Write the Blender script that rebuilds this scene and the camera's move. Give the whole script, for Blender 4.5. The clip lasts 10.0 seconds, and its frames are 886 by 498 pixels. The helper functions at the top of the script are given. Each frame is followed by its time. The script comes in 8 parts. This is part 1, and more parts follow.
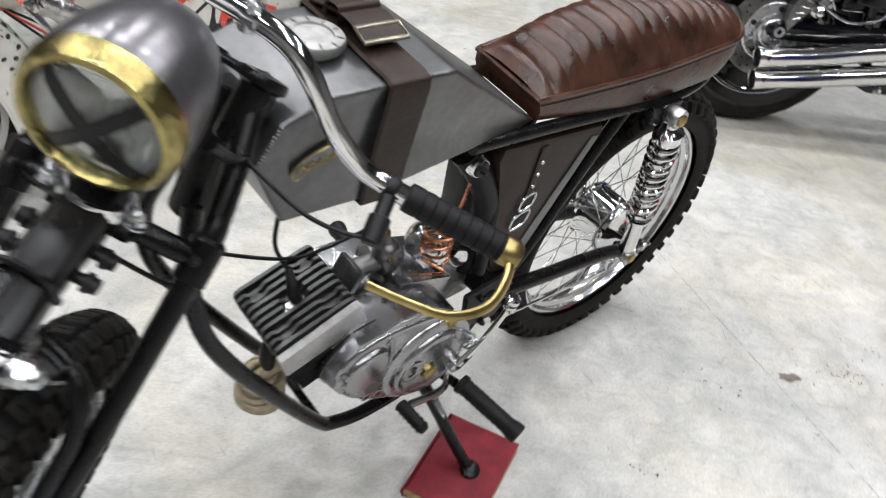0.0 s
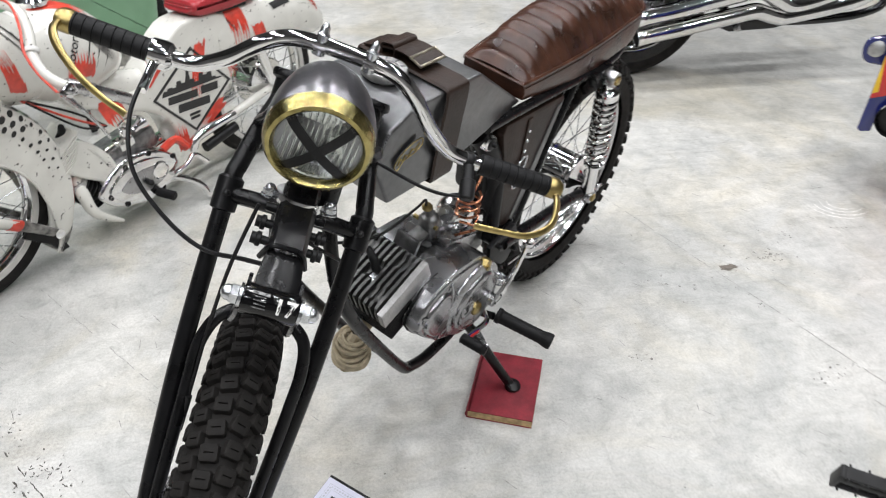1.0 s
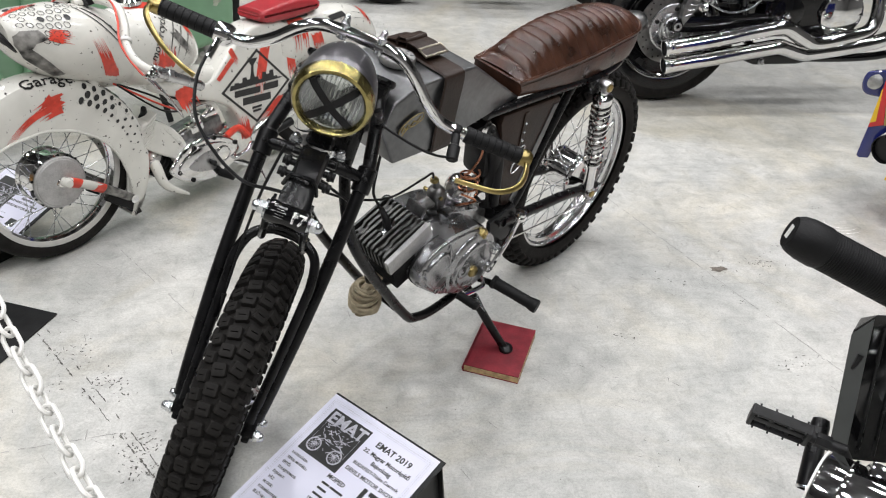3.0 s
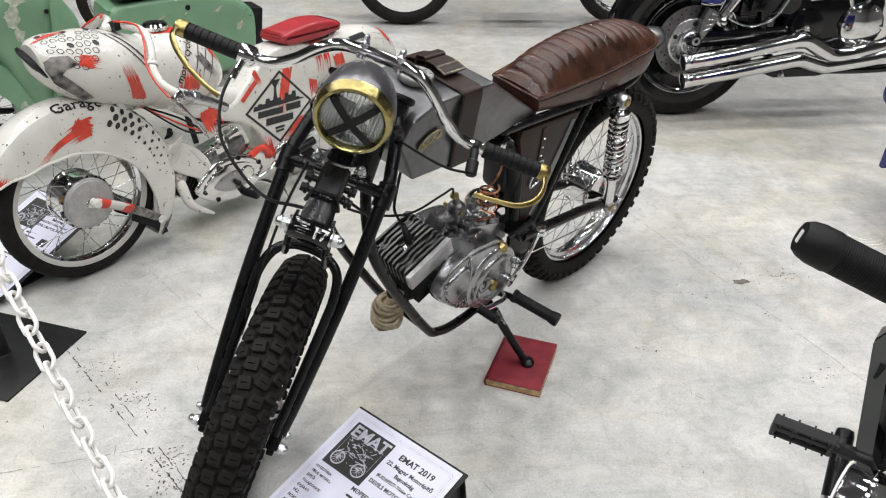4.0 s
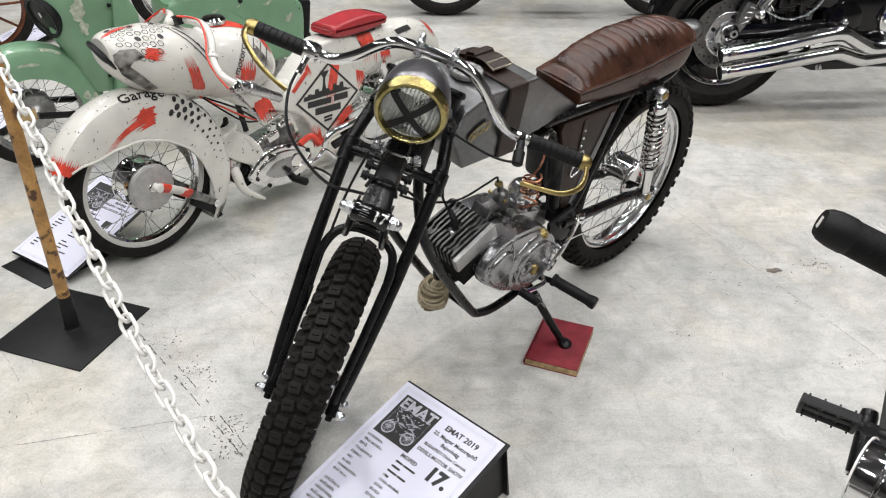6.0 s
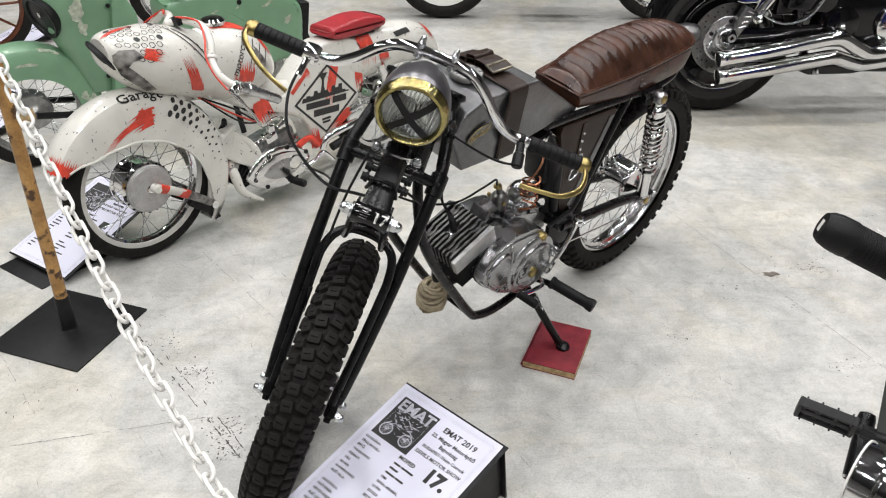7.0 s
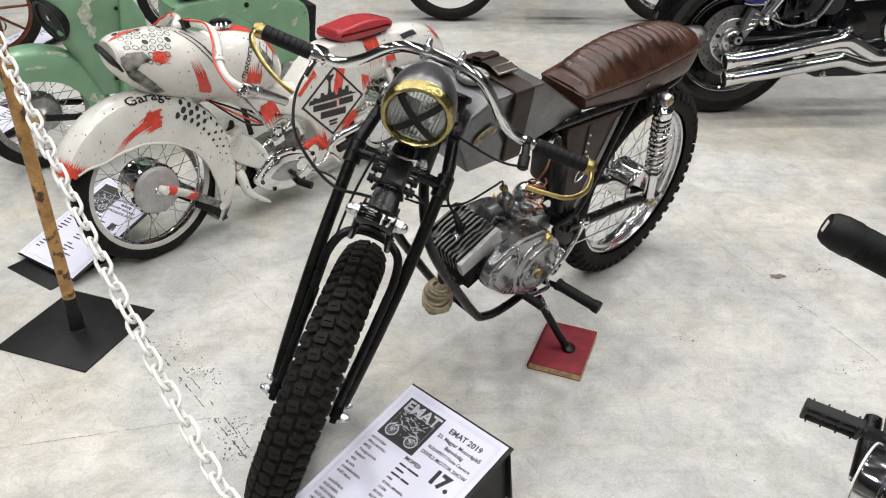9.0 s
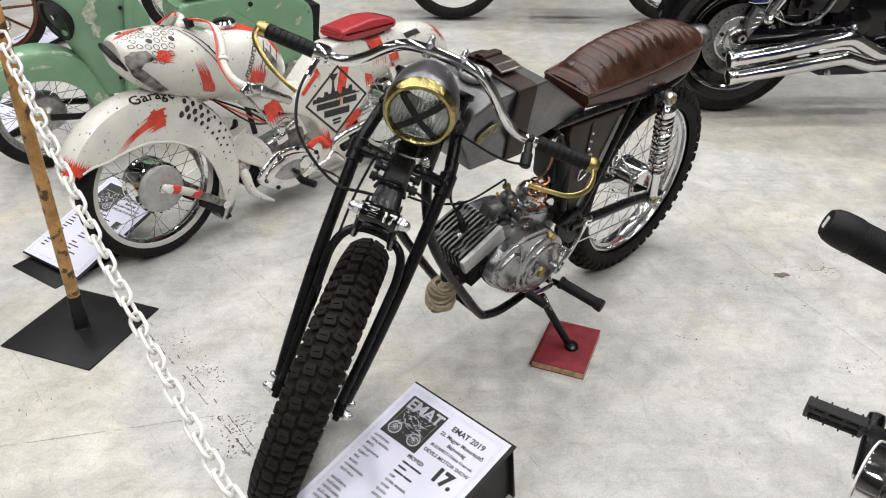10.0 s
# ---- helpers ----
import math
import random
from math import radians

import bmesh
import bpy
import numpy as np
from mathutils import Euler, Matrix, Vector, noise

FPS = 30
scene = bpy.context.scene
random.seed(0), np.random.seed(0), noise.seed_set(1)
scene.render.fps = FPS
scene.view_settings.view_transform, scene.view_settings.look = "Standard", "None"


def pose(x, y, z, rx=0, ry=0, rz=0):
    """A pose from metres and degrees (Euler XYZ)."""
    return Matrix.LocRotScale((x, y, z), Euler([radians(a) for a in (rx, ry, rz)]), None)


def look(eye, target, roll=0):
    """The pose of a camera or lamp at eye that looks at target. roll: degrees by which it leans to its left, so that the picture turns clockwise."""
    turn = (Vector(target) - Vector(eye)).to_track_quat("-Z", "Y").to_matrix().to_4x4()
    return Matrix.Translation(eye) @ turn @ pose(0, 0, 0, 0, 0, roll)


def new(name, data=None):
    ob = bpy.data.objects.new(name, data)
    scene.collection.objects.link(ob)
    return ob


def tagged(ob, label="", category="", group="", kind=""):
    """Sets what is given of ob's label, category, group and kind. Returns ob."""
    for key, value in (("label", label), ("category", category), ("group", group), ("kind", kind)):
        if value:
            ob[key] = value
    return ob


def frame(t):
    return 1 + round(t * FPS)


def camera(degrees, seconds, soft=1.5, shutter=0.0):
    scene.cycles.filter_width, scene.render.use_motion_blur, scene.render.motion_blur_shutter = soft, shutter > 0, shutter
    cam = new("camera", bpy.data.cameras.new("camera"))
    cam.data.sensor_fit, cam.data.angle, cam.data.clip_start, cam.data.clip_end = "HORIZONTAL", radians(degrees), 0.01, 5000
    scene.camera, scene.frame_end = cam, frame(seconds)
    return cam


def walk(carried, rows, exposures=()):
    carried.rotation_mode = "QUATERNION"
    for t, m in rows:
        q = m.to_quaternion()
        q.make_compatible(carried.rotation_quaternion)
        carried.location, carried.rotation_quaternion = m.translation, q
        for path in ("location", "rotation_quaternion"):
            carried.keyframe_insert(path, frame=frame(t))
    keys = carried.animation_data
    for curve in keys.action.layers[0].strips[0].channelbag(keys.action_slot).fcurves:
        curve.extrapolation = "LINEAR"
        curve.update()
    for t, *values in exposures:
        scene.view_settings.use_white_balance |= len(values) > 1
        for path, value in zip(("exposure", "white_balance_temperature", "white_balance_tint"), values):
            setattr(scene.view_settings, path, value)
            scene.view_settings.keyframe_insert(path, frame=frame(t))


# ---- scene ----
cam = camera(57.6, 10.0, soft=1.1, shutter=0.5)
PATH = [
    (0, (0.096, 0.048, 1.282), (0.186, 1.68, 0.13), 10.0),
    (0.5, (-0.05, -0.132, 1.405), (0.141, 1.461, 0.21), 5.5),
    (1, (-0.179, -0.3, 1.42), (0.14, 1.322, 0.295), 1.9),
    (1.5, (-0.199, -0.378, 1.432), (0.178, 1.245, 0.326), 1.3),
    (2, (-0.14, -0.475, 1.439), (0.113, 1.192, 0.364), 1.4),
    (2.5, (-0.106, -0.606, 1.463), (0.097, 1.066, 0.386), 3.1),
    (4, (-0.094, -0.689, 1.477), (0.028, 1.023, 0.45), 1.3),
    (4.5, (-0.093, -0.696, 1.479), (0.02, 1.001, 0.426), 1.1),
    (5, (-0.098, -0.736, 1.499), (-0.009, 0.941, 0.412), 1.0),
    (5.5, (-0.12, -0.79, 1.53), (-0.076, 0.902, 0.466), 0.4),
    (7, (-0.141, -0.795, 1.529), (-0.088, 0.908, 0.482), 1.1),
    (7.5, (-0.143, -0.795, 1.533), (-0.091, 0.91, 0.489), 1.0),
    (8, (-0.146, -0.796, 1.532), (-0.098, 0.911, 0.491), 1.0),
    (8.5, (-0.146, -0.8, 1.529), (-0.101, 0.906, 0.486), 1.1),
    (9, (-0.14, -0.801, 1.53), (-0.103, 0.905, 0.488), 0.9),
    (9.5, (-0.138, -0.803, 1.53), (-0.107, 0.903, 0.487), 0.7),
    (10, (-0.136, -0.805, 1.528), (-0.11, 0.901, 0.485), 0.7),
]
walk(cam, [(t, look(eye, target, roll)) for t, eye, target, roll in PATH],
     [(0, 0.13, 6220, 10), (2.0, 0.10, 6250, 10), (2.5, -0.02, 6280, 10), (5.0, 0.0, 6360, 10), (10.0, 0.0, 6450, 10)])

# ---- light: a closed hall with rows of ceiling lamps ----
world = bpy.data.worlds.new("hall_air")
scene.world = world
world.use_nodes = True
world.node_tree.nodes["Background"].inputs[0].default_value = (0.9, 0.95, 1.0, 1)
world.node_tree.nodes["Background"].inputs[1].default_value = 0.02
scene.view_settings.exposure = 0.0
LAMP_W = 58.5


def ceiling_lamp(x, y, z=6.2):
    data = bpy.data.lights.new("ceiling_lamp", "AREA")
    data.shape, data.size, data.energy = "DISK", 0.55, LAMP_W
    data.color = (1.0, 0.982, 0.965)
    ob = new("ceiling_lamp", data)
    ob.matrix_world = pose(x, y, z, 0, 0, 0)
    return ob


for lx in (-4.8, -2.4, 0.0, 2.4, 4.8):
    for ly in (-4.4, -1.8, 0.8, 3.4, 6.0):
        ceiling_lamp(lx, ly)


# ---- materials ----
def material(name, color, rough=0.5, gloss=0.5, metal=0.0, vary=0.0, scale=20.0, bump=0.0, bump_scale=200.0, rough_vary=0.0,
             second=None, spots=0.0, spot_color=(0, 0, 0), spot_scale=30.0, coat=0.0, fine=0.0):
    """A node material: two scales of colour noise, optional spots, bump and gloss wear."""
    m = bpy.data.materials.new(name)
    m.use_nodes = True
    nt = m.node_tree
    b = nt.nodes["Principled BSDF"]
    b.inputs["Base Color"].default_value = (*color, 1)
    b.inputs["Roughness"].default_value = rough
    b.inputs["Metallic"].default_value = metal
    b.inputs["Specular IOR Level"].default_value = gloss
    b.inputs["Coat Weight"].default_value = coat
    b.inputs["Coat Roughness"].default_value = 0.06
    tc = nt.nodes.new("ShaderNodeTexCoord")
    if vary or second:
        n1 = nt.nodes.new("ShaderNodeTexNoise")
        n1.inputs["Scale"].default_value, n1.inputs["Detail"].default_value = scale, 8
        nt.links.new(tc.outputs["Object"], n1.inputs["Vector"])
        ramp = nt.nodes.new("ShaderNodeValToRGB")
        lo = tuple(max(0, c * (1 - vary)) for c in color)
        hi = second or tuple(min(1, c * (1 + vary)) for c in color)
        ramp.color_ramp.elements[0].position, ramp.color_ramp.elements[1].position = 0.35, 0.65
        ramp.color_ramp.elements[0].color, ramp.color_ramp.elements[1].color = (*lo, 1), (*hi, 1)
        nt.links.new(n1.outputs["Fac"], ramp.inputs["Fac"])
        out = ramp.outputs["Color"]
        if fine:
            n3 = nt.nodes.new("ShaderNodeTexNoise")
            n3.inputs["Scale"].default_value, n3.inputs["Detail"].default_value = scale * 9, 6
            nt.links.new(tc.outputs["Object"], n3.inputs["Vector"])
            mul = nt.nodes.new("ShaderNodeMix")
            mul.data_type, mul.blend_type = "RGBA", "OVERLAY"
            mul.inputs[0].default_value = fine
            nt.links.new(out, mul.inputs[6])
            nt.links.new(n3.outputs["Fac"], mul.inputs[7])
            out = mul.outputs[2]
        if spots:
            n2 = nt.nodes.new("ShaderNodeTexNoise")
            n2.inputs["Scale"].default_value, n2.inputs["Detail"].default_value = spot_scale, 5
            nt.links.new(tc.outputs["Object"], n2.inputs["Vector"])
            r2 = nt.nodes.new("ShaderNodeValToRGB")
            r2.color_ramp.elements[0].position, r2.color_ramp.elements[1].position = 1 - spots, min(1, 1 - spots + 0.04)
            nt.links.new(n2.outputs["Fac"], r2.inputs["Fac"])
            mx = nt.nodes.new("ShaderNodeMix")
            mx.data_type = "RGBA"
            nt.links.new(r2.outputs["Color"], mx.inputs[0])
            nt.links.new(out, mx.inputs[6])
            mx.inputs[7].default_value = (*spot_color, 1)
            out = mx.outputs[2]
        nt.links.new(out, b.inputs["Base Color"])
        if rough_vary:
            mr = nt.nodes.new("ShaderNodeMapRange")
            mr.inputs[3].default_value, mr.inputs[4].default_value = max(0.02, rough - rough_vary), rough + rough_vary
            nt.links.new(n1.outputs["Fac"], mr.inputs[0])
            nt.links.new(mr.outputs[0], b.inputs["Roughness"])
    if bump:
        nb = nt.nodes.new("ShaderNodeTexNoise")
        nb.inputs["Scale"].default_value, nb.inputs["Detail"].default_value = bump_scale, 6
        nt.links.new(tc.outputs["Object"], nb.inputs["Vector"])
        bp = nt.nodes.new("ShaderNodeBump")
        bp.inputs["Strength"].default_value, bp.inputs["Distance"].default_value = bump, 0.002
        nt.links.new(nb.outputs["Fac"], bp.inputs["Height"])
        nt.links.new(bp.outputs["Normal"], b.inputs["Normal"])
    return m


CHROME = material("chrome", (0.78, 0.78, 0.78), 0.07, metal=1.0, vary=0.06, scale=40, rough_vary=0.03)
ALU = material("polished_aluminium", (0.52, 0.52, 0.53), 0.27, metal=1.0, vary=0.14, scale=25, rough_vary=0.08, bump=0.06, bump_scale=60)
CAST = material("cast_aluminium", (0.42, 0.42, 0.41), 0.42, metal=0.9, vary=0.2, scale=60, bump=0.3, bump_scale=400)
HEADGREY = material("blackened_cast_alloy", (0.035, 0.035, 0.034), 0.5, metal=0.3, vary=0.3, scale=60, bump=0.3, bump_scale=400)
STEEL = material("bare_brushed_steel", (0.165, 0.167, 0.17), 0.36, metal=0.85, vary=0.2, scale=9, rough_vary=0.1, bump=0.08, bump_scale=120, fine=0.25)
LAMPSTEEL = material("burnished_lamp_steel", (0.24, 0.235, 0.25), 0.3, metal=0.95, vary=0.18, scale=12, rough_vary=0.06, fine=0.2)
BLACK = material("black_gloss_paint", (0.005, 0.005, 0.0055), 0.28, gloss=0.25, metal=0.0, vary=0.3, scale=30, rough_vary=0.08, bump=0.05)
GLOSSBLACK = material("deep_black_lacquer", (0.004, 0.004, 0.0045), 0.09, gloss=0.45, metal=0.0, vary=0.3, scale=30, rough_vary=0.04)
SATIN = material("black_satin_paint", (0.009, 0.009, 0.0095), 0.45, gloss=0.25, metal=0.0, vary=0.3, scale=40, bump=0.1)
RUBBER = material("tyre_rubber", (0.0105, 0.0094, 0.0085), 0.72, gloss=0.2, metal=0.0, vary=0.35, scale=30, bump=0.25, bump_scale=500)
GRIP = material("grip_rubber", (0.0055, 0.0055, 0.006), 0.55, gloss=0.22, metal=0.0, vary=0.2, scale=60, bump=0.2, bump_scale=400)
LEATHER = material("brown_seat_leather", (0.045, 0.0175, 0.0095), 0.30, gloss=0.5, metal=0.0, vary=0.45, scale=16, rough_vary=0.1, bump=0.5, bump_scale=130,
                   second=(0.072, 0.029, 0.0165), fine=0.35)
DARKLEATHER = material("dark_strap_leather", (0.024, 0.014, 0.010), 0.45, gloss=0.3, metal=0.0, vary=0.3, scale=14, bump=0.4, bump_scale=240, fine=0.3)
PALEBRASS = material("pale_worn_brass", (0.42, 0.38, 0.30), 0.32, metal=1.0, vary=0.2, scale=60, rough_vary=0.1)
COVERALU = material("buffed_engine_alloy", (0.38, 0.38, 0.39), 0.27, metal=1.0, vary=0.12, scale=18, rough_vary=0.06, bump=0.03, bump_scale=45)
PLATEALU = material("matt_machined_alloy", (0.46, 0.455, 0.45), 0.5, metal=0.6, vary=0.12, scale=30, fine=0.3, bump=0.1, bump_scale=300)
DARKCAST = material("dark_cast_carburettor_alloy", (0.20, 0.20, 0.20), 0.38, metal=0.9, vary=0.3, scale=50, rough_vary=0.1, bump=0.3, bump_scale=300)
RIMALU = material("polished_rim_alloy", (0.66, 0.66, 0.66), 0.17, metal=1.0, vary=0.08, scale=30, rough_vary=0.1)
FINEDGE = material("bare_fin_edge", (0.11, 0.11, 0.107), 0.5, metal=0.8, vary=0.2, scale=40)
WORNPRINT = material("worn_white_print", (0.16, 0.16, 0.16), 0.5, vary=0.9, scale=220)
HAMMERED = material("hammered_brass", (0.36, 0.305, 0.125), 0.20, metal=1.0, vary=0.3, scale=40, rough_vary=0.06, bump=1.0, bump_scale=95)
BRASS = material("worn_brass", (0.37, 0.29, 0.12), 0.34, metal=1.0, vary=0.3, scale=35, rough_vary=0.12, bump=0.1)
COPPER = material("copper", (0.46, 0.20, 0.115), 0.28, metal=1.0, vary=0.2, scale=40, rough_vary=0.08)
ZINC = material("zinc_bolt", (0.58, 0.6, 0.62), 0.25, metal=1.0, vary=0.15, scale=80, rough_vary=0.08)
WHITEPAINT = material("cream_white_paint", (0.66, 0.65, 0.6), 0.22, metal=0.0, vary=0.06, scale=12, coat=0.5, spots=0.34, spot_color=(0.05, 0.045, 0.04), spot_scale=75)
REDSTREAK = material("red_paint_streak", (0.62, 0.06, 0.035), 0.35, metal=0.0, vary=0.2, scale=40)
INK = material("black_ink", (0.02, 0.02, 0.02), 0.5, vary=0.2, scale=60)
GREENPAINT = material("mint_green_paint", (0.185, 0.335, 0.205), 0.32, metal=0.0, vary=0.1, scale=6, coat=0.3, rough_vary=0.08)
REDVINYL = material("red_vinyl", (0.36, 0.028, 0.035), 0.38, metal=0.0, vary=0.15, scale=20, bump=0.2, bump_scale=300)
BOOKCLOTH = material("dark_red_book_cloth", (0.19, 0.012, 0.022), 0.7, metal=0.0, vary=0.18, scale=25, bump=0.4, bump_scale=700, fine=0.3)
PAGES = material("yellowed_pages", (0.42, 0.3, 0.15), 0.8, metal=0.0, vary=0.3, scale=60, bump=0.4, bump_scale=500)
PAPER = material("white_paper", (0.70, 0.70, 0.82), 0.6, metal=0.0, vary=0.02, scale=5)
WOOD = material("scorched_pole_wood", (0.33, 0.165, 0.05), 0.42, vary=0.3, scale=16, second=(0.50, 0.28, 0.09), bump=0.15, fine=0.4, spots=0.44, spot_color=(0.07, 0.032, 0.014), spot_scale=17)
PLASTICWHITE = material("white_plastic", (0.7, 0.69, 0.66), 0.4, metal=0.0, vary=0.05, scale=40)
ROPE = material("cotton_rope", (0.46, 0.39, 0.27), 0.85, metal=0.0, vary=0.15, scale=90, bump=0.5, bump_scale=500)
BLUEPAINT = material("dark_blue_paint", (0.012, 0.018, 0.13), 0.2, metal=0.0, vary=0.15, scale=9, coat=0.5)
YELLOWPAINT = material("yellow_paint", (0.75, 0.47, 0.01), 0.3, metal=0.0, vary=0.05, coat=0.3)
SCARLET = material("scarlet_paint", (0.5, 0.018, 0.016), 0.25, metal=0.0, vary=0.08, coat=0.4)
RIMPAINT = material("pale_rim_paint", (0.52, 0.51, 0.48), 0.4, vary=0.06, scale=30)
DISCSTEEL = material("brake_disc_steel", (0.17, 0.168, 0.165), 0.30, metal=1.0, vary=0.15, scale=40, rough_vary=0.06, fine=0.3)


def glass(name, color=(1, 1, 1), rough=0.02):
    m = bpy.data.materials.new(name)
    m.use_nodes = True
    b = m.node_tree.nodes["Principled BSDF"]
    b.inputs["Base Color"].default_value = (*color, 1)
    b.inputs["Roughness"].default_value = rough
    b.inputs["Transmission Weight"].default_value = 1.0
    b.inputs["IOR"].default_value = 1.45
    return m


LENS = glass("lamp_glass", (0.96, 0.98, 0.96), 0.06)


def concrete():
    """Sealed, trowelled concrete: cloudy grey patches, fine grain, scuffs and dark grit."""
    m = bpy.data.materials.new("sealed_concrete")
    m.use_nodes = True
    nt = m.node_tree
    b = nt.nodes["Principled BSDF"]
    tc = nt.nodes.new("ShaderNodeTexCoord")

    def noise_tex(scale, detail=8, rough=0.55, distort=0.0):
        n = nt.nodes.new("ShaderNodeTexNoise")
        n.inputs["Scale"].default_value, n.inputs["Detail"].default_value = scale, detail
        n.inputs["Roughness"].default_value, n.inputs["Distortion"].default_value = rough, distort
        nt.links.new(tc.outputs["Object"], n.inputs["Vector"])
        return n.outputs["Fac"]

    def ramp(src, p0, c0, p1, c1):
        r = nt.nodes.new("ShaderNodeValToRGB")
        r.color_ramp.elements[0].position, r.color_ramp.elements[1].position = p0, p1
        r.color_ramp.elements[0].color, r.color_ramp.elements[1].color = (*c0, 1), (*c1, 1)
        nt.links.new(src, r.inputs["Fac"])
        return r.outputs["Color"]

    def mix(kind, fac, a, c):
        x = nt.nodes.new("ShaderNodeMix")
        x.data_type, x.blend_type = "RGBA", kind
        x.inputs[0].default_value = fac
        nt.links.new(a, x.inputs[6])
        nt.links.new(c, x.inputs[7])
        return x.outputs[2]

    def streak(turn, scale, detail=6):
        mp = nt.nodes.new("ShaderNodeMapping")
        mp.inputs["Rotation"].default_value, mp.inputs["Scale"].default_value = (0, 0, radians(turn)), scale
        nt.links.new(tc.outputs["Object"], mp.inputs["Vector"])
        n = nt.nodes.new("ShaderNodeTexNoise")
        n.inputs["Scale"].default_value, n.inputs["Detail"].default_value, n.inputs["Roughness"].default_value = 1.0, detail, 0.62
        nt.links.new(mp.outputs["Vector"], n.inputs["Vector"])
        return n.outputs["Fac"]

    base = ramp(noise_tex(2.4, 8, 0.62, 0.8), 0.32, (0.475, 0.478, 0.465), 0.66, (0.655, 0.645, 0.615))
    mid = ramp(noise_tex(8.5, 10, 0.72, 0.6), 0.36, (0.70, 0.705, 0.695), 0.60, (1, 0.995, 0.985))
    blots = ramp(noise_tex(19, 8, 0.75, 1.2), 0.33, (0.70, 0.70, 0.69), 0.50, (1, 1, 1))
    trowel = ramp(streak(64, (3.0, 34, 1)), 0.30, (0.78, 0.78, 0.77), 0.54, (1, 1, 1))
    swipes = ramp(streak(-58, (2.2, 50, 1), 5), 0.27, (0.74, 0.735, 0.72), 0.45, (1, 1, 1))
    fine = ramp(noise_tex(150, 6, 0.85), 0.32, (0.62, 0.62, 0.61), 0.56, (1, 1, 1))
    warm = ramp(noise_tex(1.1, 6, 0.65, 1.4), 0.46, (1, 1, 1), 0.66, (1.0, 0.945, 0.83))
    grit = ramp(noise_tex(62, 3, 0.6), 0.245, (0.22, 0.21, 0.19), 0.275, (1, 1, 1))
    col = mix("MULTIPLY", 0.75, base, mid)
    col = mix("MULTIPLY", 0.60, col, blots)
    col = mix("MULTIPLY", 0.30, col, trowel)
    col = mix("MULTIPLY", 0.40, col, swipes)
    col = mix("MULTIPLY", 0.75, col, fine)
    col = mix("MULTIPLY", 0.9, col, grit)
    col = mix("MULTIPLY", 0.85, col, warm)
    nt.links.new(col, b.inputs["Base Color"])
    mr = nt.nodes.new("ShaderNodeMapRange")
    mr.inputs[3].default_value, mr.inputs[4].default_value = 0.30, 0.55
    nt.links.new(noise_tex(4, 6), mr.inputs[0])
    nt.links.new(mr.outputs[0], b.inputs["Roughness"])
    bp = nt.nodes.new("ShaderNodeBump")
    bp.inputs["Strength"].default_value, bp.inputs["Distance"].default_value = 0.12, 0.002
    nt.links.new(noise_tex(220, 5, 0.7), bp.inputs["Height"])
    nt.links.new(bp.outputs["Normal"], b.inputs["Normal"])
    return m


CONCRETE = concrete()
WALLPAINT = material("hall_wall_paint", (0.28, 0.275, 0.27), 0.7, vary=0.06, scale=1.5, bump=0.1)
CEILPAINT = material("hall_ceiling_paint", (0.055, 0.055, 0.057), 0.8, vary=0.1, scale=1.0)


# ---- mesh builders ----
def catmull(pts, n=8, closed=False):
    pts = [Vector(p) for p in pts]
    out = []
    count = len(pts)
    for i in range(count if closed else count - 1):
        if closed:
            p0, p1, p2, p3 = (pts[(i + k) % count] for k in (-1, 0, 1, 2))
        else:
            p0, p1, p2, p3 = pts[max(i - 1, 0)], pts[i], pts[i + 1], pts[min(i + 2, count - 1)]
        for j in range(n):
            t = j / n
            out.append(0.5 * ((2 * p1) + (p2 - p0) * t + (2 * p0 - 5 * p1 + 4 * p2 - p3) * t * t + (3 * p1 - p0 - 3 * p2 + p3) * t ** 3))
    if not closed:
        out.append(pts[-1])
    return out


def rings(bm, loops, close_u=True, caps=True, close_v=False):
    """Skins a list of vertex loops."""
    vs = [[bm.verts.new(p) for p in loop] for loop in loops]
    n = len(vs[0])
    span = range(len(vs)) if close_v else range(len(vs) - 1)
    for i in span:
        a, b = vs[i], vs[(i + 1) % len(vs)]
        for j in range(n if close_u else n - 1):
            k = (j + 1) % n
            bm.faces.new((a[j], a[k], b[k], b[j]))
    if caps and not close_v:
        bm.faces.new(vs[0][::-1])
        bm.faces.new(vs[-1])
    return bm


def tube(pts, r, seg=10, n=6, closed=False, bm=None, straight=False, caps=True, flat=1.0):
    """A round bar along a smooth path; r may be a list, one radius a point."""
    bm = bm or bmesh.new()
    path = [Vector(p) for p in pts] if straight else catmull(pts, n, closed)
    if isinstance(r, (list, tuple)):
        rad = [np.interp(i / (len(path) - 1) * (len(r) - 1), range(len(r)), r) for i in range(len(path))]
    else:
        rad = [r] * len(path)
    up = None
    loops = []
    for i, p in enumerate(path):
        a = path[i - 1] if (i > 0 or closed) else p
        b = path[(i + 1) % len(path)] if (i < len(path) - 1 or closed) else p
        d = (b - a).normalized()
        if up is None:
            up = d.orthogonal().normalized()
        up = (up - d * up.dot(d)).normalized()
        side = d.cross(up)
        loops.append([p + (up * math.cos(q) + side * math.sin(q) * flat) * rad[i] for q in (2 * math.pi * k / seg for k in range(seg))])
    return rings(bm, loops, caps=caps, close_v=closed)


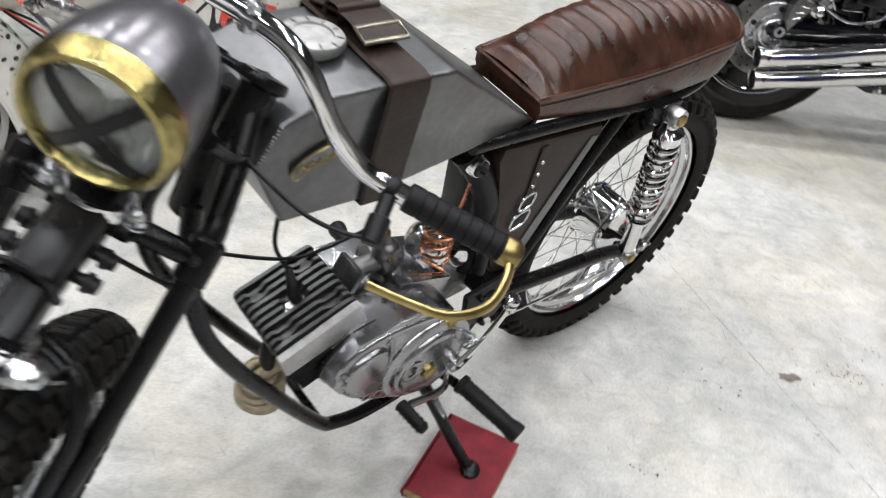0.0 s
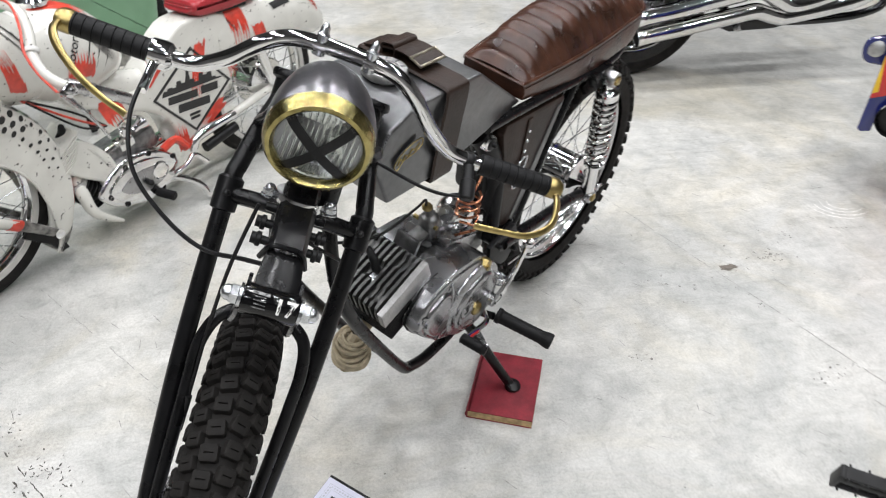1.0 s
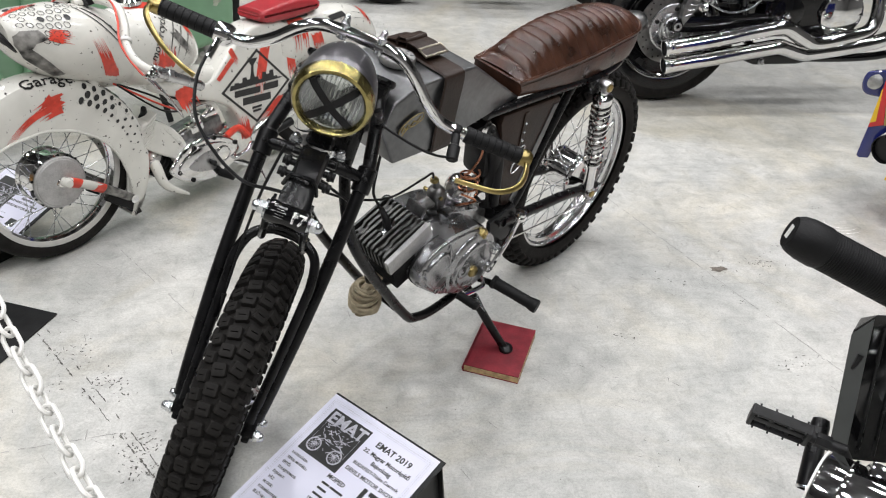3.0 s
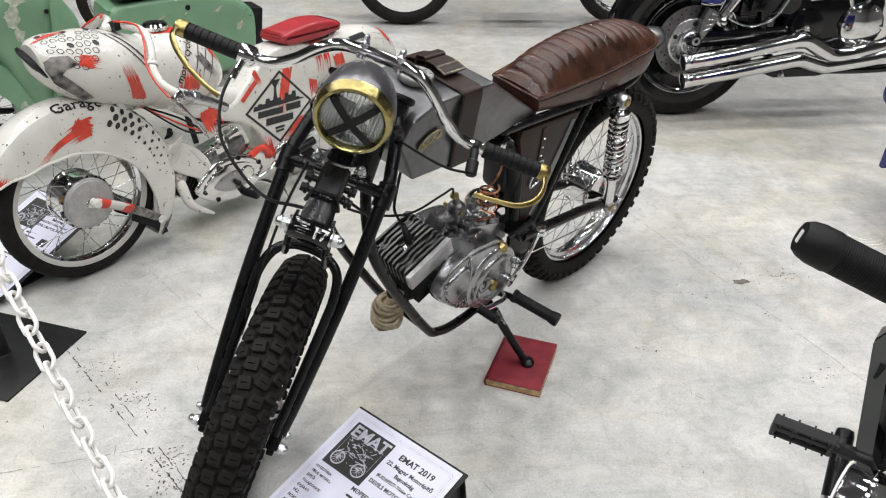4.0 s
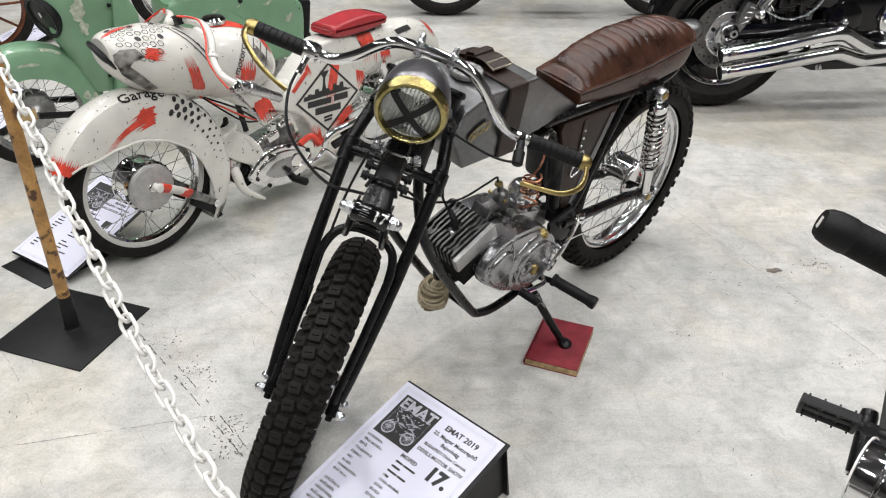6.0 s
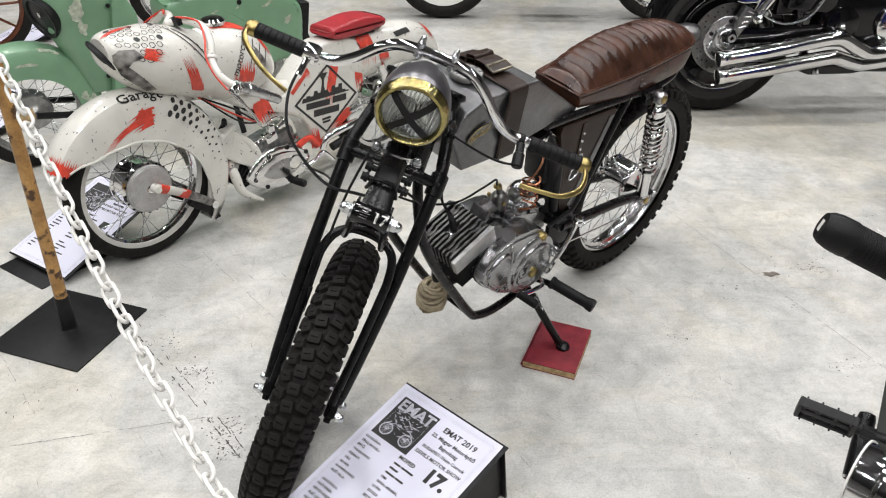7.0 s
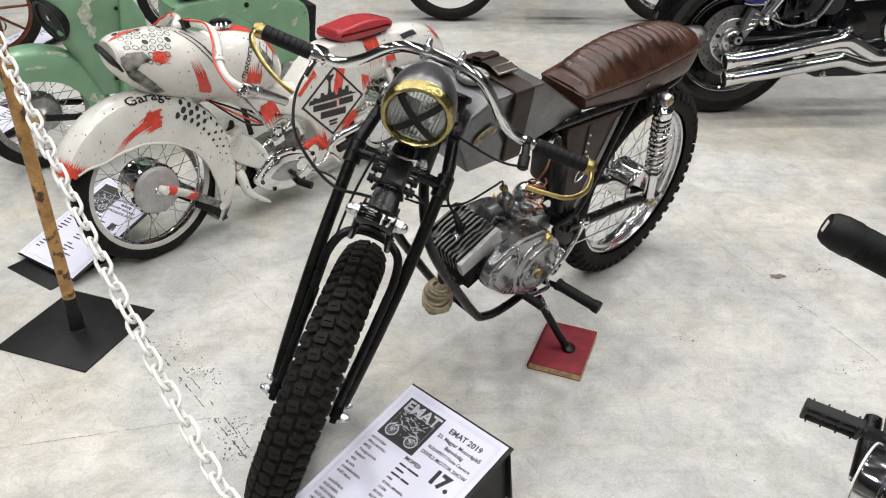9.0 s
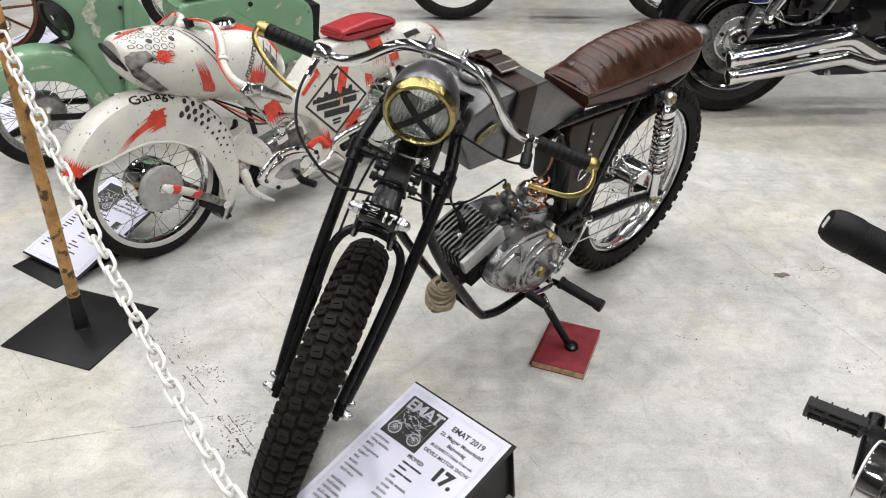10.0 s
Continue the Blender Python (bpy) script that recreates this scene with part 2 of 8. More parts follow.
def lathe(profile, at=(0, 0, 0), axis=(0, 0, 1), seg=24, bm=None, caps=True):
    """A turned body: (radius, height) pairs along an axis."""
    bm = bm or bmesh.new()
    q = Vector(axis).normalized().to_track_quat("Z", "Y")
    o = Vector(at)
    loops = [[o + q @ Vector((max(r, 1e-5) * math.cos(a), max(r, 1e-5) * math.sin(a), h)) for a in (2 * math.pi * k / seg for k in range(seg))] for r, h in profile]
    return rings(bm, loops, caps=caps)


def cyl(p0, p1, r, r1=None, seg=16, bm=None, edge=0.0):
    p0, p1 = Vector(p0), Vector(p1)
    length = (p1 - p0).length
    r1 = r if r1 is None else r1
    e = min(edge, length / 3, r / 2)
    prof = [(r, 0), (r1, length)] if not e else [(r - e, 0), (r, e), (r1, length - e), (r1 - e, length)]
    return lathe(prof, p0, p1 - p0, seg, bm)


def box(size, at=(0, 0, 0), rot=(0, 0, 0), bevel=0.0, bm=None, m=None, seg=2):
    one = bmesh.new()
    bmesh.ops.create_cube(one, size=1)
    bmesh.ops.transform(one, matrix=Matrix.Diagonal((*size, 1)), verts=one.verts)
    if bevel:
        bmesh.ops.bevel(one, geom=one.edges[:], offset=bevel, segments=seg, profile=0.6, affect="EDGES")
    one.transform((m or Matrix()) @ pose(*at, *rot))
    return merge(bm, one) if bm else one


def merge(bm, *others):
    for o in others:
        me = bpy.data.meshes.new("tmp")
        o.to_mesh(me)
        bm.from_mesh(me)
        bpy.data.meshes.remove(me)
        o.free()
    return bm


def prism(poly, y0, y1, bevel=0.0, inset=0.0, seg=2):
    """A plate: a polygon of (x, z) drawn out along y; inset shrinks the far side about its middle."""
    bm = bmesh.new()
    cx = sum(p[0] for p in poly) / len(poly)
    cz = sum(p[1] for p in poly) / len(poly)
    a = [bm.verts.new((x, y0, z)) for x, z in poly]
    b = [bm.verts.new((cx + (x - cx) * (1 - inset), y1, cz + (z - cz) * (1 - inset))) for x, z in poly]
    n = len(poly)
    bm.faces.new(a)
    bm.faces.new(b[::-1])
    for i in range(n):
        bm.faces.new((a[i], b[i], b[(i + 1) % n], a[(i + 1) % n])[::-1])
    bmesh.ops.recalc_face_normals(bm, faces=bm.faces[:])
    if bevel:
        bmesh.ops.bevel(bm, geom=bm.edges[:], offset=bevel, segments=seg, profile=0.6, affect="EDGES")
    return bm


def ball(r, at=(0, 0, 0), scale=(1, 1, 1), seg=20, bm=None):
    one = bmesh.new()
    bmesh.ops.create_uvsphere(one, u_segments=seg, v_segments=seg // 2, radius=r)
    one.transform(Matrix.Translation(at) @ Matrix.Diagonal((*scale, 1)))
    return merge(bm, one) if bm else one


def smooth_round(poly, n=4):
    """A closed smooth outline through 2D points."""
    return [(p.x, p.z) for p in catmull([(x, 0, z) for x, z in poly], n, closed=True)]


def part(name, bm, mat, parent=None, label="", m=None, angle=38, category="", kind="", group=""):
    """Links a bmesh as ONE mesh object, under a thing or a part if one is given."""
    if m is not None:
        bm.transform(m)
    bmesh.ops.recalc_face_normals(bm, faces=bm.faces[:])
    me = bpy.data.meshes.new(name)
    bm.to_mesh(me)
    bm.free()
    for p in me.polygons:
        p.use_smooth = True
    me.set_sharp_from_angle(angle=radians(angle))
    me.materials.append(mat)
    ob = new(name, me)
    ob.parent = parent
    return tagged(ob, label, category, group, kind)


def thing(name, m, label, category, group=""):
    ob = new(name)
    ob.empty_display_size = 0.1
    ob.matrix_world = m
    return tagged(ob, label, category, group)


def text_mesh(words, size, spread=1.0, bold=0.018):
    """Lettering with the built-in font, lying in the xy plane, centred, as a bmesh."""
    cu = bpy.data.curves.new("letters", "FONT")
    cu.body, cu.size, cu.align_x, cu.align_y, cu.extrude = words, size, "CENTER", "CENTER", 0.0002
    cu.resolution_u = 2
    cu.space_character = spread
    cu.offset = size * bold
    ob = bpy.data.objects.new("letters", cu)
    me = bpy.data.meshes.new_from_object(ob)
    bm = bmesh.new()
    bm.from_mesh(me)
    bpy.data.objects.remove(ob)
    bpy.data.curves.remove(cu)
    bpy.data.meshes.remove(me)
    return bm


def basis(o, x, y):
    """A frame from an origin and two directions; z is square to both."""
    x = Vector(x).normalized()
    z = x.cross(Vector(y)).normalized()
    y = z.cross(x)
    return Matrix(((x.x, y.x, z.x, o[0]), (x.y, y.y, z.y, o[1]), (x.z, y.z, z.z, o[2]), (0, 0, 0, 1)))


# ---- the hall ----
def hall():
    bm = box((26, 26, 0.2), (0, 3, -0.1))
    tagged(part("floor", bm, CONCRETE), "pale grey sealed concrete floor, scuffed and cracked", "floor", kind="structure")
    for name, size, at in (("wall_north", (26, 0.3, 7), (0, 16.15, 3.5)), ("wall_south", (26, 0.3, 7), (0, -10.15, 3.5)),
                           ("wall_east", (0.3, 25.9, 7), (13.15, 3, 3.5)), ("wall_west", (0.3, 25.9, 7), (-13.15, 3, 3.5))):
        tagged(part(name, box(size, at), WALLPAINT), "plain pale hall wall", "wall", kind="structure")
    tagged(part("ceiling", box((26, 26, 0.2), (0, 3, 7.1)), CEILPAINT), "dark grey hall ceiling", "ceiling", kind="structure")


hall()


# ---- wheels ----
def tyre_mesh(R, sec, width, tread):
    """A tyre round the y axis; tread: knobby, block or road."""
    bm = bmesh.new()
    loops = []
    n = 72
    cen = R - sec
    sect = []
    for k in range(19):
        a = radians(-125 + k * 250 / 18)
        sect.append((math.sin(a) * width, math.cos(a) * sec))
    for i in range(n):
        t = 2 * math.pi * i / n
        loops.append([Vector(((cen + h) * math.cos(t), y, (cen + h) * math.sin(t))) for y, h in sect])
    rings(bm, loops, close_u=False, caps=False, close_v=True)
    if tread == "road":
        return bm
    blocks = []
    count = 58 if tread == "knobby" else 48
    rows = ((-17, 0.0), (17, 0.30), (-47, 0.55), (47, 0.80), (-76, 0.10), (76, 0.35)) if tread == "knobby" else ((0, 0.0), (-32, 0.5), (32, 0.5), (-63, 0.0), (63, 0.0))
    for i in range(count):
        for deg, shift in rows:
            t = 2 * math.pi * (i + shift) / count
            a = radians(deg)
            y, h = math.sin(a) * width, math.cos(a) * sec
            p = Vector(((cen + h) * math.cos(t), y, (cen + h) * math.sin(t)))
            out = Vector((math.cos(a) * math.cos(t), math.sin(a), math.cos(a) * math.sin(t)))
            along = Vector((-math.sin(t), 0, math.cos(t)))
            m = basis(p, along, out.cross(along))
            if tread == "knobby":
                sz = (0.0122, 0.0128, 0.0088) if abs(deg) < 30 else (0.0108, 0.0118, 0.0088) if abs(deg) < 60 else (0.0120, 0.0085, 0.0070)
                blocks.append((m @ pose(0, 0, 0, 0, 0, (7 if deg > 0 else -7) + 5 * math.sin(i * 2.3 + deg)), sz))
            else:
                blocks.append((m, (0.0125, 0.0085, 0.0085) if abs(deg) < 50 else (0.0115, 0.0125, 0.0085)))
    return bm, blocks


def tread_block(sz):
    """One rubber block with worn shoulders and a narrow slit across its face."""
    sx, sy, h = sz
    bm = bmesh.new()
    prof = ((1.05, -0.004), (0.99, h * 0.72), (0.93, h * 0.93), (0.80, h))
    loops = []
    for k, z in prof:
        c = min(sx, sy) * 0.22
        loops.append([Vector((x * k, y * k, z)) for x, y in ((-sx + c, -sy), (sx - c, -sy), (sx, -sy + c), (sx, sy - c), (sx - c, sy), (-sx + c, sy), (-sx, sy - c), (-sx, -sy + c))])
    px, py = sx * 0.09, sy * 0.52
    slit = [Vector((x, y, h)) for x, y in ((-px, -py), (px, -py), (px, -py * 0.5), (px, py * 0.5), (px, py), (-px, py), (-px, py * 0.5), (-px, -py * 0.5))]
    loops.append(slit)
    loops.append([p * 0.9 + Vector((0, 0, -0.003)) for p in slit])
    rings(bm, loops)
    return bm


def wheel(owner, name, m, R, sec, width, tread, hub_r, hub_w, rim_mat=None, spokes=36, hub_mat=None, rim_w=None):
    """A spoked wheel round the y axis of m; a rim with its tyre, hub and spokes."""
    rim_mat, hub_mat = rim_mat or ALU, hub_mat or ALU
    ro = R - 2 * sec * 0.86
    rw = rim_w or width * 0.62
    prof = [(ro + 0.010, -rw), (ro + 0.012, -rw + 0.002), (ro + 0.010, -rw + 0.006), (ro - 0.002, -rw + 0.009), (ro - 0.012, -rw * 0.45), (ro - 0.016, 0),
            (ro - 0.012, rw * 0.45), (ro - 0.002, rw - 0.009), (ro + 0.010, rw - 0.006), (ro + 0.012, rw - 0.002), (ro + 0.010, rw)]
    prof += [(ro - 0.002, rw + 0.0008), (ro - 0.0045, rw - 0.001), (ro - 0.0055, rw - 0.004), (ro - 0.008, rw * 0.55), (ro - 0.017, rw * 0.36), (ro - 0.020, 0),
             (ro - 0.017, -rw * 0.36), (ro - 0.008, -rw * 0.55), (ro - 0.0055, -rw + 0.004), (ro - 0.0045, -rw + 0.001), (ro - 0.002, -rw - 0.0008), prof[0]]
    bm = lathe(prof, (0, 0, 0), (0, 1, 0), 72, caps=False)
    rim = part(name, bm, rim_mat, owner, "spoked wheel with a bright rim", m)
    made = tyre_mesh(R, sec, width, tread)
    blocks = []
    if isinstance(made, tuple):
        made, blocks = made
    part("tyre", made, RUBBER, rim, {"knobby": "black knobbly off-road tyre", "block": "black block-tread tyre", "road": "smooth black road tyre"}[tread], m)
    shared = {}
    for bm_at, sz in blocks:
        if sz not in shared:
            first = part("tread_block", tread_block(sz), RUBBER, rim, angle=20)
            shared[sz] = first.data
        else:
            first = new("tread_block", shared[sz])
            first.parent = rim
        first.matrix_basis = m @ bm_at
    hw = hub_w
    hub = lathe([(0.012, -hw - 0.02), (0.02, -hw - 0.008), (hub_r * 0.45, -hw), (hub_r * 0.92, -hw + 0.004), (hub_r, -hw + 0.012), (hub_r, -hw + 0.02), (hub_r * 0.93, -hw + 0.024),
                 (hub_r * 0.93, hw - 0.024), (hub_r, hw - 0.02), (hub_r, hw - 0.012), (hub_r * 0.92, hw - 0.004), (hub_r * 0.45, hw), (0.02, hw + 0.008), (0.012, hw + 0.02)], (0, 0, 0), (0, 1, 0), 40)
    part("hub", hub, hub_mat, rim, "polished drum hub", m)
    for i in range(spokes):
        s = 1 if i % 2 else -1
        a0 = 2 * math.pi * i / spokes
        twist = (0.42 if (i // 2) % 2 else -0.42)
        a1 = a0 + twist
        p0 = (ro * math.cos(a0) * 0.965, s * rw * 0.12, ro * math.sin(a0) * 0.965)
        p1 = (hub_r * 1.0 * math.cos(a1), s * (hw - 0.016), hub_r * math.sin(a1))
        bm = cyl(p0, p1, 0.0014, seg=5)
        d = (Vector(p1) - Vector(p0)).normalized()
        cyl(Vector(p0) - d * 0.004, Vector(p0) + d * 0.014, 0.0033, seg=6, bm=bm)
        cyl(Vector(p0) - d * 0.004, Vector(p0) + d * 0.003, 0.0055, r1=0.0045, seg=8, bm=bm)
        part("spoke", bm, ZINC, rim, m=m)
    return rim


def acorn_bolt(p, d, r, bm=None):
    """A hexagon nut with a domed cap."""
    p, d = Vector(p), Vector(d).normalized()
    bm = lathe([(r * 1.30, 0), (r * 1.30, r * 0.22)], p, d, 20, bm)
    lathe([(r * 0.95, r * 0.22), (r * 1.12, r * 0.32), (r * 1.12, r * 1.05), (r * 0.95, r * 1.18)], p, d, 6, bm)
    lathe([(r * 0.88, r * 1.18), (r * 0.86, r * 1.50), (r * 0.70, r * 1.85), (r * 0.40, r * 2.08), (0.0, r * 2.15)], p, d, 18, bm)
    return bm


def spring_coil(p0, p1, r, wire, turns, seg=8):
    p0, p1 = Vector(p0), Vector(p1)
    q = (p1 - p0).normalized().to_track_quat("Z", "Y")
    length = (p1 - p0).length
    n = int(turns * 16)
    pts = [p0 + q @ Vector((r * math.cos(2 * math.pi * turns * i / n), r * math.sin(2 * math.pi * turns * i / n), length * i / n)) for i in range(n + 1)]
    return tube(pts, wire, seg, straight=True)


# ---- the custom moped in the middle ----
BIKE = pose(0.503, 1.62, 0, -9, 0, -137)
FORK_WORLD = Matrix(((0.9286, -0.0445, 0.3684, -0.2012), (-0.1505, 0.8623, 0.4835, 0.7133), (-0.3392, -0.5044, 0.794, 0.7994), (0, 0, 0, 1)))
FORK = BIKE.inverted() @ FORK_WORLD      # fork frame: x to the rider's left, y to the rear, z up the legs


def cafe_racer():
    bike = thing("motorcycle", BIKE, "custom moped, bare steel tank, ribbed brown seat, leaning on its stand", "motorcycle")

    # wheels
    wheel(bike, "rear_wheel", pose(-0.005, -0.025, 0.336, 2.2), 0.336, 0.045, 0.046, "block", 0.068, 0.055, rim_mat=RIMALU, hub_mat=CHROME, rim_w=0.030)
    wheel(bike, "front_wheel", FORK @ pose(0, 0.19, -0.495, 0, 0, 90), 0.322, 0.052, 0.047, "knobby", 0.06, 0.045)

    # frame
    spine = tube([(0.985, 0, 0.86), (0.93, 0, 0.80), (0.75, 0, 0.76), (0.60, 0, 0.745)], 0.02, 12)
    frame_ob = part("frame", spine, BLACK, bike, "black tubular frame")
    for s in (1, -1):
        part("seat_rail", tube([(0.62, -0.02 + 0.075 * s, 0.760), (0.46, -0.032 + 0.083 * s, 0.752), (0.25, -0.034 + 0.085 * s, 0.742), (0.09, -0.034 + 0.082 * s, 0.735), (-0.03, -0.034 + 0.06 * s, 0.748), (-0.085, -0.034, 0.765)], 0.0115, 10), BLACK, frame_ob)
        part("frame_stay", tube([(0.235, -0.030 + 0.075 * s, 0.740), (0.295, -0.026 + 0.072 * s, 0.62), (0.39, -0.010 + 0.068 * s, 0.45), (0.46, 0.064 * s, 0.38)], 0.012, 10), BLACK, frame_ob)
        part("shock_bracket", prism([(0.11, 0.705), (0.17, 0.700), (0.20, 0.745), (0.11, 0.745)], 0.052 * s, 0.074 * s, 0.001), BLACK, frame_ob)
        part("cradle_tube", tube([(1.035, 0.035 * s, 0.775), (1.05, 0.06 * s, 0.70), (1.035, 0.075 * s, 0.60), (0.985, 0.08 * s, 0.50), (0.90, 0.08 * s, 0.372), (0.812, 0.08 * s, 0.250),
                                  (0.775, 0.08 * s, 0.222), (0.70, 0.078 * s, 0.205), (0.58, 0.07 * s, 0.215), (0.48, 0.064 * s, 0.30), (0.455, 0.062 * s, 0.40)], 0.0125, 10), BLACK, frame_ob)
    part("seat_tube", tube([(0.58, 0, 0.75), (0.52, 0, 0.60), (0.47, 0, 0.40)], 0.017, 10), BLACK, frame_ob)
    part("cross_tube", cyl((0.80, -0.08, 0.232), (0.80, 0.08, 0.232), 0.008), BLACK, frame_ob)
    part("head_lug", cyl((0.965, 0, 0.90), (1.02, 0, 0.735), 0.027, edge=0.003), BLACK, frame_ob)

    # swing arm
    arm = part("swing_arm", cyl((0.47, -0.085, 0.40), (0.47, 0.085, 0.40), 0.017), BLACK, bike)
    for s in (1, -1):
        part("arm_tube", tube([(0.47, 0.078 * s, 0.40), (0.30, 0.074 * s, 0.375), (0.13, 0.070 * s, 0.352), (0.015, 0.070 * s, 0.325)], 0.0155, 12), BLACK, arm)
        part("axle_plate", prism([(-0.065, 0.290), (0.01, 0.298), (0.045, 0.320), (0.03, 0.345), (-0.02, 0.335), (-0.065, 0.318)], -0.006 + 0.062 * s, -0.006 + 0.069 * s, 0.0015), SATIN, arm)
        part("axle_nut", acorn_bolt((-0.022, -0.006 + 0.069 * s, 0.306), (0, s, 0), 0.011), ZINC, arm)
        part("chain_adjuster", merge(cyl((-0.095, -0.006 + 0.075 * s, 0.300), (-0.01, -0.006 + 0.075 * s, 0.306), 0.004), box((0.012, 0.014, 0.022), (-0.068, -0.006 + 0.073 * s, 0.302), bevel=0.002)), ZINC, arm)

    # shock absorbers
    for s in (1, -1):
        top, bot = Vector((0.143, 0.088 * s, 0.727)), Vector((0.030, 0.082 * s, 0.330))
        d = (top - bot).normalized()
        L = (top - bot).length
        sh = part("shock_absorber", lathe([(0.010, 0.004), (0.0155, 0.018), (0.0172, 0.030), (0.0172, 0.118), (0.0190, 0.120), (0.0255, 0.124), (0.0265, 0.132), (0.014, 0.134), (0.0135, L - 0.06), (0.025, L - 0.06), (0.0275, L - 0.055), (0.0275, L - 0.036), (0.018, L - 0.029), (0.013, L - 0.024), (0.012, L)], bot, d, 28), CHROME, bike, "chrome coil-spring rear shock absorber")
        part("spring", spring_coil(bot + d * 0.136, top - d * 0.058, 0.0235, 0.0055, 11.5), CHROME, sh)
        for e in (top, bot):
            part("eye", lathe([(0.010, -0.016), (0.0175, -0.016), (0.0195, -0.012), (0.0195, 0.012), (0.0175, 0.016), (0.010, 0.016)], e, (0, 1, 0), 24), ALU, sh)
            part("eye_bolt", lathe([(0.006, -0.02), (0.006, 0.015), (0.0115, 0.0155), (0.0115, 0.021), (0.006, 0.023)], e, (0, s, 0), 6), BRASS, sh)

    # seat: a ribbed pad over a plain skirt
    def half_width(u):
        return float(np.interp(u, (0, 0.12, 0.35, 0.6, 0.8, 1.0), (0.080, 0.086, 0.093, 0.093, 0.090, 0.080)))

    def pipe_z(u):
        return float(np.interp(u, (0, 0.25, 0.5, 0.75, 1.0), (0.806, 0.812, 0.818, 0.830, 0.838)))

    def low_z(u):
        return float(np.interp(u, (0, 0.3, 0.52, 0.8, 1.0), (0.766, 0.755, 0.748, 0.757, 0.778)))

    def crest(u):
        return float(np.interp(u, (0, 0.03, 0.10, 0.21, 0.43, 0.68, 0.88, 0.96, 1.0), (0.010, 0.027, 0.047, 0.068, 0.081, 0.068, 0.042, 0.022, 0.002)))

    mid_y = -0.034

    def station(u):
        x = 0.490 - 0.590 * u
        end = max(0.0, u - 0.84) / 0.16
        w = half_width(u) * math.sqrt(max(0.03, 1 - end ** 2 * 0.97))
        return x, w

    def far_side(u):
        return float(np.interp(u, (0, 0.35), (0.85, 1.0)))

    count = 200
    loops = []
    ribs = 17
    for i in range(count + 1):
        u = i / count
        x, w = station(u)
        rise = crest(u)
        phase = (u * ribs) % 1.0
        puff = abs(math.sin(phase * math.pi)) ** 0.42
        inside = min(1, max(0, (u - 0.012) / 0.03)) * min(1, max(0, (0.95 - u) / 0.05))
        loop = []
        for k in range(21):
            v = -1 + 2 * k / 20
            flat = (1 - abs(v) ** 3.0)
            z = pipe_z(u) + rise * flat + 0.0095 * (puff - 1) * min(1, (1 - abs(v)) * 9) * inside
            bow = 0.020 * (1 - v * v) * min(1, u * 8) * min(1, (1 - u) * 8)
            loop.append(Vector((x + bow, mid_y + w * v * (1 - 0.02 * flat) * (far_side(u) if v < 0 else 1.0), z)))
        loops.append(loop)
    bm = bmesh.new()
    rings(bm, loops, close_u=False, caps=False)
    pad = part("seat", bm, LEATHER, bike, "brown leather seat with stitched cross ribs", angle=60)
    outline_t, outline_b = [], []
    us = [i / 60 for i in range(61)]
    for u in us:
        x, w = station(u)
        outline_t.append((x, mid_y + w, pipe_z(u)))
        outline_b.append((x - 0.012 * (1 - u), mid_y + w * 0.97, low_z(u)))
    right_t = [(x, mid_y - (y - mid_y) * far_side(u), z) for u, (x, y, z) in reversed(list(zip(us, outline_t)))]
    right_b = [(x, mid_y - (y - mid_y) * far_side(u), z) for u, (x, y, z) in reversed(list(zip(us, outline_b)))]
    top_loop = [Vector(p) for p in outline_t + right_t]
    bot_loop = [Vector(p) for p in outline_b + right_b]
    mid_loop = [(a + b) / 2 + Vector((0, 0.005 if a.y > mid_y else -0.005, 0)) for a, b in zip(top_loop, bot_loop)]
    bm = bmesh.new()
    rings(bm, [top_loop, mid_loop, bot_loop])
    part("seat_skirt", bm, LEATHER, pad, "plain brown leather seat side", angle=50)
    part("seat_piping", tube([p + Vector((0, 0.001 if p.y > mid_y else -0.001, 0.001)) for p in top_loop], 0.0046, 6, straight=True, closed=True), LEATHER, pad)

    stitch = bmesh.new()
    for k in range(150):
        u = 0.01 + 0.86 * k / 150
        x, w = station(u)
        u2 = u + 0.0038
        x2, w2 = station(u2)
        for sgn in (1, -1):
            fx = far_side(u) if sgn < 0 else 1.0
            cyl((x, mid_y + sgn * (w * fx + 0.0022), pipe_z(u) - 0.009), (x2, mid_y + sgn * (w2 * fx + 0.0022), pipe_z(u2) - 0.009), 0.0008, seg=4, bm=stitch)
    part("stitching", stitch, DARKLEATHER, pad, "dark stitching", kind="stuff")

    # tank: a welded steel box with a sloping tail
    side = [(0.905, 0.925), (0.965, 0.900), (0.992, 0.850), (0.947, 0.757), (0.83, 0.755), (0.75, 0.768), (0.645, 0.780), (0.545, 0.792), (0.727, 0.925)]
    tank_bm = prism(side, -0.100, 0.083, 0.006, seg=3)
    for v in tank_bm.verts:
        k = max(0.0, 0.74 - v.co.x)
        v.co += Vector((-0.38 * k, (-0.23 if v.co.y > 0 else -0.10) * k, -0.165 * k))
    tank = part("tank", tank_bm, STEEL, bike, "box-shaped bare welded steel fuel tank")
    rnd = random.Random(5)

    def weld(a, b, name="weld_seam"):
        bmw = bmesh.new()
        a, b = Vector(a), Vector(b)
        n = int((b - a).length / 0.004)
        for i in range(n):
            p = a.lerp(b, i / n)
            lathe([(0.0, -0.001), (0.0024, 0), (0.0018, 0.0012), (0, 0.0018)], p + Vector((rnd.uniform(-1, 1), 0, rnd.uniform(-1, 1))) * 0.0006, (0.2, 0.6, 0.7), 6, bmw)
        part(name, bmw, STEEL, tank)

    weld((0.905, 0.083, 0.924), (0.84, 0.083, 0.926))
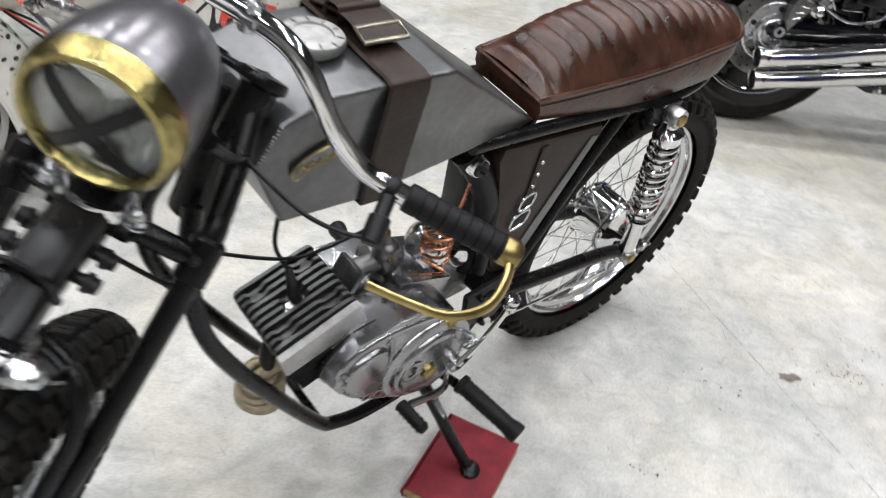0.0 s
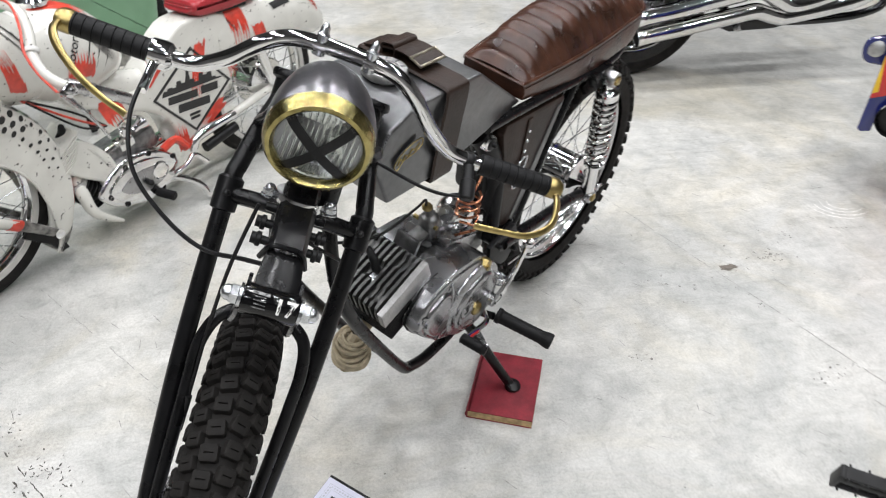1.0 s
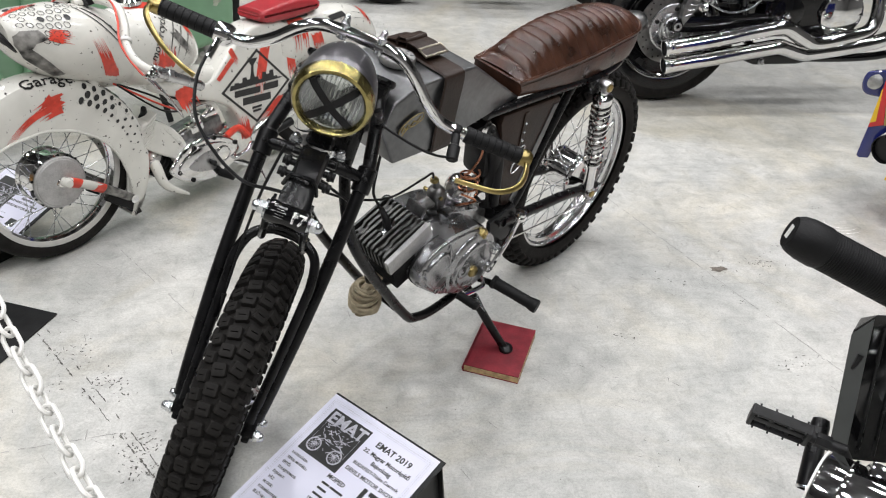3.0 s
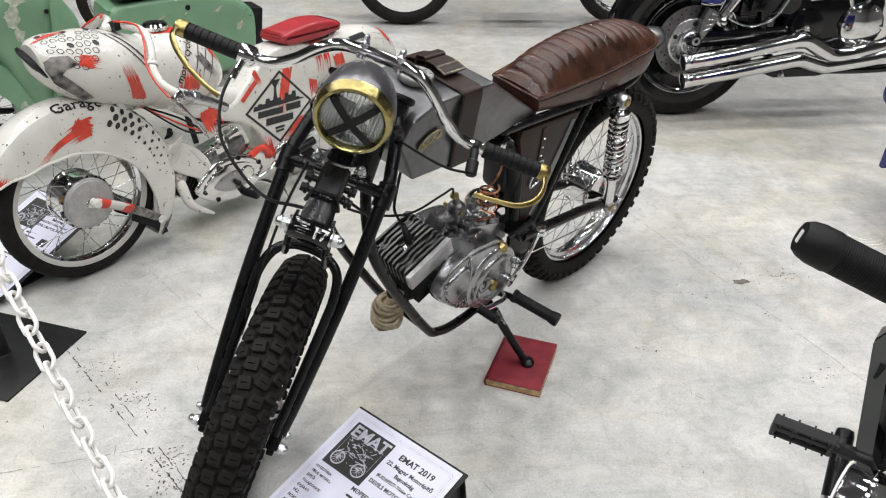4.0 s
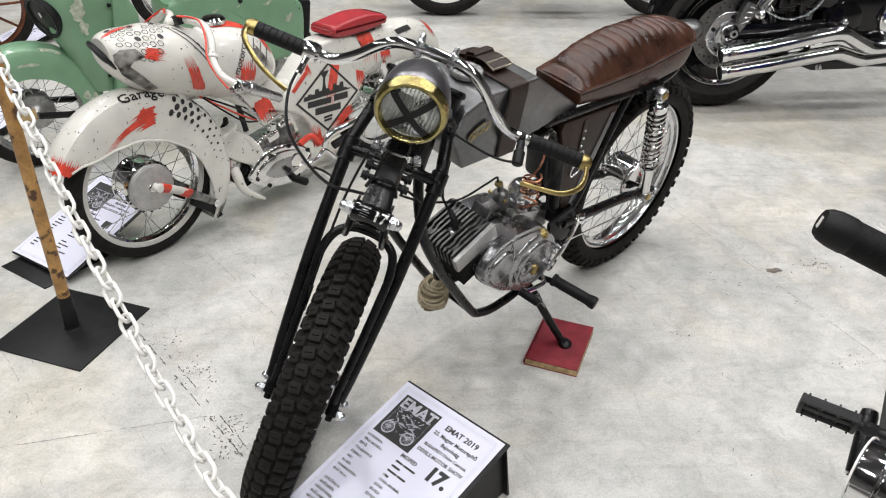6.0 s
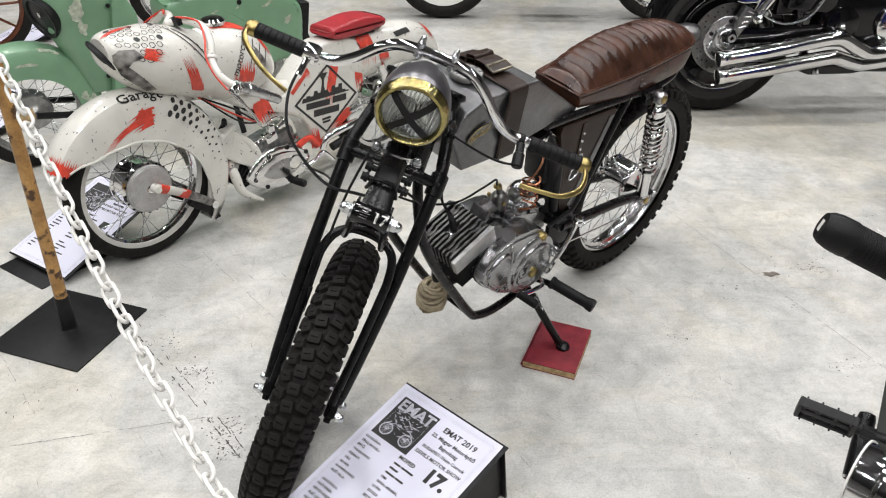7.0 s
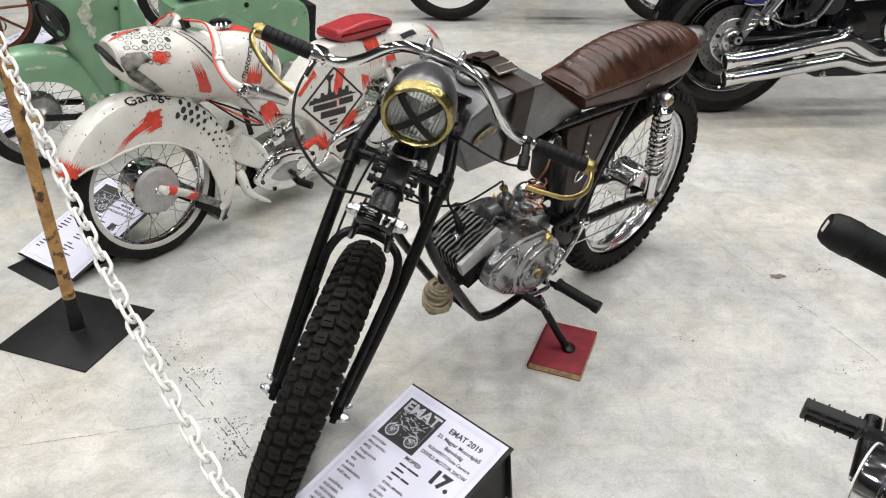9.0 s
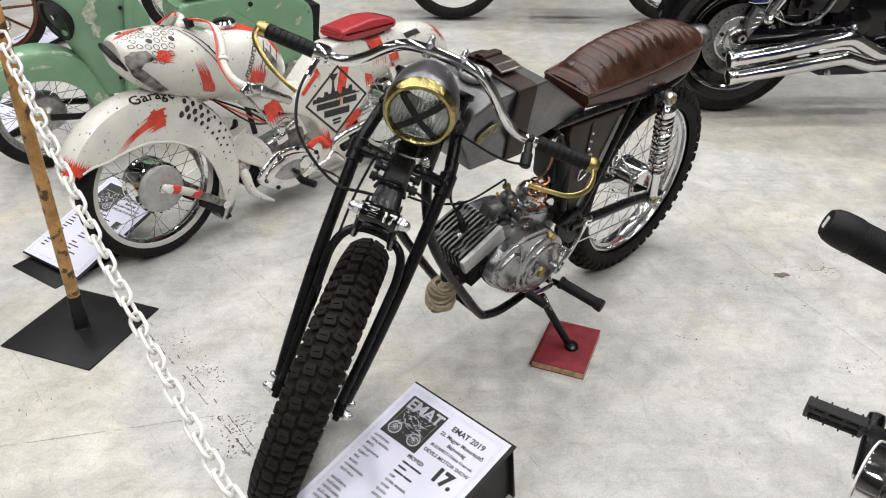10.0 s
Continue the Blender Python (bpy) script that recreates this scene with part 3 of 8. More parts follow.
    weld((0.765, 0.083, 0.926), (0.728, 0.080, 0.924))
    weld((0.965, 0.083, 0.899), (0.990, 0.083, 0.850))
    cap = part("fuel_cap", lathe([(0.030, 0.0), (0.030, 0.006), (0.036, 0.006), (0.038, 0.009), (0.038, 0.016), (0.036, 0.019), (0.024, 0.0195), (0.023, 0.017), (0.0, 0.017)], (0.872, -0.012, 0.924), (0, 0, 1), 32), CAST, tank, "round ribbed aluminium fuel cap")
    for i in range(10):
        a = 2 * math.pi * i / 10
        part("cap_mark", box((0.0025, 0.008, 0.001), (0.872 + 0.030 * math.cos(a), -0.012 + 0.030 * math.sin(a), 0.9435), (0, 0, math.degrees(a) + 90)), STEEL, cap)
    SMALL = Matrix.Translation((0.905, 0.083, 0.842)) @ Matrix.Diagonal((0.74, 0.9, 0.74, 1)) @ Matrix.Translation((-0.900, -0.0850, -0.842))
    badge = part("badge", prism(smooth_round([(0.955, 0.832), (0.945, 0.815), (0.925, 0.832), (0.89, 0.838), (0.865, 0.850), (0.868, 0.868), (0.90, 0.866), (0.935, 0.852)]), 0.0852, 0.0885, 0.0008), DARKCAST, tank, "small dark tank badge with brass edge", SMALL)
    part("badge_edge", tube([(x, 0.0885, z) for x, z in smooth_round([(0.955, 0.832), (0.945, 0.815), (0.925, 0.832), (0.89, 0.838), (0.865, 0.850), (0.868, 0.868), (0.90, 0.866), (0.935, 0.852)])], 0.0013, 6, closed=True, straight=True), BRASS, badge, "brass badge edge", SMALL)
    part("badge_script", tube([(0.945, 0.089, 0.828), (0.938, 0.0895, 0.842), (0.930, 0.0895, 0.834), (0.922, 0.0895, 0.846), (0.912, 0.0895, 0.840), (0.90, 0.0895, 0.852), (0.89, 0.0895, 0.846), (0.875, 0.0895, 0.860)], 0.0016, 6), BRASS, badge, m=SMALL)

    # leather tank strap with its buckle
    def strap_band(path, x_half, thick, name, parent, mat=DARKLEATHER, skew=0.0):
        loops = []
        pts = catmull(path, 6)
        for i, p in enumerate(pts):
            a, b = pts[max(i - 1, 0)], pts[min(i + 1, len(pts) - 1)]
            d = (b - a).normalized()
            nrm = d.cross(Vector((1, 0, 0))).normalized()
            loops.append([p + Vector((sx * x_half, 0, 0)) + nrm * sy * thick for sx, sy in ((-1, -1), (-0.9, 1), (0.9, 1), (1, -1))])
        bmb = bmesh.new()
        rings(bmb, loops)
        return part(name, bmb, mat, parent, "dark brown leather strap")

    strap = strap_band([(0.806, 0.0, 0.748), (0.806, 0.075, 0.749), (0.806, 0.0875, 0.757), (0.806, 0.089, 0.80), (0.803, 0.089, 0.86), (0.800, 0.0888, 0.915), (0.800, 0.080, 0.9285), (0.800, 0.04, 0.930), (0.800, -0.02, 0.931), (0.800, -0.09, 0.930), (0.800, -0.107, 0.922), (0.80, -0.109, 0.86)], 0.031, 0.0018, "tank_strap", tank)
    strap_band([(0.797, -0.095, 0.934), (0.797, -0.06, 0.944), (0.797, -0.02, 0.951), (0.797, 0.008, 0.9485), (0.797, 0.027, 0.9425)], 0.031, 0.0022, "strap_tongue", strap)
    strap_band([(0.797, -0.06, 0.929), (0.797, -0.058, 0.951), (0.797, -0.046, 0.955), (0.797, -0.034, 0.954), (0.797, -0.032, 0.929)], 0.031, 0.0018, "strap_loop", strap)
    fr = tube([(0.764, 0.026, 0.944), (0.828, 0.026, 0.944), (0.828, 0.004, 0.951), (0.764, 0.004, 0.951)], 0.0030, 10, closed=True, straight=True)
    part("strap_buckle", fr, PALEBRASS, strap, "worn rectangular metal buckle")

    # side bag of dark leather
    bag_poly = [(0.585, 0.762), (0.35, 0.752), (0.345, 0.735), (0.40, 0.60), (0.455, 0.475), (0.475, 0.455), (0.50, 0.46), (0.515, 0.49), (0.56, 0.66), (0.59, 0.74)]
    INNER = Matrix.Translation((-0.040, -0.028, -0.024))
    bag = part("side_panel", prism(bag_poly, 0.055, 0.088, 0.006), DARKLEATHER, bike, "dark brown leather side panel bag", INNER)
    part("panel_edge", prism([(0.355, 0.735), (0.375, 0.735), (0.475, 0.475), (0.462, 0.460), (0.445, 0.475)], 0.0865, 0.0905, 0.001), STEEL, bag, "bare steel panel edge", INNER)
    part("panel_strap", prism([(0.500, 0.745), (0.485, 0.748), (0.478, 0.60), (0.492, 0.598)], 0.088, 0.0915, 0.0008), DARKLEATHER, bag, m=INNER)
    for z in (0.715, 0.690, 0.665):
        part("rivet", lathe([(0.0045, 0), (0.0045, 0.001), (0.003, 0.003), (0, 0.0035)], (0.488, 0.0912, z), (0, 1, 0), 12), ZINC, bag, m=INNER)
    part("panel_buckle", tube([(0.500, 0.093, 0.640), (0.474, 0.093, 0.648), (0.474, 0.093, 0.622), (0.500, 0.093, 0.614)], 0.0025, 6, closed=True, n=4), ZINC, bag, m=INNER)
    part("panel_buckle", tube([(0.505, 0.093, 0.600), (0.474, 0.093, 0.610), (0.474, 0.093, 0.582), (0.505, 0.093, 0.572)], 0.0025, 6, closed=True, n=4), ZINC, bag, m=INNER)
    part("air_box", box((0.12, 0.08, 0.16), (0.49, -0.005, 0.62), (0, 8, 0), bevel=0.02), SATIN, bike, "black box behind the side panel")
    part("mud_flap", box((0.01, 0.10, 0.26), (0.40, 0, 0.50), (0, -14, 0), bevel=0.004), SATIN, bike)

    # ignition switch under the tank
    sw = part("ignition_switch", cyl((0.578, 0.005, 0.706), (0.578, 0.052, 0.706), 0.019, edge=0.003), CHROME, bike, "chrome ignition switch")
    part("switch_face", lathe([(0.015, 0), (0.013, 0.003), (0.006, 0.004), (0.004, 0.012), (0.0, 0.013)], (0.578, 0.052, 0.706), (0, 1, 0), 20), SATIN, sw)
    return bike


motorcycle = cafe_racer()


# ---- engine, stand and pedals of the custom moped ----
def engine(bike):
    axis = Vector((0.39, 0, 0.92)).normalized()
    fore = Vector((0.92, 0, -0.39)).normalized()
    top = Vector((0.846, 0.006, 0.502))
    head = basis(top, fore, (0, 1, 0))          # x fore-aft along the fins, y across, z up the bore
    core = box((0.105, 0.11, 0.04), (0, 0, -0.032), bevel=0.006)
    for cx, cy in ((-0.045, -0.045), (0.045, -0.045), (-0.045, 0.045), (0.045, 0.045)):
        cyl((cx, cy, -0.05), (cx, cy, -0.006), 0.009, seg=12, bm=core)
    hd = part("cylinder_head", core, HEADGREY, bike, "finned aluminium cylinder head", head)
    for i in range(10):
        y = -0.068 + i * 0.0136
        n = 15
        low = [(-0.072, -0.05), (0.072, -0.05)]
        up = [(0.072, -0.012 + (0.010 if i % 3 else 0.0))]
        for k in range(n + 1):
            x = 0.068 - k * 0.136 / n
            dip = 0.010 if (i in (4, 5) and abs(x) < 0.022) else 0.007 if (i in (1, 2, 7, 8) and 0.030 < abs(x) < 0.056) else 0.0
            up.append((x, 0.001 - dip - (0.003 if abs(x) > 0.06 else 0)))
        up.append((-0.072, -0.010))
        half = 0.0030
        fin = part("head_fin", prism(low + up, y - half, y + half, 0.0005, seg=1), HEADGREY, hd, m=head)
        tops = up[1:-1]
        part("fin_edge", prism([(a, b + 0.0003) for a, b in tops] + [(a, b - 0.0022) for a, b in reversed(tops)], y - half * 1.04, y + half * 1.04), FINEDGE, fin, "bare metal fin edge", head)
    part("head_side_plate", prism([(-0.072, -0.052), (0.074, -0.052), (0.074, -0.006), (-0.070, 0.0)], 0.0605, 0.0745, 0.003), PLATEALU, hd, "flat matt aluminium side of the head", head)
    barrel = part("cylinder", cyl(top - axis * 0.15, top - axis * 0.05, 0.047, seg=28), SATIN, bike, "black finned cylinder barrel")
    for i in range(8):
        z = -0.058 - i * 0.0105
        part("barrel_fin", box((0.138 - 0.002 * i, 0.146 - 0.003 * i, 0.0034), (0, 0.002, z), bevel=0.0012, seg=1), SATIN, barrel, m=head)
    plug = part("spark_plug_cap", tube([(0, 0, -0.012), (0, 0, 0.010), (-0.006, -0.008, 0.026), (-0.016, -0.03, 0.034)], [0.010, 0.010, 0.009, 0.006], 10), SATIN, hd, "black spark plug cap", head)
    part("plug_nut", lathe([(0.012, 0), (0.012, 0.008), (0.007, 0.009), (0.007, 0.014)], (0.012, 0.006, -0.012), (0, 0, 1), 6), ZINC, hd, m=head)
    part("plug_lead", tube([top + Vector((0.0, -0.025, 0.035)), top + Vector((0.02, -0.04, 0.08)), top + Vector((0.03, -0.03, 0.15)), (0.88, -0.01, 0.75)], 0.0035, 8), SATIN, hd)

    outline = [(0.842, 0.404), (0.830, 0.446), (0.800, 0.474), (0.755, 0.486), (0.700, 0.486), (0.640, 0.478), (0.600, 0.452), (0.572, 0.405), (0.550, 0.350), (0.540, 0.300), (0.562, 0.268), (0.610, 0.266), (0.68, 0.280), (0.745, 0.308), (0.800, 0.350)]
    rnd_outline = smooth_round(outline, 2)
    back_outline = [(x - 0.012, z - 0.008) for x, z in rnd_outline]
    case = part("crankcase", prism(back_outline, -0.095, 0.086, 0.004), COVERALU, bike, "cast aluminium crankcase")
    part("engine_mount", prism([(0.60, 0.50), (0.49, 0.43), (0.47, 0.37), (0.55, 0.36)], -0.03, 0.03, 0.006), CAST, case)
    part("case_top", box((0.125, 0.115, 0.05), (0.630, 0.000, 0.466), (0, -16, 0), bevel=0.006), COVERALU, case, "polished crankcase lid")
    part("top_deck", prism([(0.822, 0.452), (0.795, 0.478), (0.72, 0.494), (0.64, 0.487), (0.60, 0.463), (0.63, 0.470), (0.72, 0.476), (0.79, 0.464)], 0.030, 0.115, 0.003), COVERALU, case, "flat polished deck above the cover")
    cover = part("engine_cover", prism(rnd_outline, 0.0885, 0.120, 0.007, inset=0.055, seg=3), COVERALU, bike, "polished aluminium engine side cover")
    part("gasket", prism([(0.69 + (x - 0.69) * 1.008, 0.375 + (z - 0.375) * 1.012) for x, z in rnd_outline], 0.0862, 0.0884), SATIN, cover, "dark gasket line")
    part("clutch_dome", lathe([(0.094, 0.0), (0.092, 0.007), (0.086, 0.011), (0.080, 0.0135), (0.074, 0.0140), (0.072, 0.0185), (0.068, 0.0215), (0.062, 0.0225), (0.060, 0.0205), (0.0, 0.0205)], (0.640, 0.116, 0.368), (0, 1, 0), 56), COVERALU, cover, "polished round clutch bulge")
    part("flywheel_bulge", prism(smooth_round([(0.822, 0.405), (0.810, 0.440), (0.775, 0.462), (0.742, 0.452), (0.732, 0.405), (0.738, 0.352), (0.770, 0.345), (0.802, 0.370)], 3), 0.117, 0.129, 0.005, inset=0.10, seg=3), COVERALU, cover, "polished flywheel bulge")
    part("cover_rib", tube([(0.742, 0.1205, 0.474), (0.733, 0.1225, 0.44), (0.730, 0.1215, 0.400)], 0.004, 8), COVERALU, cover)
    for k in range(3):
        part("cover_louvre", tube([(0.826 - 0.004 * k, 0.1195 - 0.0012 * k, 0.432 - 0.017 * k), (0.806 - 0.004 * k, 0.1265, 0.424 - 0.017 * k)], 0.0032, 8), COVERALU, cover)
    emb = part("cover_emblem", lathe([(0.023, -0.002), (0.023, 0.0018), (0.0210, 0.003), (0.0190, 0.0010), (0.0, 0.0010)], (0.684, 0.1370, 0.374), (0, 1, 0), 32), COVERALU, cover, "round cast emblem")
    part("emblem_mark", text_mesh("3", 0.036, bold=0.02), SATIN, emb, "dark cast numeral", basis((0.684, 0.1386, 0.374), (-1, 0, 0.12), (0.12, 0, 1)))
    part("oil_filler", lathe([(0.019, -0.01), (0.019, 0.006), (0.0165, 0.010), (0.007, 0.011), (0.007, 0.014), (0.0, 0.014)], (0.616, 0.117, 0.448), (0, 1, 0), 8), BRASS, cover, "brass filler plug")
    part("level_plug", lathe([(0.0160, 0.0), (0.0160, 0.006), (0.012, 0.010), (0.0, 0.011)], (0.646, 0.136, 0.354), (0, 1, 0), 8), BRASS, cover, "brass level plug")
    for x, z in ((0.818, 0.420), (0.738, 0.462), (0.598, 0.430), (0.556, 0.310), (0.735, 0.330), (0.800, 0.375), (0.760, 0.335)):
        screw = part("cover_screw", lathe([(0.0085, -0.004), (0.0085, 0.0035), (0.0050, 0.0040), (0.0050, 0.001), (0.0, 0.001)], (x, 0.1185, z), (0, 1, 0), 14), COVERALU, cover)
        part("screw_socket", lathe([(0.0048, 0.0), (0.0048, 0.0025), (0.0, 0.0028)], (x, 0.1185, z), (0, 1, 0), 6), SATIN, screw)
    part("wear_patch", prism(smooth_round([(0.775, 0.372), (0.758, 0.384), (0.742, 0.378), (0.748, 0.362), (0.768, 0.358)], 2), 0.1292, 0.1296), DARKCAST, cover, "dark worn patch")

    # carburettor, intake bulb and copper coil
    carb = part("carburettor", lathe([(0.014, 0.0), (0.023, 0.003), (0.024, 0.034), (0.027, 0.036), (0.027, 0.042), (0.020, 0.046), (0.0205, 0.074), (0.0225, 0.076), (0.0225, 0.096), (0.017, 0.104), (0.009, 0.108), (0.008, 0.126)], (0.664, 0.004, 0.450), (0.22, 0, 1), 24), DARKCAST, bike, "small cast carburettor")
    part("carb_barrel", cyl((0.650, 0.0, 0.518), (0.745, 0.0, 0.508), 0.0165, seg=20, edge=0.002), DARKCAST, carb)
    part("carb_cap", lathe([(0.011, 0), (0.0115, 0.006), (0.0085, 0.010), (0.0, 0.011)], (0.693, 0.0, 0.572), (0.1, 0, 1), 14), BRASS, carb, "brass carburettor cap")
    part("intake_flange", box((0.012, 0.058, 0.042), (0.748, 0.0, 0.508), (0, -23, 0), bevel=0.005), DARKCAST, carb)
    for s in (1, -1):
        part("carb_screw", cyl((0.69, 0.018 * s, 0.535), (0.69, 0.030 * s, 0.535), 0.005, seg=10), BRASS, carb)
    part("throttle_cable", tube([(0.700, 0.0, 0.584), (0.712, 0.004, 0.605), (0.76, 0.012, 0.607), (0.85, 0.0, 0.585), (0.94, -0.03, 0.60), (1.01, -0.04, 0.64)], 0.003, 6), SATIN, carb, "black throttle cable")
    bulb = part("intake_bulb", lathe([(0.038, -0.066), (0.040, -0.064), (0.037, -0.054), (0.030, -0.036), (0.032, -0.020), (0.040, -0.004), (0.043, 0.012), (0.040, 0.030), (0.030, 0.042), (0.020, 0.048)], (0.578, 0.006, 0.508), (0.9, 0.05, 0.40), 36), CHROME, bike, "polished round air intake")
    part("intake_collar", lathe([(0.020, 0), (0.0215, 0.004), (0.0215, 0.012), (0.018, 0.016)], (0.614, 0.008, 0.524), (0.9, 0.05, 0.4), 24), ALU, bulb)
    coil = spring_coil((0.630, 0.058, 0.552), (0.634, 0.058, 0.612), 0.0235, 0.0027, 3.2)
    tube([(0.6575, 0.058, 0.612), (0.650, 0.068, 0.622), (0.615, 0.065, 0.65), (0.590, 0.05, 0.68)], 0.0030, 8, bm=coil)
    tube([(0.6535, 0.058, 0.552), (0.63, 0.088, 0.540), (0.68, 0.068, 0.535)], 0.0030, 8, bm=coil)
    part("copper_coil", coil, COPPER, bulb, "coil of bare copper tube")
    part("intake_hose", tube([(0.50, 0.02, 0.44), (0.495, 0.03, 0.52), (0.515, 0.035, 0.61), (0.555, 0.03, 0.68), (0.59, 0.02, 0.72)], 0.024, 14), SATIN, bike, "thick black rubber hose")
    part("hose", tube([(0.52, 0.045, 0.68), (0.505, 0.05, 0.58), (0.50, 0.06, 0.46)], 0.012, 10), SATIN, bike)

    # kick-starter, gear pedal, foot pegs and side stand
    KICK = Matrix.Translation((0.038, 0.020, 0.022))
    kick = part("kick_starter", tube([(0.548, 0.128, 0.322), (0.552, 0.140, 0.355), (0.530, 0.146, 0.40), (0.508, 0.148, 0.45), (0.500, 0.148, 0.478)], [0.009, 0.0085, 0.0075, 0.007, 0.009], 10, flat=0.7), CHROME, bike, "chrome kick-start lever", KICK)
    part("kick_boss", lathe([(0.014, -0.03), (0.015, 0.0), (0.015, 0.012), (0.010, 0.015)], (0.548, 0.118, 0.322), (0, 1, 0), 18), ALU, kick, m=KICK)
    part("kick_knob", lathe([(0.010, 0), (0.012, 0.003), (0.012, 0.012), (0.008, 0.016), (0.012, 0.018), (0.012, 0.026), (0.007, 0.030)], (0.499, 0.148, 0.468), (0, 0.1, 1), 16), CHROME, kick, m=KICK)
    for k in range(3):
        part("kick_spring", spring_coil((0.538 - 0.004 * k, 0.105 + 0.006 * k, 0.352), (0.525, 0.112 + 0.006 * k, 0.385), 0.009, 0.0018, 2.5), ZINC, kick, m=KICK)
    gear = part("gear_pedal", tube([(0.575, 0.125, 0.290), (0.60, 0.150, 0.292), (0.65, 0.155, 0.300), (0.700, 0.158, 0.314)], 0.007, 8, flat=0.6), CHROME, bike, "gear pedal with black rubber")
    part("pedal_rubber", lathe([(0.008, 0)] + [(0.0125 - 0.0014 * (i % 2), 0.003 + i * 0.0052) for i in range(11)] + [(0.008, 0.063)], (0.706, 0.150, 0.316), (-0.12, 0.98, -0.05), 14), GRIP, gear, "black ribbed rubber")
    for s in (1, -1):
        peg = part("foot_peg", cyl((0.575, 0.07 * s, 0.262), (0.570, 0.15 * s, 0.285), 0.009), BLACK, bike, "foot peg with black rubber")
        prof = [(0.010, 0), (0.0185, 0.002), (0.019, 0.010), (0.016, 0.014)] + [(0.0165 - 0.0012 * (i % 2), 0.018 + i * 0.0062) for i in range(17)] + [(0.0185, 0.126), (0.019, 0.136), (0.0175, 0.140), (0.006, 0.141)]
        part("peg_rubber", lathe(prof, (0.565, 0.153 * s, 0.290), (-0.20, 0.97 * s, -0.07), 20), GRIP, peg, "ribbed black peg rubber")
    stand = part("side_stand", tube([(0.605, 0.085, 0.262), (0.588, 0.12, 0.222), (0.558, 0.165, 0.148), (0.530, 0.207, 0.082), (0.524, 0.220, 0.068)], [0.0125, 0.0125, 0.0120, 0.0115, 0.011], 12), BLACK, bike, "black side stand resting on a book")
    part("stand_foot", lathe([(0.020, 0.0), (0.021, 0.004), (0.019, 0.011), (0.010, 0.015)], (0.522, 0.226, 0.0605), (0, 0.156, 0.988), 20), BLACK, stand)
    part("stand_spring", spring_coil((0.588, 0.128, 0.232), (0.553, 0.172, 0.135), 0.006, 0.0013, 20, 6), ZINC, stand, "small bright return spring")
    part("stand_pivot", lathe([(0.016, 0), (0.016, 0.02), (0.010, 0.024)], (0.607, 0.075, 0.265), (0, 1, 0), 14), BLACK, stand)
    part("brake_rod", cyl((0.46, 0.10, 0.345), (0.03, 0.060, 0.255), 0.003, seg=8), CHROME, bike, "thin bright brake rod")
    part("brake_lever_arm", box((0.012, 0.006, 0.06), (0.035, 0.056, 0.275), (0, 20, 0), bevel=0.002), ZINC, bike)
    # black box work between engine and wheel
    part("chain_case", prism([(0.53, 0.42), (0.43, 0.44), (0.40, 0.39), (0.43, 0.33), (0.51, 0.33)], 0.068, 0.082, 0.004), SATIN, bike, "black cast chain case")
    for x, z in ((0.50, 0.415), (0.44, 0.42), (0.42, 0.365), (0.47, 0.335)):
        part("case_bolt", acorn_bolt((x, 0.082, z), (0, 1, 0), 0.006), SATIN, bike)
    part("exhaust_pipe", tube([(0.855, -0.01, 0.400), (0.868, -0.012, 0.375), (0.866, -0.012, 0.345), (0.855, -0.012, 0.32)], 0.013, 14), SATIN, bike, "short black exhaust stub")
    # rope knot tied to the frame
    knot = bmesh.new()
    c = Vector((0.872, -0.012, 0.272))
    ball(0.033, c, (0.9, 0.9, 1.3), bm=knot)
    for k in range(14):
        h = -0.046 + k * 0.0068
        r = 0.0385 * math.sqrt(max(0.06, 1 - (h / 0.051) ** 2))
        tilt = 0.016 * math.sin(k * 0.9)
        pts = [c + Vector((r * math.cos(q), r * math.sin(q), h + (0.010 + tilt) * math.sin(q + k * 0.45))) for q in (2 * math.pi * j / 14 for j in range(14))]
        tube(pts, 0.0046, 8, closed=True, n=2, bm=knot)
    tube([c + Vector((0.0, 0, 0.035)), c + Vector((-0.016, 0.004, 0.055)), c + Vector((-0.03, 0.008, 0.066)), c + Vector((-0.03, -0.02, 0.07))], 0.013, 8, bm=knot)
    part("rope_knot", knot, ROPE, bike, "knotted ball of cotton rope")


engine(motorcycle)


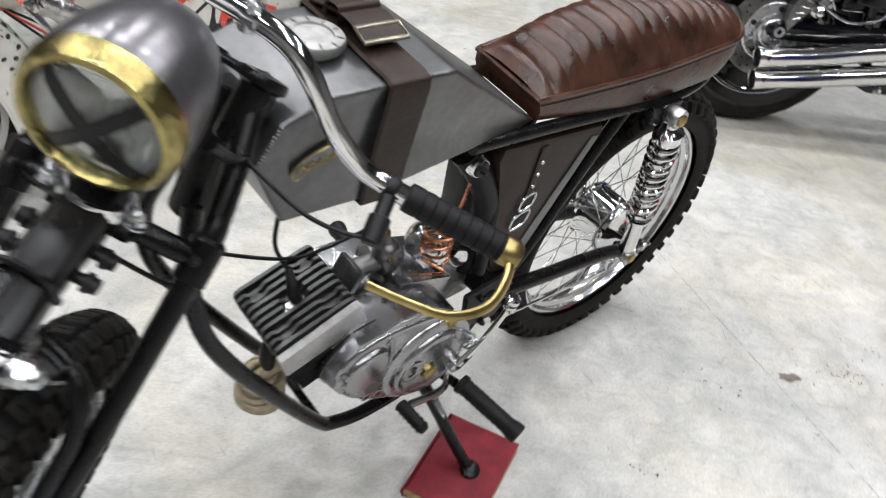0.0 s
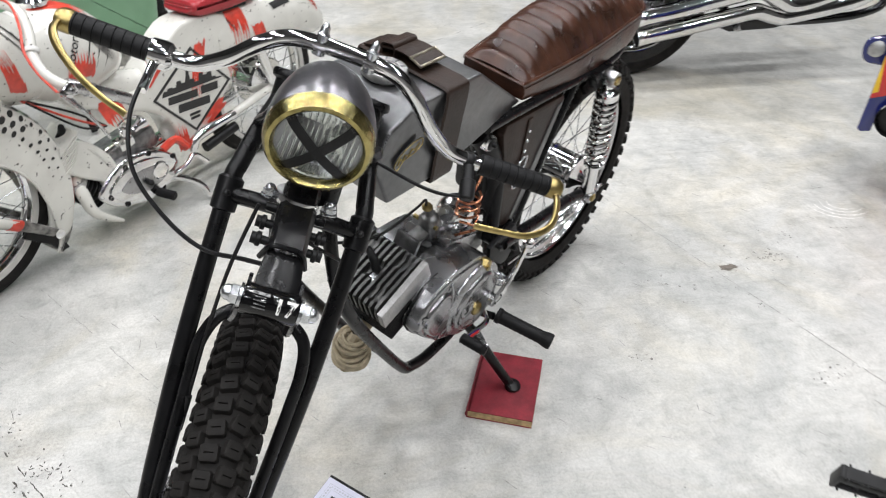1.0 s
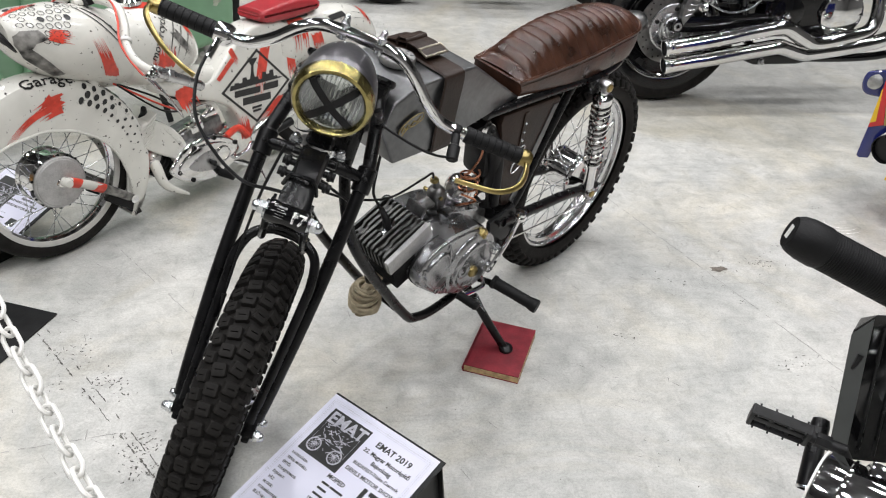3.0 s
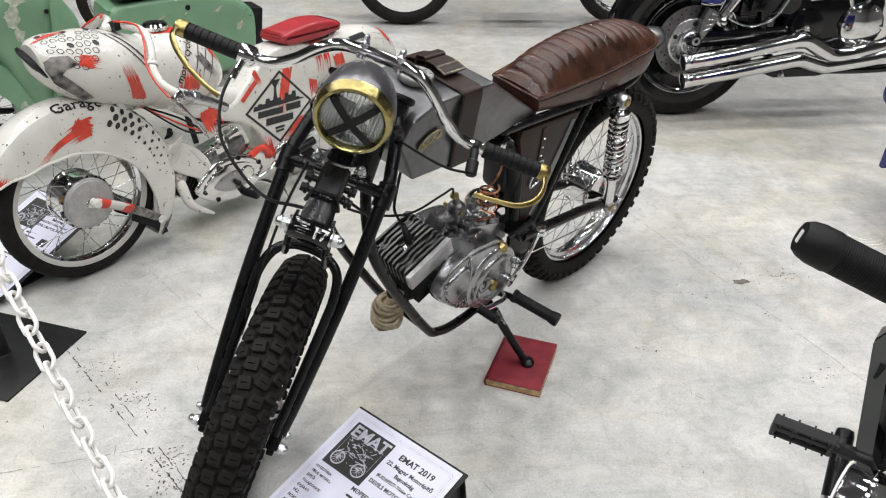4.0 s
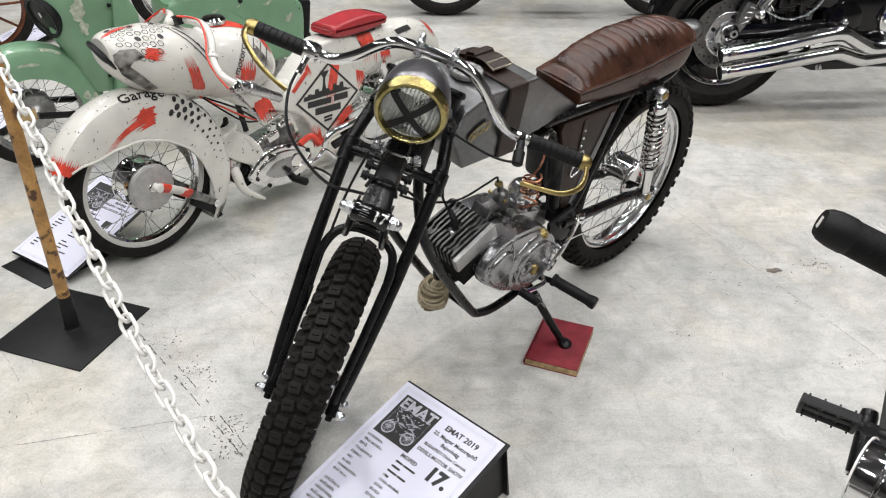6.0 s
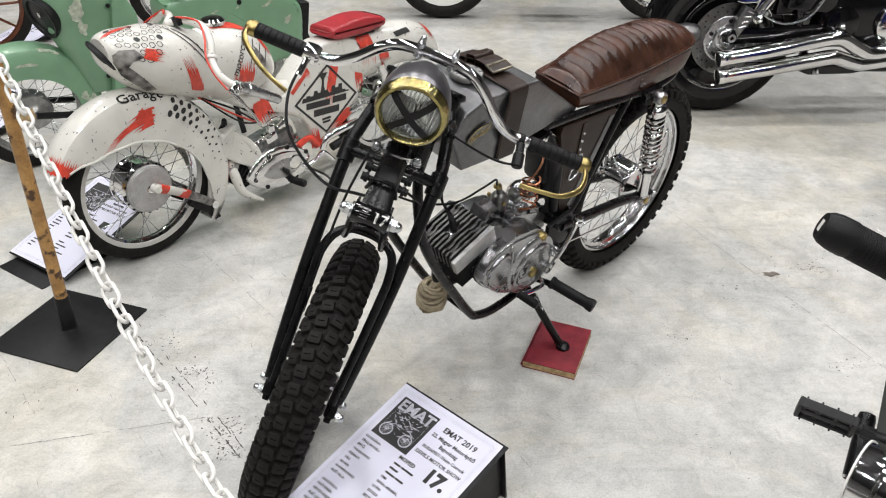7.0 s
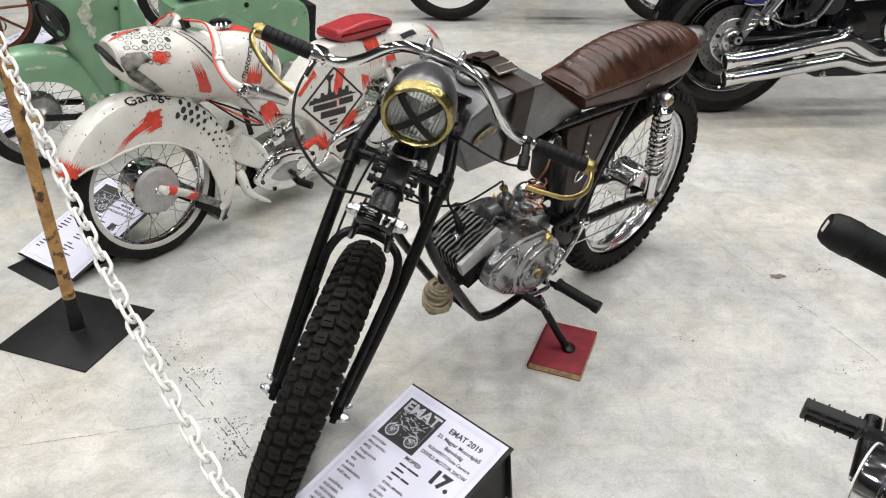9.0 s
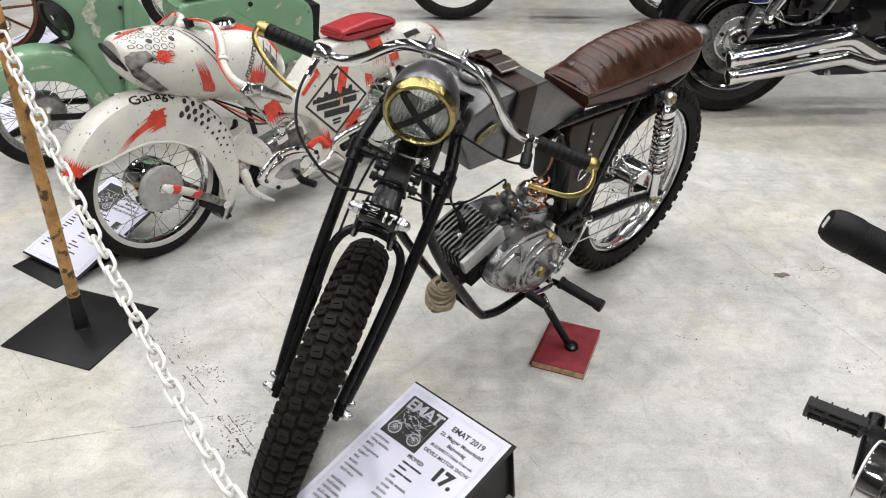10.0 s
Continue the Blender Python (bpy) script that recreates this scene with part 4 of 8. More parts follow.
# ---- fork, headlamp and handlebar ----
def front_end(bike):
    fk = part("fork", bevelled_yoke(), BLACK, bike, "black girder-style front fork", FORK)
    for s in (1, -1):
        part("fork_leg", tube([(0.058 * s, 0.028, 0.185), (0.078 * s, 0.014, 0.12), (0.093 * s, 0.003, 0.05), (0.098 * s, 0, 0), (0.094 * s, 0.010, -0.22), (0.083 * s, 0.022, -0.40), (0.074 * s, 0.030, -0.50)], 0.0135, 12), BLACK, fk, m=FORK)
        part("leg_clamp", lathe([(0.014, -0.026), (0.0185, -0.024), (0.0185, 0.022), (0.014, 0.026)], (0.098 * s, 0, 0), (0, 0, 1), 20), BLACK, fk, m=FORK)
        part("clamp_bolt", acorn_bolt((0.098 * s, -0.018, 0.0), (0, -1, 0), 0.005), SATIN, fk, m=FORK)
        foot = part("link_block", merge(box((0.026, 0.034, 0.040), (0.068 * s, 0.033, -0.517), bevel=0.006), box((0.016, 0.026, 0.018), (0.068 * s, 0.035, -0.540), bevel=0.005)), BLACK, fk, m=FORK)
        part("link_arm", tube([(0.066 * s, 0.03, -0.53), (0.067 * s, 0.09, -0.52), (0.066 * s, 0.19, -0.495)], 0.0095, 8), BLACK, foot, m=FORK)
        part("link_bolt", acorn_bolt((0.080 * s, 0.030, -0.530), (s, 0, 0), 0.0100), ZINC, foot, m=FORK)
        part("link_bolt", acorn_bolt((0.080 * s, 0.052, -0.508), (s, 0, 0), 0.0085), ZINC, foot, m=FORK)
        part("wheel_axle", merge(cyl((0.052 * s, 0.19, -0.495), (0.088 * s, 0.19, -0.495), 0.009, seg=12), lathe([(0.0095 + 0.0006 * (i % 2), 0.003 * i) for i in range(10)], (0.054 * s, 0.19, -0.495), (s, 0, 0), 12)), CAST, fk, m=FORK)
    # the inner sprung fork: a hoop over the tyre, with its legs down to the links
    hoop = tube([(-0.064, 0.014, -0.505), (-0.068, 0.006, -0.40), (-0.072, -0.008, -0.27), (-0.073, -0.016, -0.215), (-0.060, -0.022, -0.172), (-0.034, -0.022, -0.150), (0.0, -0.022, -0.145),
                 (0.036, -0.022, -0.150), (0.066, -0.022, -0.172), (0.077, -0.016, -0.215), (0.077, -0.008, -0.27), (0.071, 0.006, -0.40), (0.064, 0.014, -0.505)], 0.0095, 10, n=6)
    inner = part("fork_hoop", hoop, BLACK, fk, "black tubular hoop over the tyre", FORK)
    for s in (1, -1):
        part("hoop_stay", tube([(0.040 * s, -0.022, -0.165), (0.036 * s, -0.09, -0.145), (0.033 * s, -0.168, -0.112)], 0.0075, 8), BLACK, inner, m=FORK)
    for k in range(3):
        part("hoop_binding", tube([(-0.042, -0.024 - 0.02 * k, -0.148), (0.0, -0.026 - 0.02 * k, -0.135), (0.044, -0.024 - 0.02 * k, -0.148)], 0.008, 8), BLACK, inner, m=FORK)
    # the central spring box and its pivot clamp
    stem_bm = bmesh.new()
    loops = []
    for t, hw, hd in ((0.0, 0.026, 0.024), (0.12, 0.0265, 0.025), (0.55, 0.0255, 0.023), (0.72, 0.0265, 0.020), (0.86, 0.029, 0.017), (1.0, 0.028, 0.014)):
        c = Vector((0, -0.060, 0.030)).lerp(Vector((0.002, -0.166, -0.106)), t)
        fwd = Vector((0, -0.788, 0.616))
        loops.append([c + Vector((hw * x, 0, 0)) + fwd * (hd * y) for x, y in ((-1, -0.5), (-0.96, 0.6), (-0.72, 0.92), (0, 1.0), (0.72, 0.92), (0.96, 0.6), (1, -0.5), (0.8, -1), (-0.8, -1))])
    rings(stem_bm, loops)
    stem = part("spring_box", stem_bm, BLACK, fk, "gloss black fork stem", FORK)
    part("spring_box_collar", tube([(-0.030, -0.128, -0.064), (-0.020, -0.152, -0.046), (0.0, -0.156, -0.043), (0.020, -0.152, -0.046), (0.030, -0.128, -0.064)], 0.004, 8), BLACK, stem, m=FORK)
    for s in (1, -1):
        for y, z in ((-0.088, -0.022), (-0.104, -0.044)):
            part("box_knob", lathe([(0.006, 0), (0.006, 0.010), (0.010, 0.011), (0.0105, 0.016), (0.008, 0.018), (0.008, 0.024)], (0.024 * s, y, z), (s, 0, 0), 12), SATIN, stem, m=FORK)
        part("lower_bracket", prism([(-0.010, -0.012), (0.020, -0.030), (0.024, 0.010), (-0.006, 0.022)], 0, 0.005, 0.001), BLACK, stem, m=FORK @ basis((0.030 * s, -0.150, -0.100), (0, -0.66, -0.75), (s, 0, 0)))
    pivot = part("pivot_clamp", lathe([(0.012, -0.036), (0.0195, -0.035), (0.0205, -0.033), (0.0205, 0.033), (0.0195, 0.035), (0.012, 0.036)], (0, -0.171, -0.114), (1, 0, 0), 24), GLOSSBLACK, fk, "black pivot clamp with a printed number", FORK)
    for s in (1, -1):
        part("pivot_bolt", acorn_bolt((0.037 * s, -0.171, -0.114), (s, 0, 0), 0.0118), ZINC, pivot, m=FORK)
        part("pivot_washer", lathe([(0.0170, 0), (0.0170, 0.004)], (0.036 * s, -0.171, -0.114), (s, 0, 0), 20), ZINC, pivot, m=FORK)
    part("number", curl(text_mesh("17", 0.029), 0.0208), PLASTICWHITE, pivot, "white printed number 17", FORK @ Matrix.Translation((0.018, -0.171, -0.114)))
    bars = bmesh.new()
    for k, w in enumerate((0.022, 0.012, 0.016, 0.014, 0.018)):
        merge(bars, box((w, 0.0012 if k else 0.004, 0.0004), (0.001 * (k % 2), 0.012 - 0.0048 * k, 0)))
    part("printed_emblem", curl(bars, 0.0208), WORNPRINT, pivot, "worn white print", FORK @ Matrix.Translation((-0.014, -0.171, -0.114)))
    # bright ring and screws at the steering stem
    ring = part("stem_ring", lathe([(0.026, -0.006), (0.035, -0.006), (0.0365, 0.0), (0.035, 0.007), (0.026, 0.007)], (0, -0.070, 0.022), (0, -0.35, 0.93), 32), CHROME, fk, "bright steering stem ring", FORK)
    for s in (1, -1):
        part("ring_screw", acorn_bolt((0.042 * s, -0.075, 0.014), (0, -0.35, 0.93), 0.0085), ZINC, ring, m=FORK)
    part("steering_stem", cyl((0, 0.0, -0.02), (0, 0.030, 0.185), 0.016), BLACK, fk, m=FORK)
    yoke = part("top_yoke", merge(box((0.10, 0.030, 0.010), (0, 0.028, 0.190), bevel=0.004), cyl((0, 0.028, 0.184), (0, 0.028, 0.198), 0.020, edge=0.002)), BLACK, fk, m=FORK)
    for s in (1, -1):
        part("fork_cap", lathe([(0.019, -0.070), (0.021, -0.066), (0.021, -0.006), (0.027, -0.002), (0.028, 0.004), (0.026, 0.009), (0.012, 0.010), (0.011, 0.008), (0.0, 0.008)], (0.062 * s, 0.024, 0.188), (0, -0.10, 0.99), 28), BLACK, yoke, "round black fork top cap", FORK)
        part("cap_screw", lathe([(0.006, 0), (0.006, 0.003), (0.003, 0.004), (0.0, 0.0035)], (0.062 * s, 0.0232, 0.196), (0, -0.10, 0.99), 14), ZINC, yoke, m=FORK)

    # headlamp
    ax = Vector((0.05, -0.74, -0.67)).normalized()
    c = Vector((-0.002, -0.160, 0.093))
    face = FORK @ Matrix.Translation(c) @ ax.to_track_quat("Z", "Y").to_matrix().to_4x4()
    shell = lathe([(0.0665, 0.0)] + [(0.0718 * math.cos(a) ** 0.8, -0.012 - 0.136 * math.sin(a)) for a in (radians(7.5 * k) for k in range(12))] + [(0.0, -0.148)], (0, 0, 0), (0, 0, 1), 48)
    lamp = part("headlamp", shell, LAMPSTEEL, bike, "burnished steel headlamp with brass rim and black tape cross", face)
    part("lamp_rim", lathe([(0.055, -0.004), (0.0565, 0.008), (0.060, 0.0125), (0.065, 0.011), (0.0695, 0.004), (0.0715, -0.004), (0.0715, -0.014), (0.068, -0.016)], (0, 0, 0), (0, 0, 1), 48, caps=False), HAMMERED, lamp, "hammered brass lamp rim", face)
    part("reflector", lathe([(0.056, 0.0), (0.05, -0.016), (0.035, -0.036), (0.018, -0.046), (0.006, -0.048)], (0, 0, 0), (0, 0, 1), 40), CHROME, lamp, "bright reflector bowl", face)
    part("bulb", ball(0.008, (0, 0, -0.03)), PLASTICWHITE, lamp, m=face)
    lens = part("lens", lathe([(0.0565, 0.002), (0.055, 0.007), (0.040, 0.0125), (0.020, 0.0155), (0.0, 0.0165), (0.0, 0.0140), (0.020, 0.013), (0.040, 0.010), (0.0555, 0.0035)], (0, 0, 0), (0, 0, 1), 40, caps=False), LENS, lamp, "clear headlamp glass", face)
    lens.visible_shadow = False
    flutes = bmesh.new()
    for k in range(-6, 7):
        x = k * 0.0075
        hgt = math.sqrt(max(0, 0.05 ** 2 - x * x))
        tube([(x, -hgt, 0.004), (x, 0, 0.0125 - abs(k) * 0.0005), (x, hgt, 0.004)], 0.0016, 6, bm=flutes, n=4)
    fl = part("lens_flutes", flutes, LENS, lens, m=face)
    fl.visible_shadow = False
    for a in (52, -36):
        strip = bmesh.new()
        n = 14
        loops = []
        for i in range(n + 1):
            v = -1 + 2 * i / n
            h = 0.0182 - 0.0105 * v * v - (0.003 if abs(v) > 0.97 else 0)
            loops.append([Vector((v * 0.056, w, h + d)) for w, d in ((-0.0068, -0.0006), (-0.0068, 0.0004), (0.0068, 0.0004), (0.0068, -0.0006))])
        rings(strip, loops)
        part("lamp_tape", strip, SATIN, lamp, "strip of black tape", face @ pose(0, 0, 0, 0, 0, a))
    for s in (1, -1):
        part("lamp_bracket", tube([(0.074 * s, -0.11, 0.115), (0.085 * s, -0.06, 0.11), (0.085 * s, 0.01, 0.11)], 0.008, 8, flat=0.5), BLACK, lamp, m=FORK)

    # handlebar
    pts = [(-0.372, 0.046, 0.163), (-0.30, 0.042, 0.160), (-0.235, 0.037, 0.160), (-0.190, 0.026, 0.164), (-0.150, -0.004, 0.183), (-0.110, -0.030, 0.215), (-0.07, -0.040, 0.233), (0.0, -0.042, 0.237)]
    path = pts + [(-x, y, z) for x, y, z in reversed(pts[:-1])]
    bar = part("handlebar", tube(path, 0.0118, 14, n=8), CHROME, bike, "chrome handlebar", FORK)
    for s in (1, -1):
        gp = [(x * -s, y, z) for x, y, z in pts[:3]]
        a, b = Vector(gp[2]), Vector(gp[0])
        a = a.lerp(b, 0.10)
        L = (b - a).length
        prof = [(0.0125, 0), (0.0165, 0.002)]
        for k in range(9):
            h = 0.006 + k * (L - 0.012) / 8
            prof += [(0.0168, h), (0.0168, h + (L - 0.02) / 9), (0.0156, h + (L - 0.02) / 9 + 0.0008), (0.0156, h + (L - 0.02) / 9 + 0.0016)]
        prof = [p for p in prof if p[1] < L] + [(0.0165, L), (0.011, L + 0.001)]
        part("grip", lathe(prof, a, b - a, 20), GRIP, bar, "black rubber grip", FORK)
        part("lever_mount", lathe([(0.0165, -0.004), (0.0175, 0), (0.0175, 0.012), (0.013, 0.02), (0.006, 0.022)], b, b - a, 18), BRASS, bar, "brass bar-end lever mount", FORK)
        e = b + (b - a).normalized() * 0.01
        lever = [e + Vector((0, 0, 0)), e + Vector((0.006 * s, -0.020, -0.028)), e + Vector((-0.002 * s, -0.042, -0.062)), e + Vector((-0.035 * s, -0.056, -0.088)), e + Vector((-0.08 * s, -0.062, -0.096)), e + Vector((-0.125 * s, -0.064, -0.100))]
        if s < 0:
            lever = [e, e + Vector((0.004 * s, -0.022, -0.016)), e + Vector((-0.012 * s, -0.040, -0.040)), e + Vector((-0.05 * s, -0.050, -0.070)), e + Vector((-0.09 * s, -0.054, -0.090)), e + Vector((-0.125 * s, -0.055, -0.102))]
        part("lever", tube(lever, [0.0080, 0.0072, 0.0066, 0.0056, 0.0048, 0.0052], 10, flat=0.7), BRASS, bar, "brass inverted lever", FORK)
        part("bar_clamp", lathe([(0.0125, -0.009), (0.0155, -0.008), (0.0155, 0.008), (0.0125, 0.009)], (0.036 * s, -0.041, 0.236), (1, 0, 0), 20), CHROME, bar, m=FORK)
        part("clamp_stud", lathe([(0.0095, 0), (0.0095, 0.010), (0.0075, 0.011), (0.0075, 0.014), (0.0088, 0.015), (0.0088, 0.030), (0.0070, 0.032), (0.0065, 0.040), (0.003, 0.046), (0.001, 0.047)], (0.036 * s, -0.040, 0.222), (0, -0.42, 0.80), 14), ZINC, bar, "bright clamp stud", FORK)
    thr = part("throttle_housing", lathe([(0.016, 0), (0.021, 0.004), (0.022, 0.02), (0.021, 0.03), (0.015, 0.036)], (-0.262, 0.038, 0.160), (1, -0.05, 0.0), 24), CHROME, bar, "chrome twist-grip housing", FORK)
    part("cable_stub", cyl((-0.248, 0.03, 0.15), (-0.248, 0.0, 0.10), 0.007), CHROME, thr, m=FORK)
    perch = part("clutch_perch", lathe([(0.0115, 0), (0.0135, 0.003), (0.0135, 0.014), (0.0115, 0.017)], (0.222, 0.037, 0.160), (1, 0.05, 0.0), 20), SATIN, bar, "small black clamp with a knob", FORK)
    part("perch_stub", cyl((0.233, 0.03, 0.150), (0.236, 0.020, 0.128), 0.009), SATIN, perch, m=FORK)
    part("perch_knob", cyl((0.236, 0.020, 0.130), (0.240, 0.012, 0.098), 0.0125, edge=0.003), SATIN, perch, m=FORK)

    # control cables
    part("throttle_cable", tube([(-0.250, 0.004, 0.125), (-0.252, -0.006, 0.060), (-0.225, -0.012, -0.010), (-0.165, -0.012, -0.060), (-0.105, -0.018, -0.085), (-0.05, -0.05, -0.080), (0.0, -0.09, -0.075)], 0.0034, 6), SATIN, bike, "black control cable", FORK)
    part("brake_cable", tube([(-0.05, -0.12, 0.0), (-0.062, -0.09, -0.09), (-0.066, -0.04, -0.19), (-0.064, 0.0, -0.32), (-0.066, 0.05, -0.46)], 0.0028, 6), SATIN, bike, m=FORK)
    part("cable_adjuster", cyl((-0.064, -0.012, -0.29), (-0.064, 0.008, -0.345), 0.005), SATIN, bike, m=FORK)
    part("clutch_cable", tube([(0.09, 0.01, 0.11), (0.16, -0.01, 0.095), (0.205, 0.0, 0.095), (0.238, 0.014, 0.104)], 0.0028, 6), SATIN, bike, m=FORK)
    part("wiring", tube([(-0.035, -0.06, 0.0), (0.02, -0.03, -0.03), (0.10, 0.05, -0.05)], 0.003, 6), SATIN, bike, m=FORK)


def curl(bm, r):
    """Wraps flat lettering (x across, y up) round a bar that lies along x."""
    bmesh.ops.triangulate(bm, faces=bm.faces[:])
    bmesh.ops.subdivide_edges(bm, edges=bm.edges[:], cuts=3)
    for v in bm.verts:
        a = v.co.y / r
        rr = r + v.co.z
        v.co = Vector((v.co.x, -rr * math.cos(a), rr * math.sin(a)))
    return bm


def bevelled_yoke():
    bm = tube([(-0.098, 0, 0.0), (-0.05, -0.022, 0.002), (0.0, -0.03, 0.002), (0.05, -0.022, 0.002), (0.098, 0, 0.0)], 0.0125, 10)
    merge(bm, box((0.085, 0.06, 0.014), (0, -0.04, 0.0), bevel=0.005))
    return bm


front_end(motorcycle)


# ---- mopeds and motorcycles round it ----
def ellipsoid_point(c, r, lon, lat, off=0.0):
    """A point on an ellipsoid about a fore-aft axis: lon runs from tail (-1) to nose (1), lat is the angle round it, 0 at the left side."""
    x = max(-0.999, min(0.999, lon))
    k = math.sqrt(1 - x * x)
    n = Vector((x / r[0], k * math.cos(lat) / r[1], k * math.sin(lat) / r[2])).normalized()
    return Vector((c[0] + r[0] * x, c[1] + r[1] * k * math.cos(lat), c[2] + r[2] * k * math.sin(lat))) + n * off


def pod(c, r, seg=28, power=1.0):
    loops = []
    for i in range(19):
        t = math.pi * i / 18
        x = -math.cos(t)
        loops.append([ellipsoid_point(c, r, x, 2 * math.pi * j / seg) for j in range(seg)])
    bm = bmesh.new()
    return rings(bm, loops)


def loft_point(rows, x, lat, off=0.0):
    """A point on a body of oval sections: rows of (x, middle z, half height, half width), nose first; lat is the angle round it, 0 at the left side."""
    xs = [-r[0] for r in rows]
    zc, hz, hy = (float(np.interp(-x, xs, [r[k] for r in rows])) for k in (1, 2, 3))
    n = Vector((0, math.cos(lat) / hy, math.sin(lat) / hz)).normalized()
    return Vector((x, hy * math.cos(lat), zc + hz * math.sin(lat))) + n * off


def loft(rows, seg=32, n=5):
    """The closed skin of such a body, smoothed between its sections."""
    fine = [(p.x, p.y, p.z) for p in catmull([(r[0], r[1], r[2]) for r in rows], n)]
    wide = [p.y for p in catmull([(r[0], r[3], 0) for r in rows], n)]
    bm = bmesh.new()
    return rings(bm, [[Vector((x, w * math.cos(a), z + h * math.sin(a))) for a in (2 * math.pi * j / seg for j in range(seg))] for (x, z, h), w in zip(fine, wide)])


def smooth_rows(rows, n=5):
    a = catmull([(r[0], r[1], r[2]) for r in rows], n)
    b = catmull([(r[0], r[3], 0) for r in rows], n)
    return [(p.x, p.y, p.z, q.y) for p, q in zip(a, b)]


def decal(flat, fn):
    """Lays a flat drawing on a curved surface by fn(x, y)."""
    bmesh.ops.subdivide_edges(flat, edges=[e for e in flat.edges if e.calc_length() > 0.03], cuts=3)
    for v in flat.verts:
        v.co = fn(v.co.x, v.co.y)
    return flat


def patch(points, n=1):
    bm = bmesh.new()
    bm.faces.new([bm.verts.new((x, y, 0)) for x, y in points])
    bmesh.ops.triangulate(bm, faces=bm.faces[:])
    bmesh.ops.subdivide_edges(bm, edges=bm.edges[:], cuts=3, use_grid_fill=True)
    return bm


def brush(x0, y0, x1, y1, width, seed, tails=5):
    """A ragged brush stroke: one strip sheet whose far end breaks into tapering tails."""
    r = random.Random(seed)
    bm = bmesh.new()
    dx, dy = x1 - x0, y1 - y0
    L = math.hypot(dx, dy)
    ux, uy = dx / L, dy / L
    cols = tails * 2
    rows = 6
    grid = []
    starts = [r.uniform(-0.10, 0.08) for _ in range(cols + 1)]
    ends = [r.uniform(0.45, 0.75) for _ in range(cols + 1)]
    for c in range(cols + 1):
        off = (c / cols - 0.5) * width
        line = []
        for k in range(rows + 1):
            t = starts[c] + (ends[c] - starts[c]) * k / rows
            line.append(bm.verts.new((x0 + dx * t - uy * off, y0 + dy * t + ux * off, 0)))
        grid.append(line)
    for c in range(cols):
        for k in range(rows):
            bm.faces.new((grid[c][k], grid[c + 1][k], grid[c + 1][k + 1], grid[c][k + 1]))
        if c % 2 == 0:
            t = r.uniform(0.85, 1.1)
            off = ((c + 0.5) / cols - 0.5) * width
            tip = bm.verts.new((x0 + dx * t - uy * off, y0 + dy * t + ux * off, 0))
            bm.faces.new((grid[c][rows], grid[c + 1][rows], tip))
    return bm


def ring_outline(cx, cy, r, sides, w, bm, turn=0.0):
    vs = []
    for k in range(sides):
        a = 2 * math.pi * k / sides + turn
        vs.append((bm.verts.new((cx + r * math.cos(a), cy + r * math.sin(a), 0)), bm.verts.new((cx + (r - w) * math.cos(a), cy + (r - w) * math.sin(a), 0))))
    for k in range(sides):
        a, b = vs[k], vs[(k + 1) % sides]
        bm.faces.new((a[0], b[0], b[1], a[1]))


def disc(cx, cy, r, bm, sides=12):
    bm.faces.new([bm.verts.new((cx + r * math.cos(a), cy + r * math.sin(a), 0)) for a in (2 * math.pi * k / sides for k in range(sides))])


def valanced_fender(inner, a0, a1, R, half, n=40):
    """A deep mudguard: inner(angle) is the radius of its lower edge."""
    loops = []
    for i in range(n + 1):
        a = a0 + (a1 - a0) * i / n
        ri = inner(math.degrees(a))
        sect = [(ri, half), (ri + (R - 0.03 - ri) * 0.5, half * 1.02), (R - 0.03, half), (R - 0.012, half * 0.86), (R - 0.003, half * 0.5), (R, 0)]
        sect = sect + [(r, -y) for r, y in reversed(sect[:-1])]
        sect = sect + [(r - 0.003 if r > ri + 0.001 else r, y * 0.96) for r, y in reversed(sect)]
        loops.append([Vector((r * math.cos(a), y, r * math.sin(a))) for r, y in sect])
    bm = bmesh.new()
    return rings(bm, loops)


WHITE_M = pose(-1.093, 1.672, 0, 1, 0, -132)


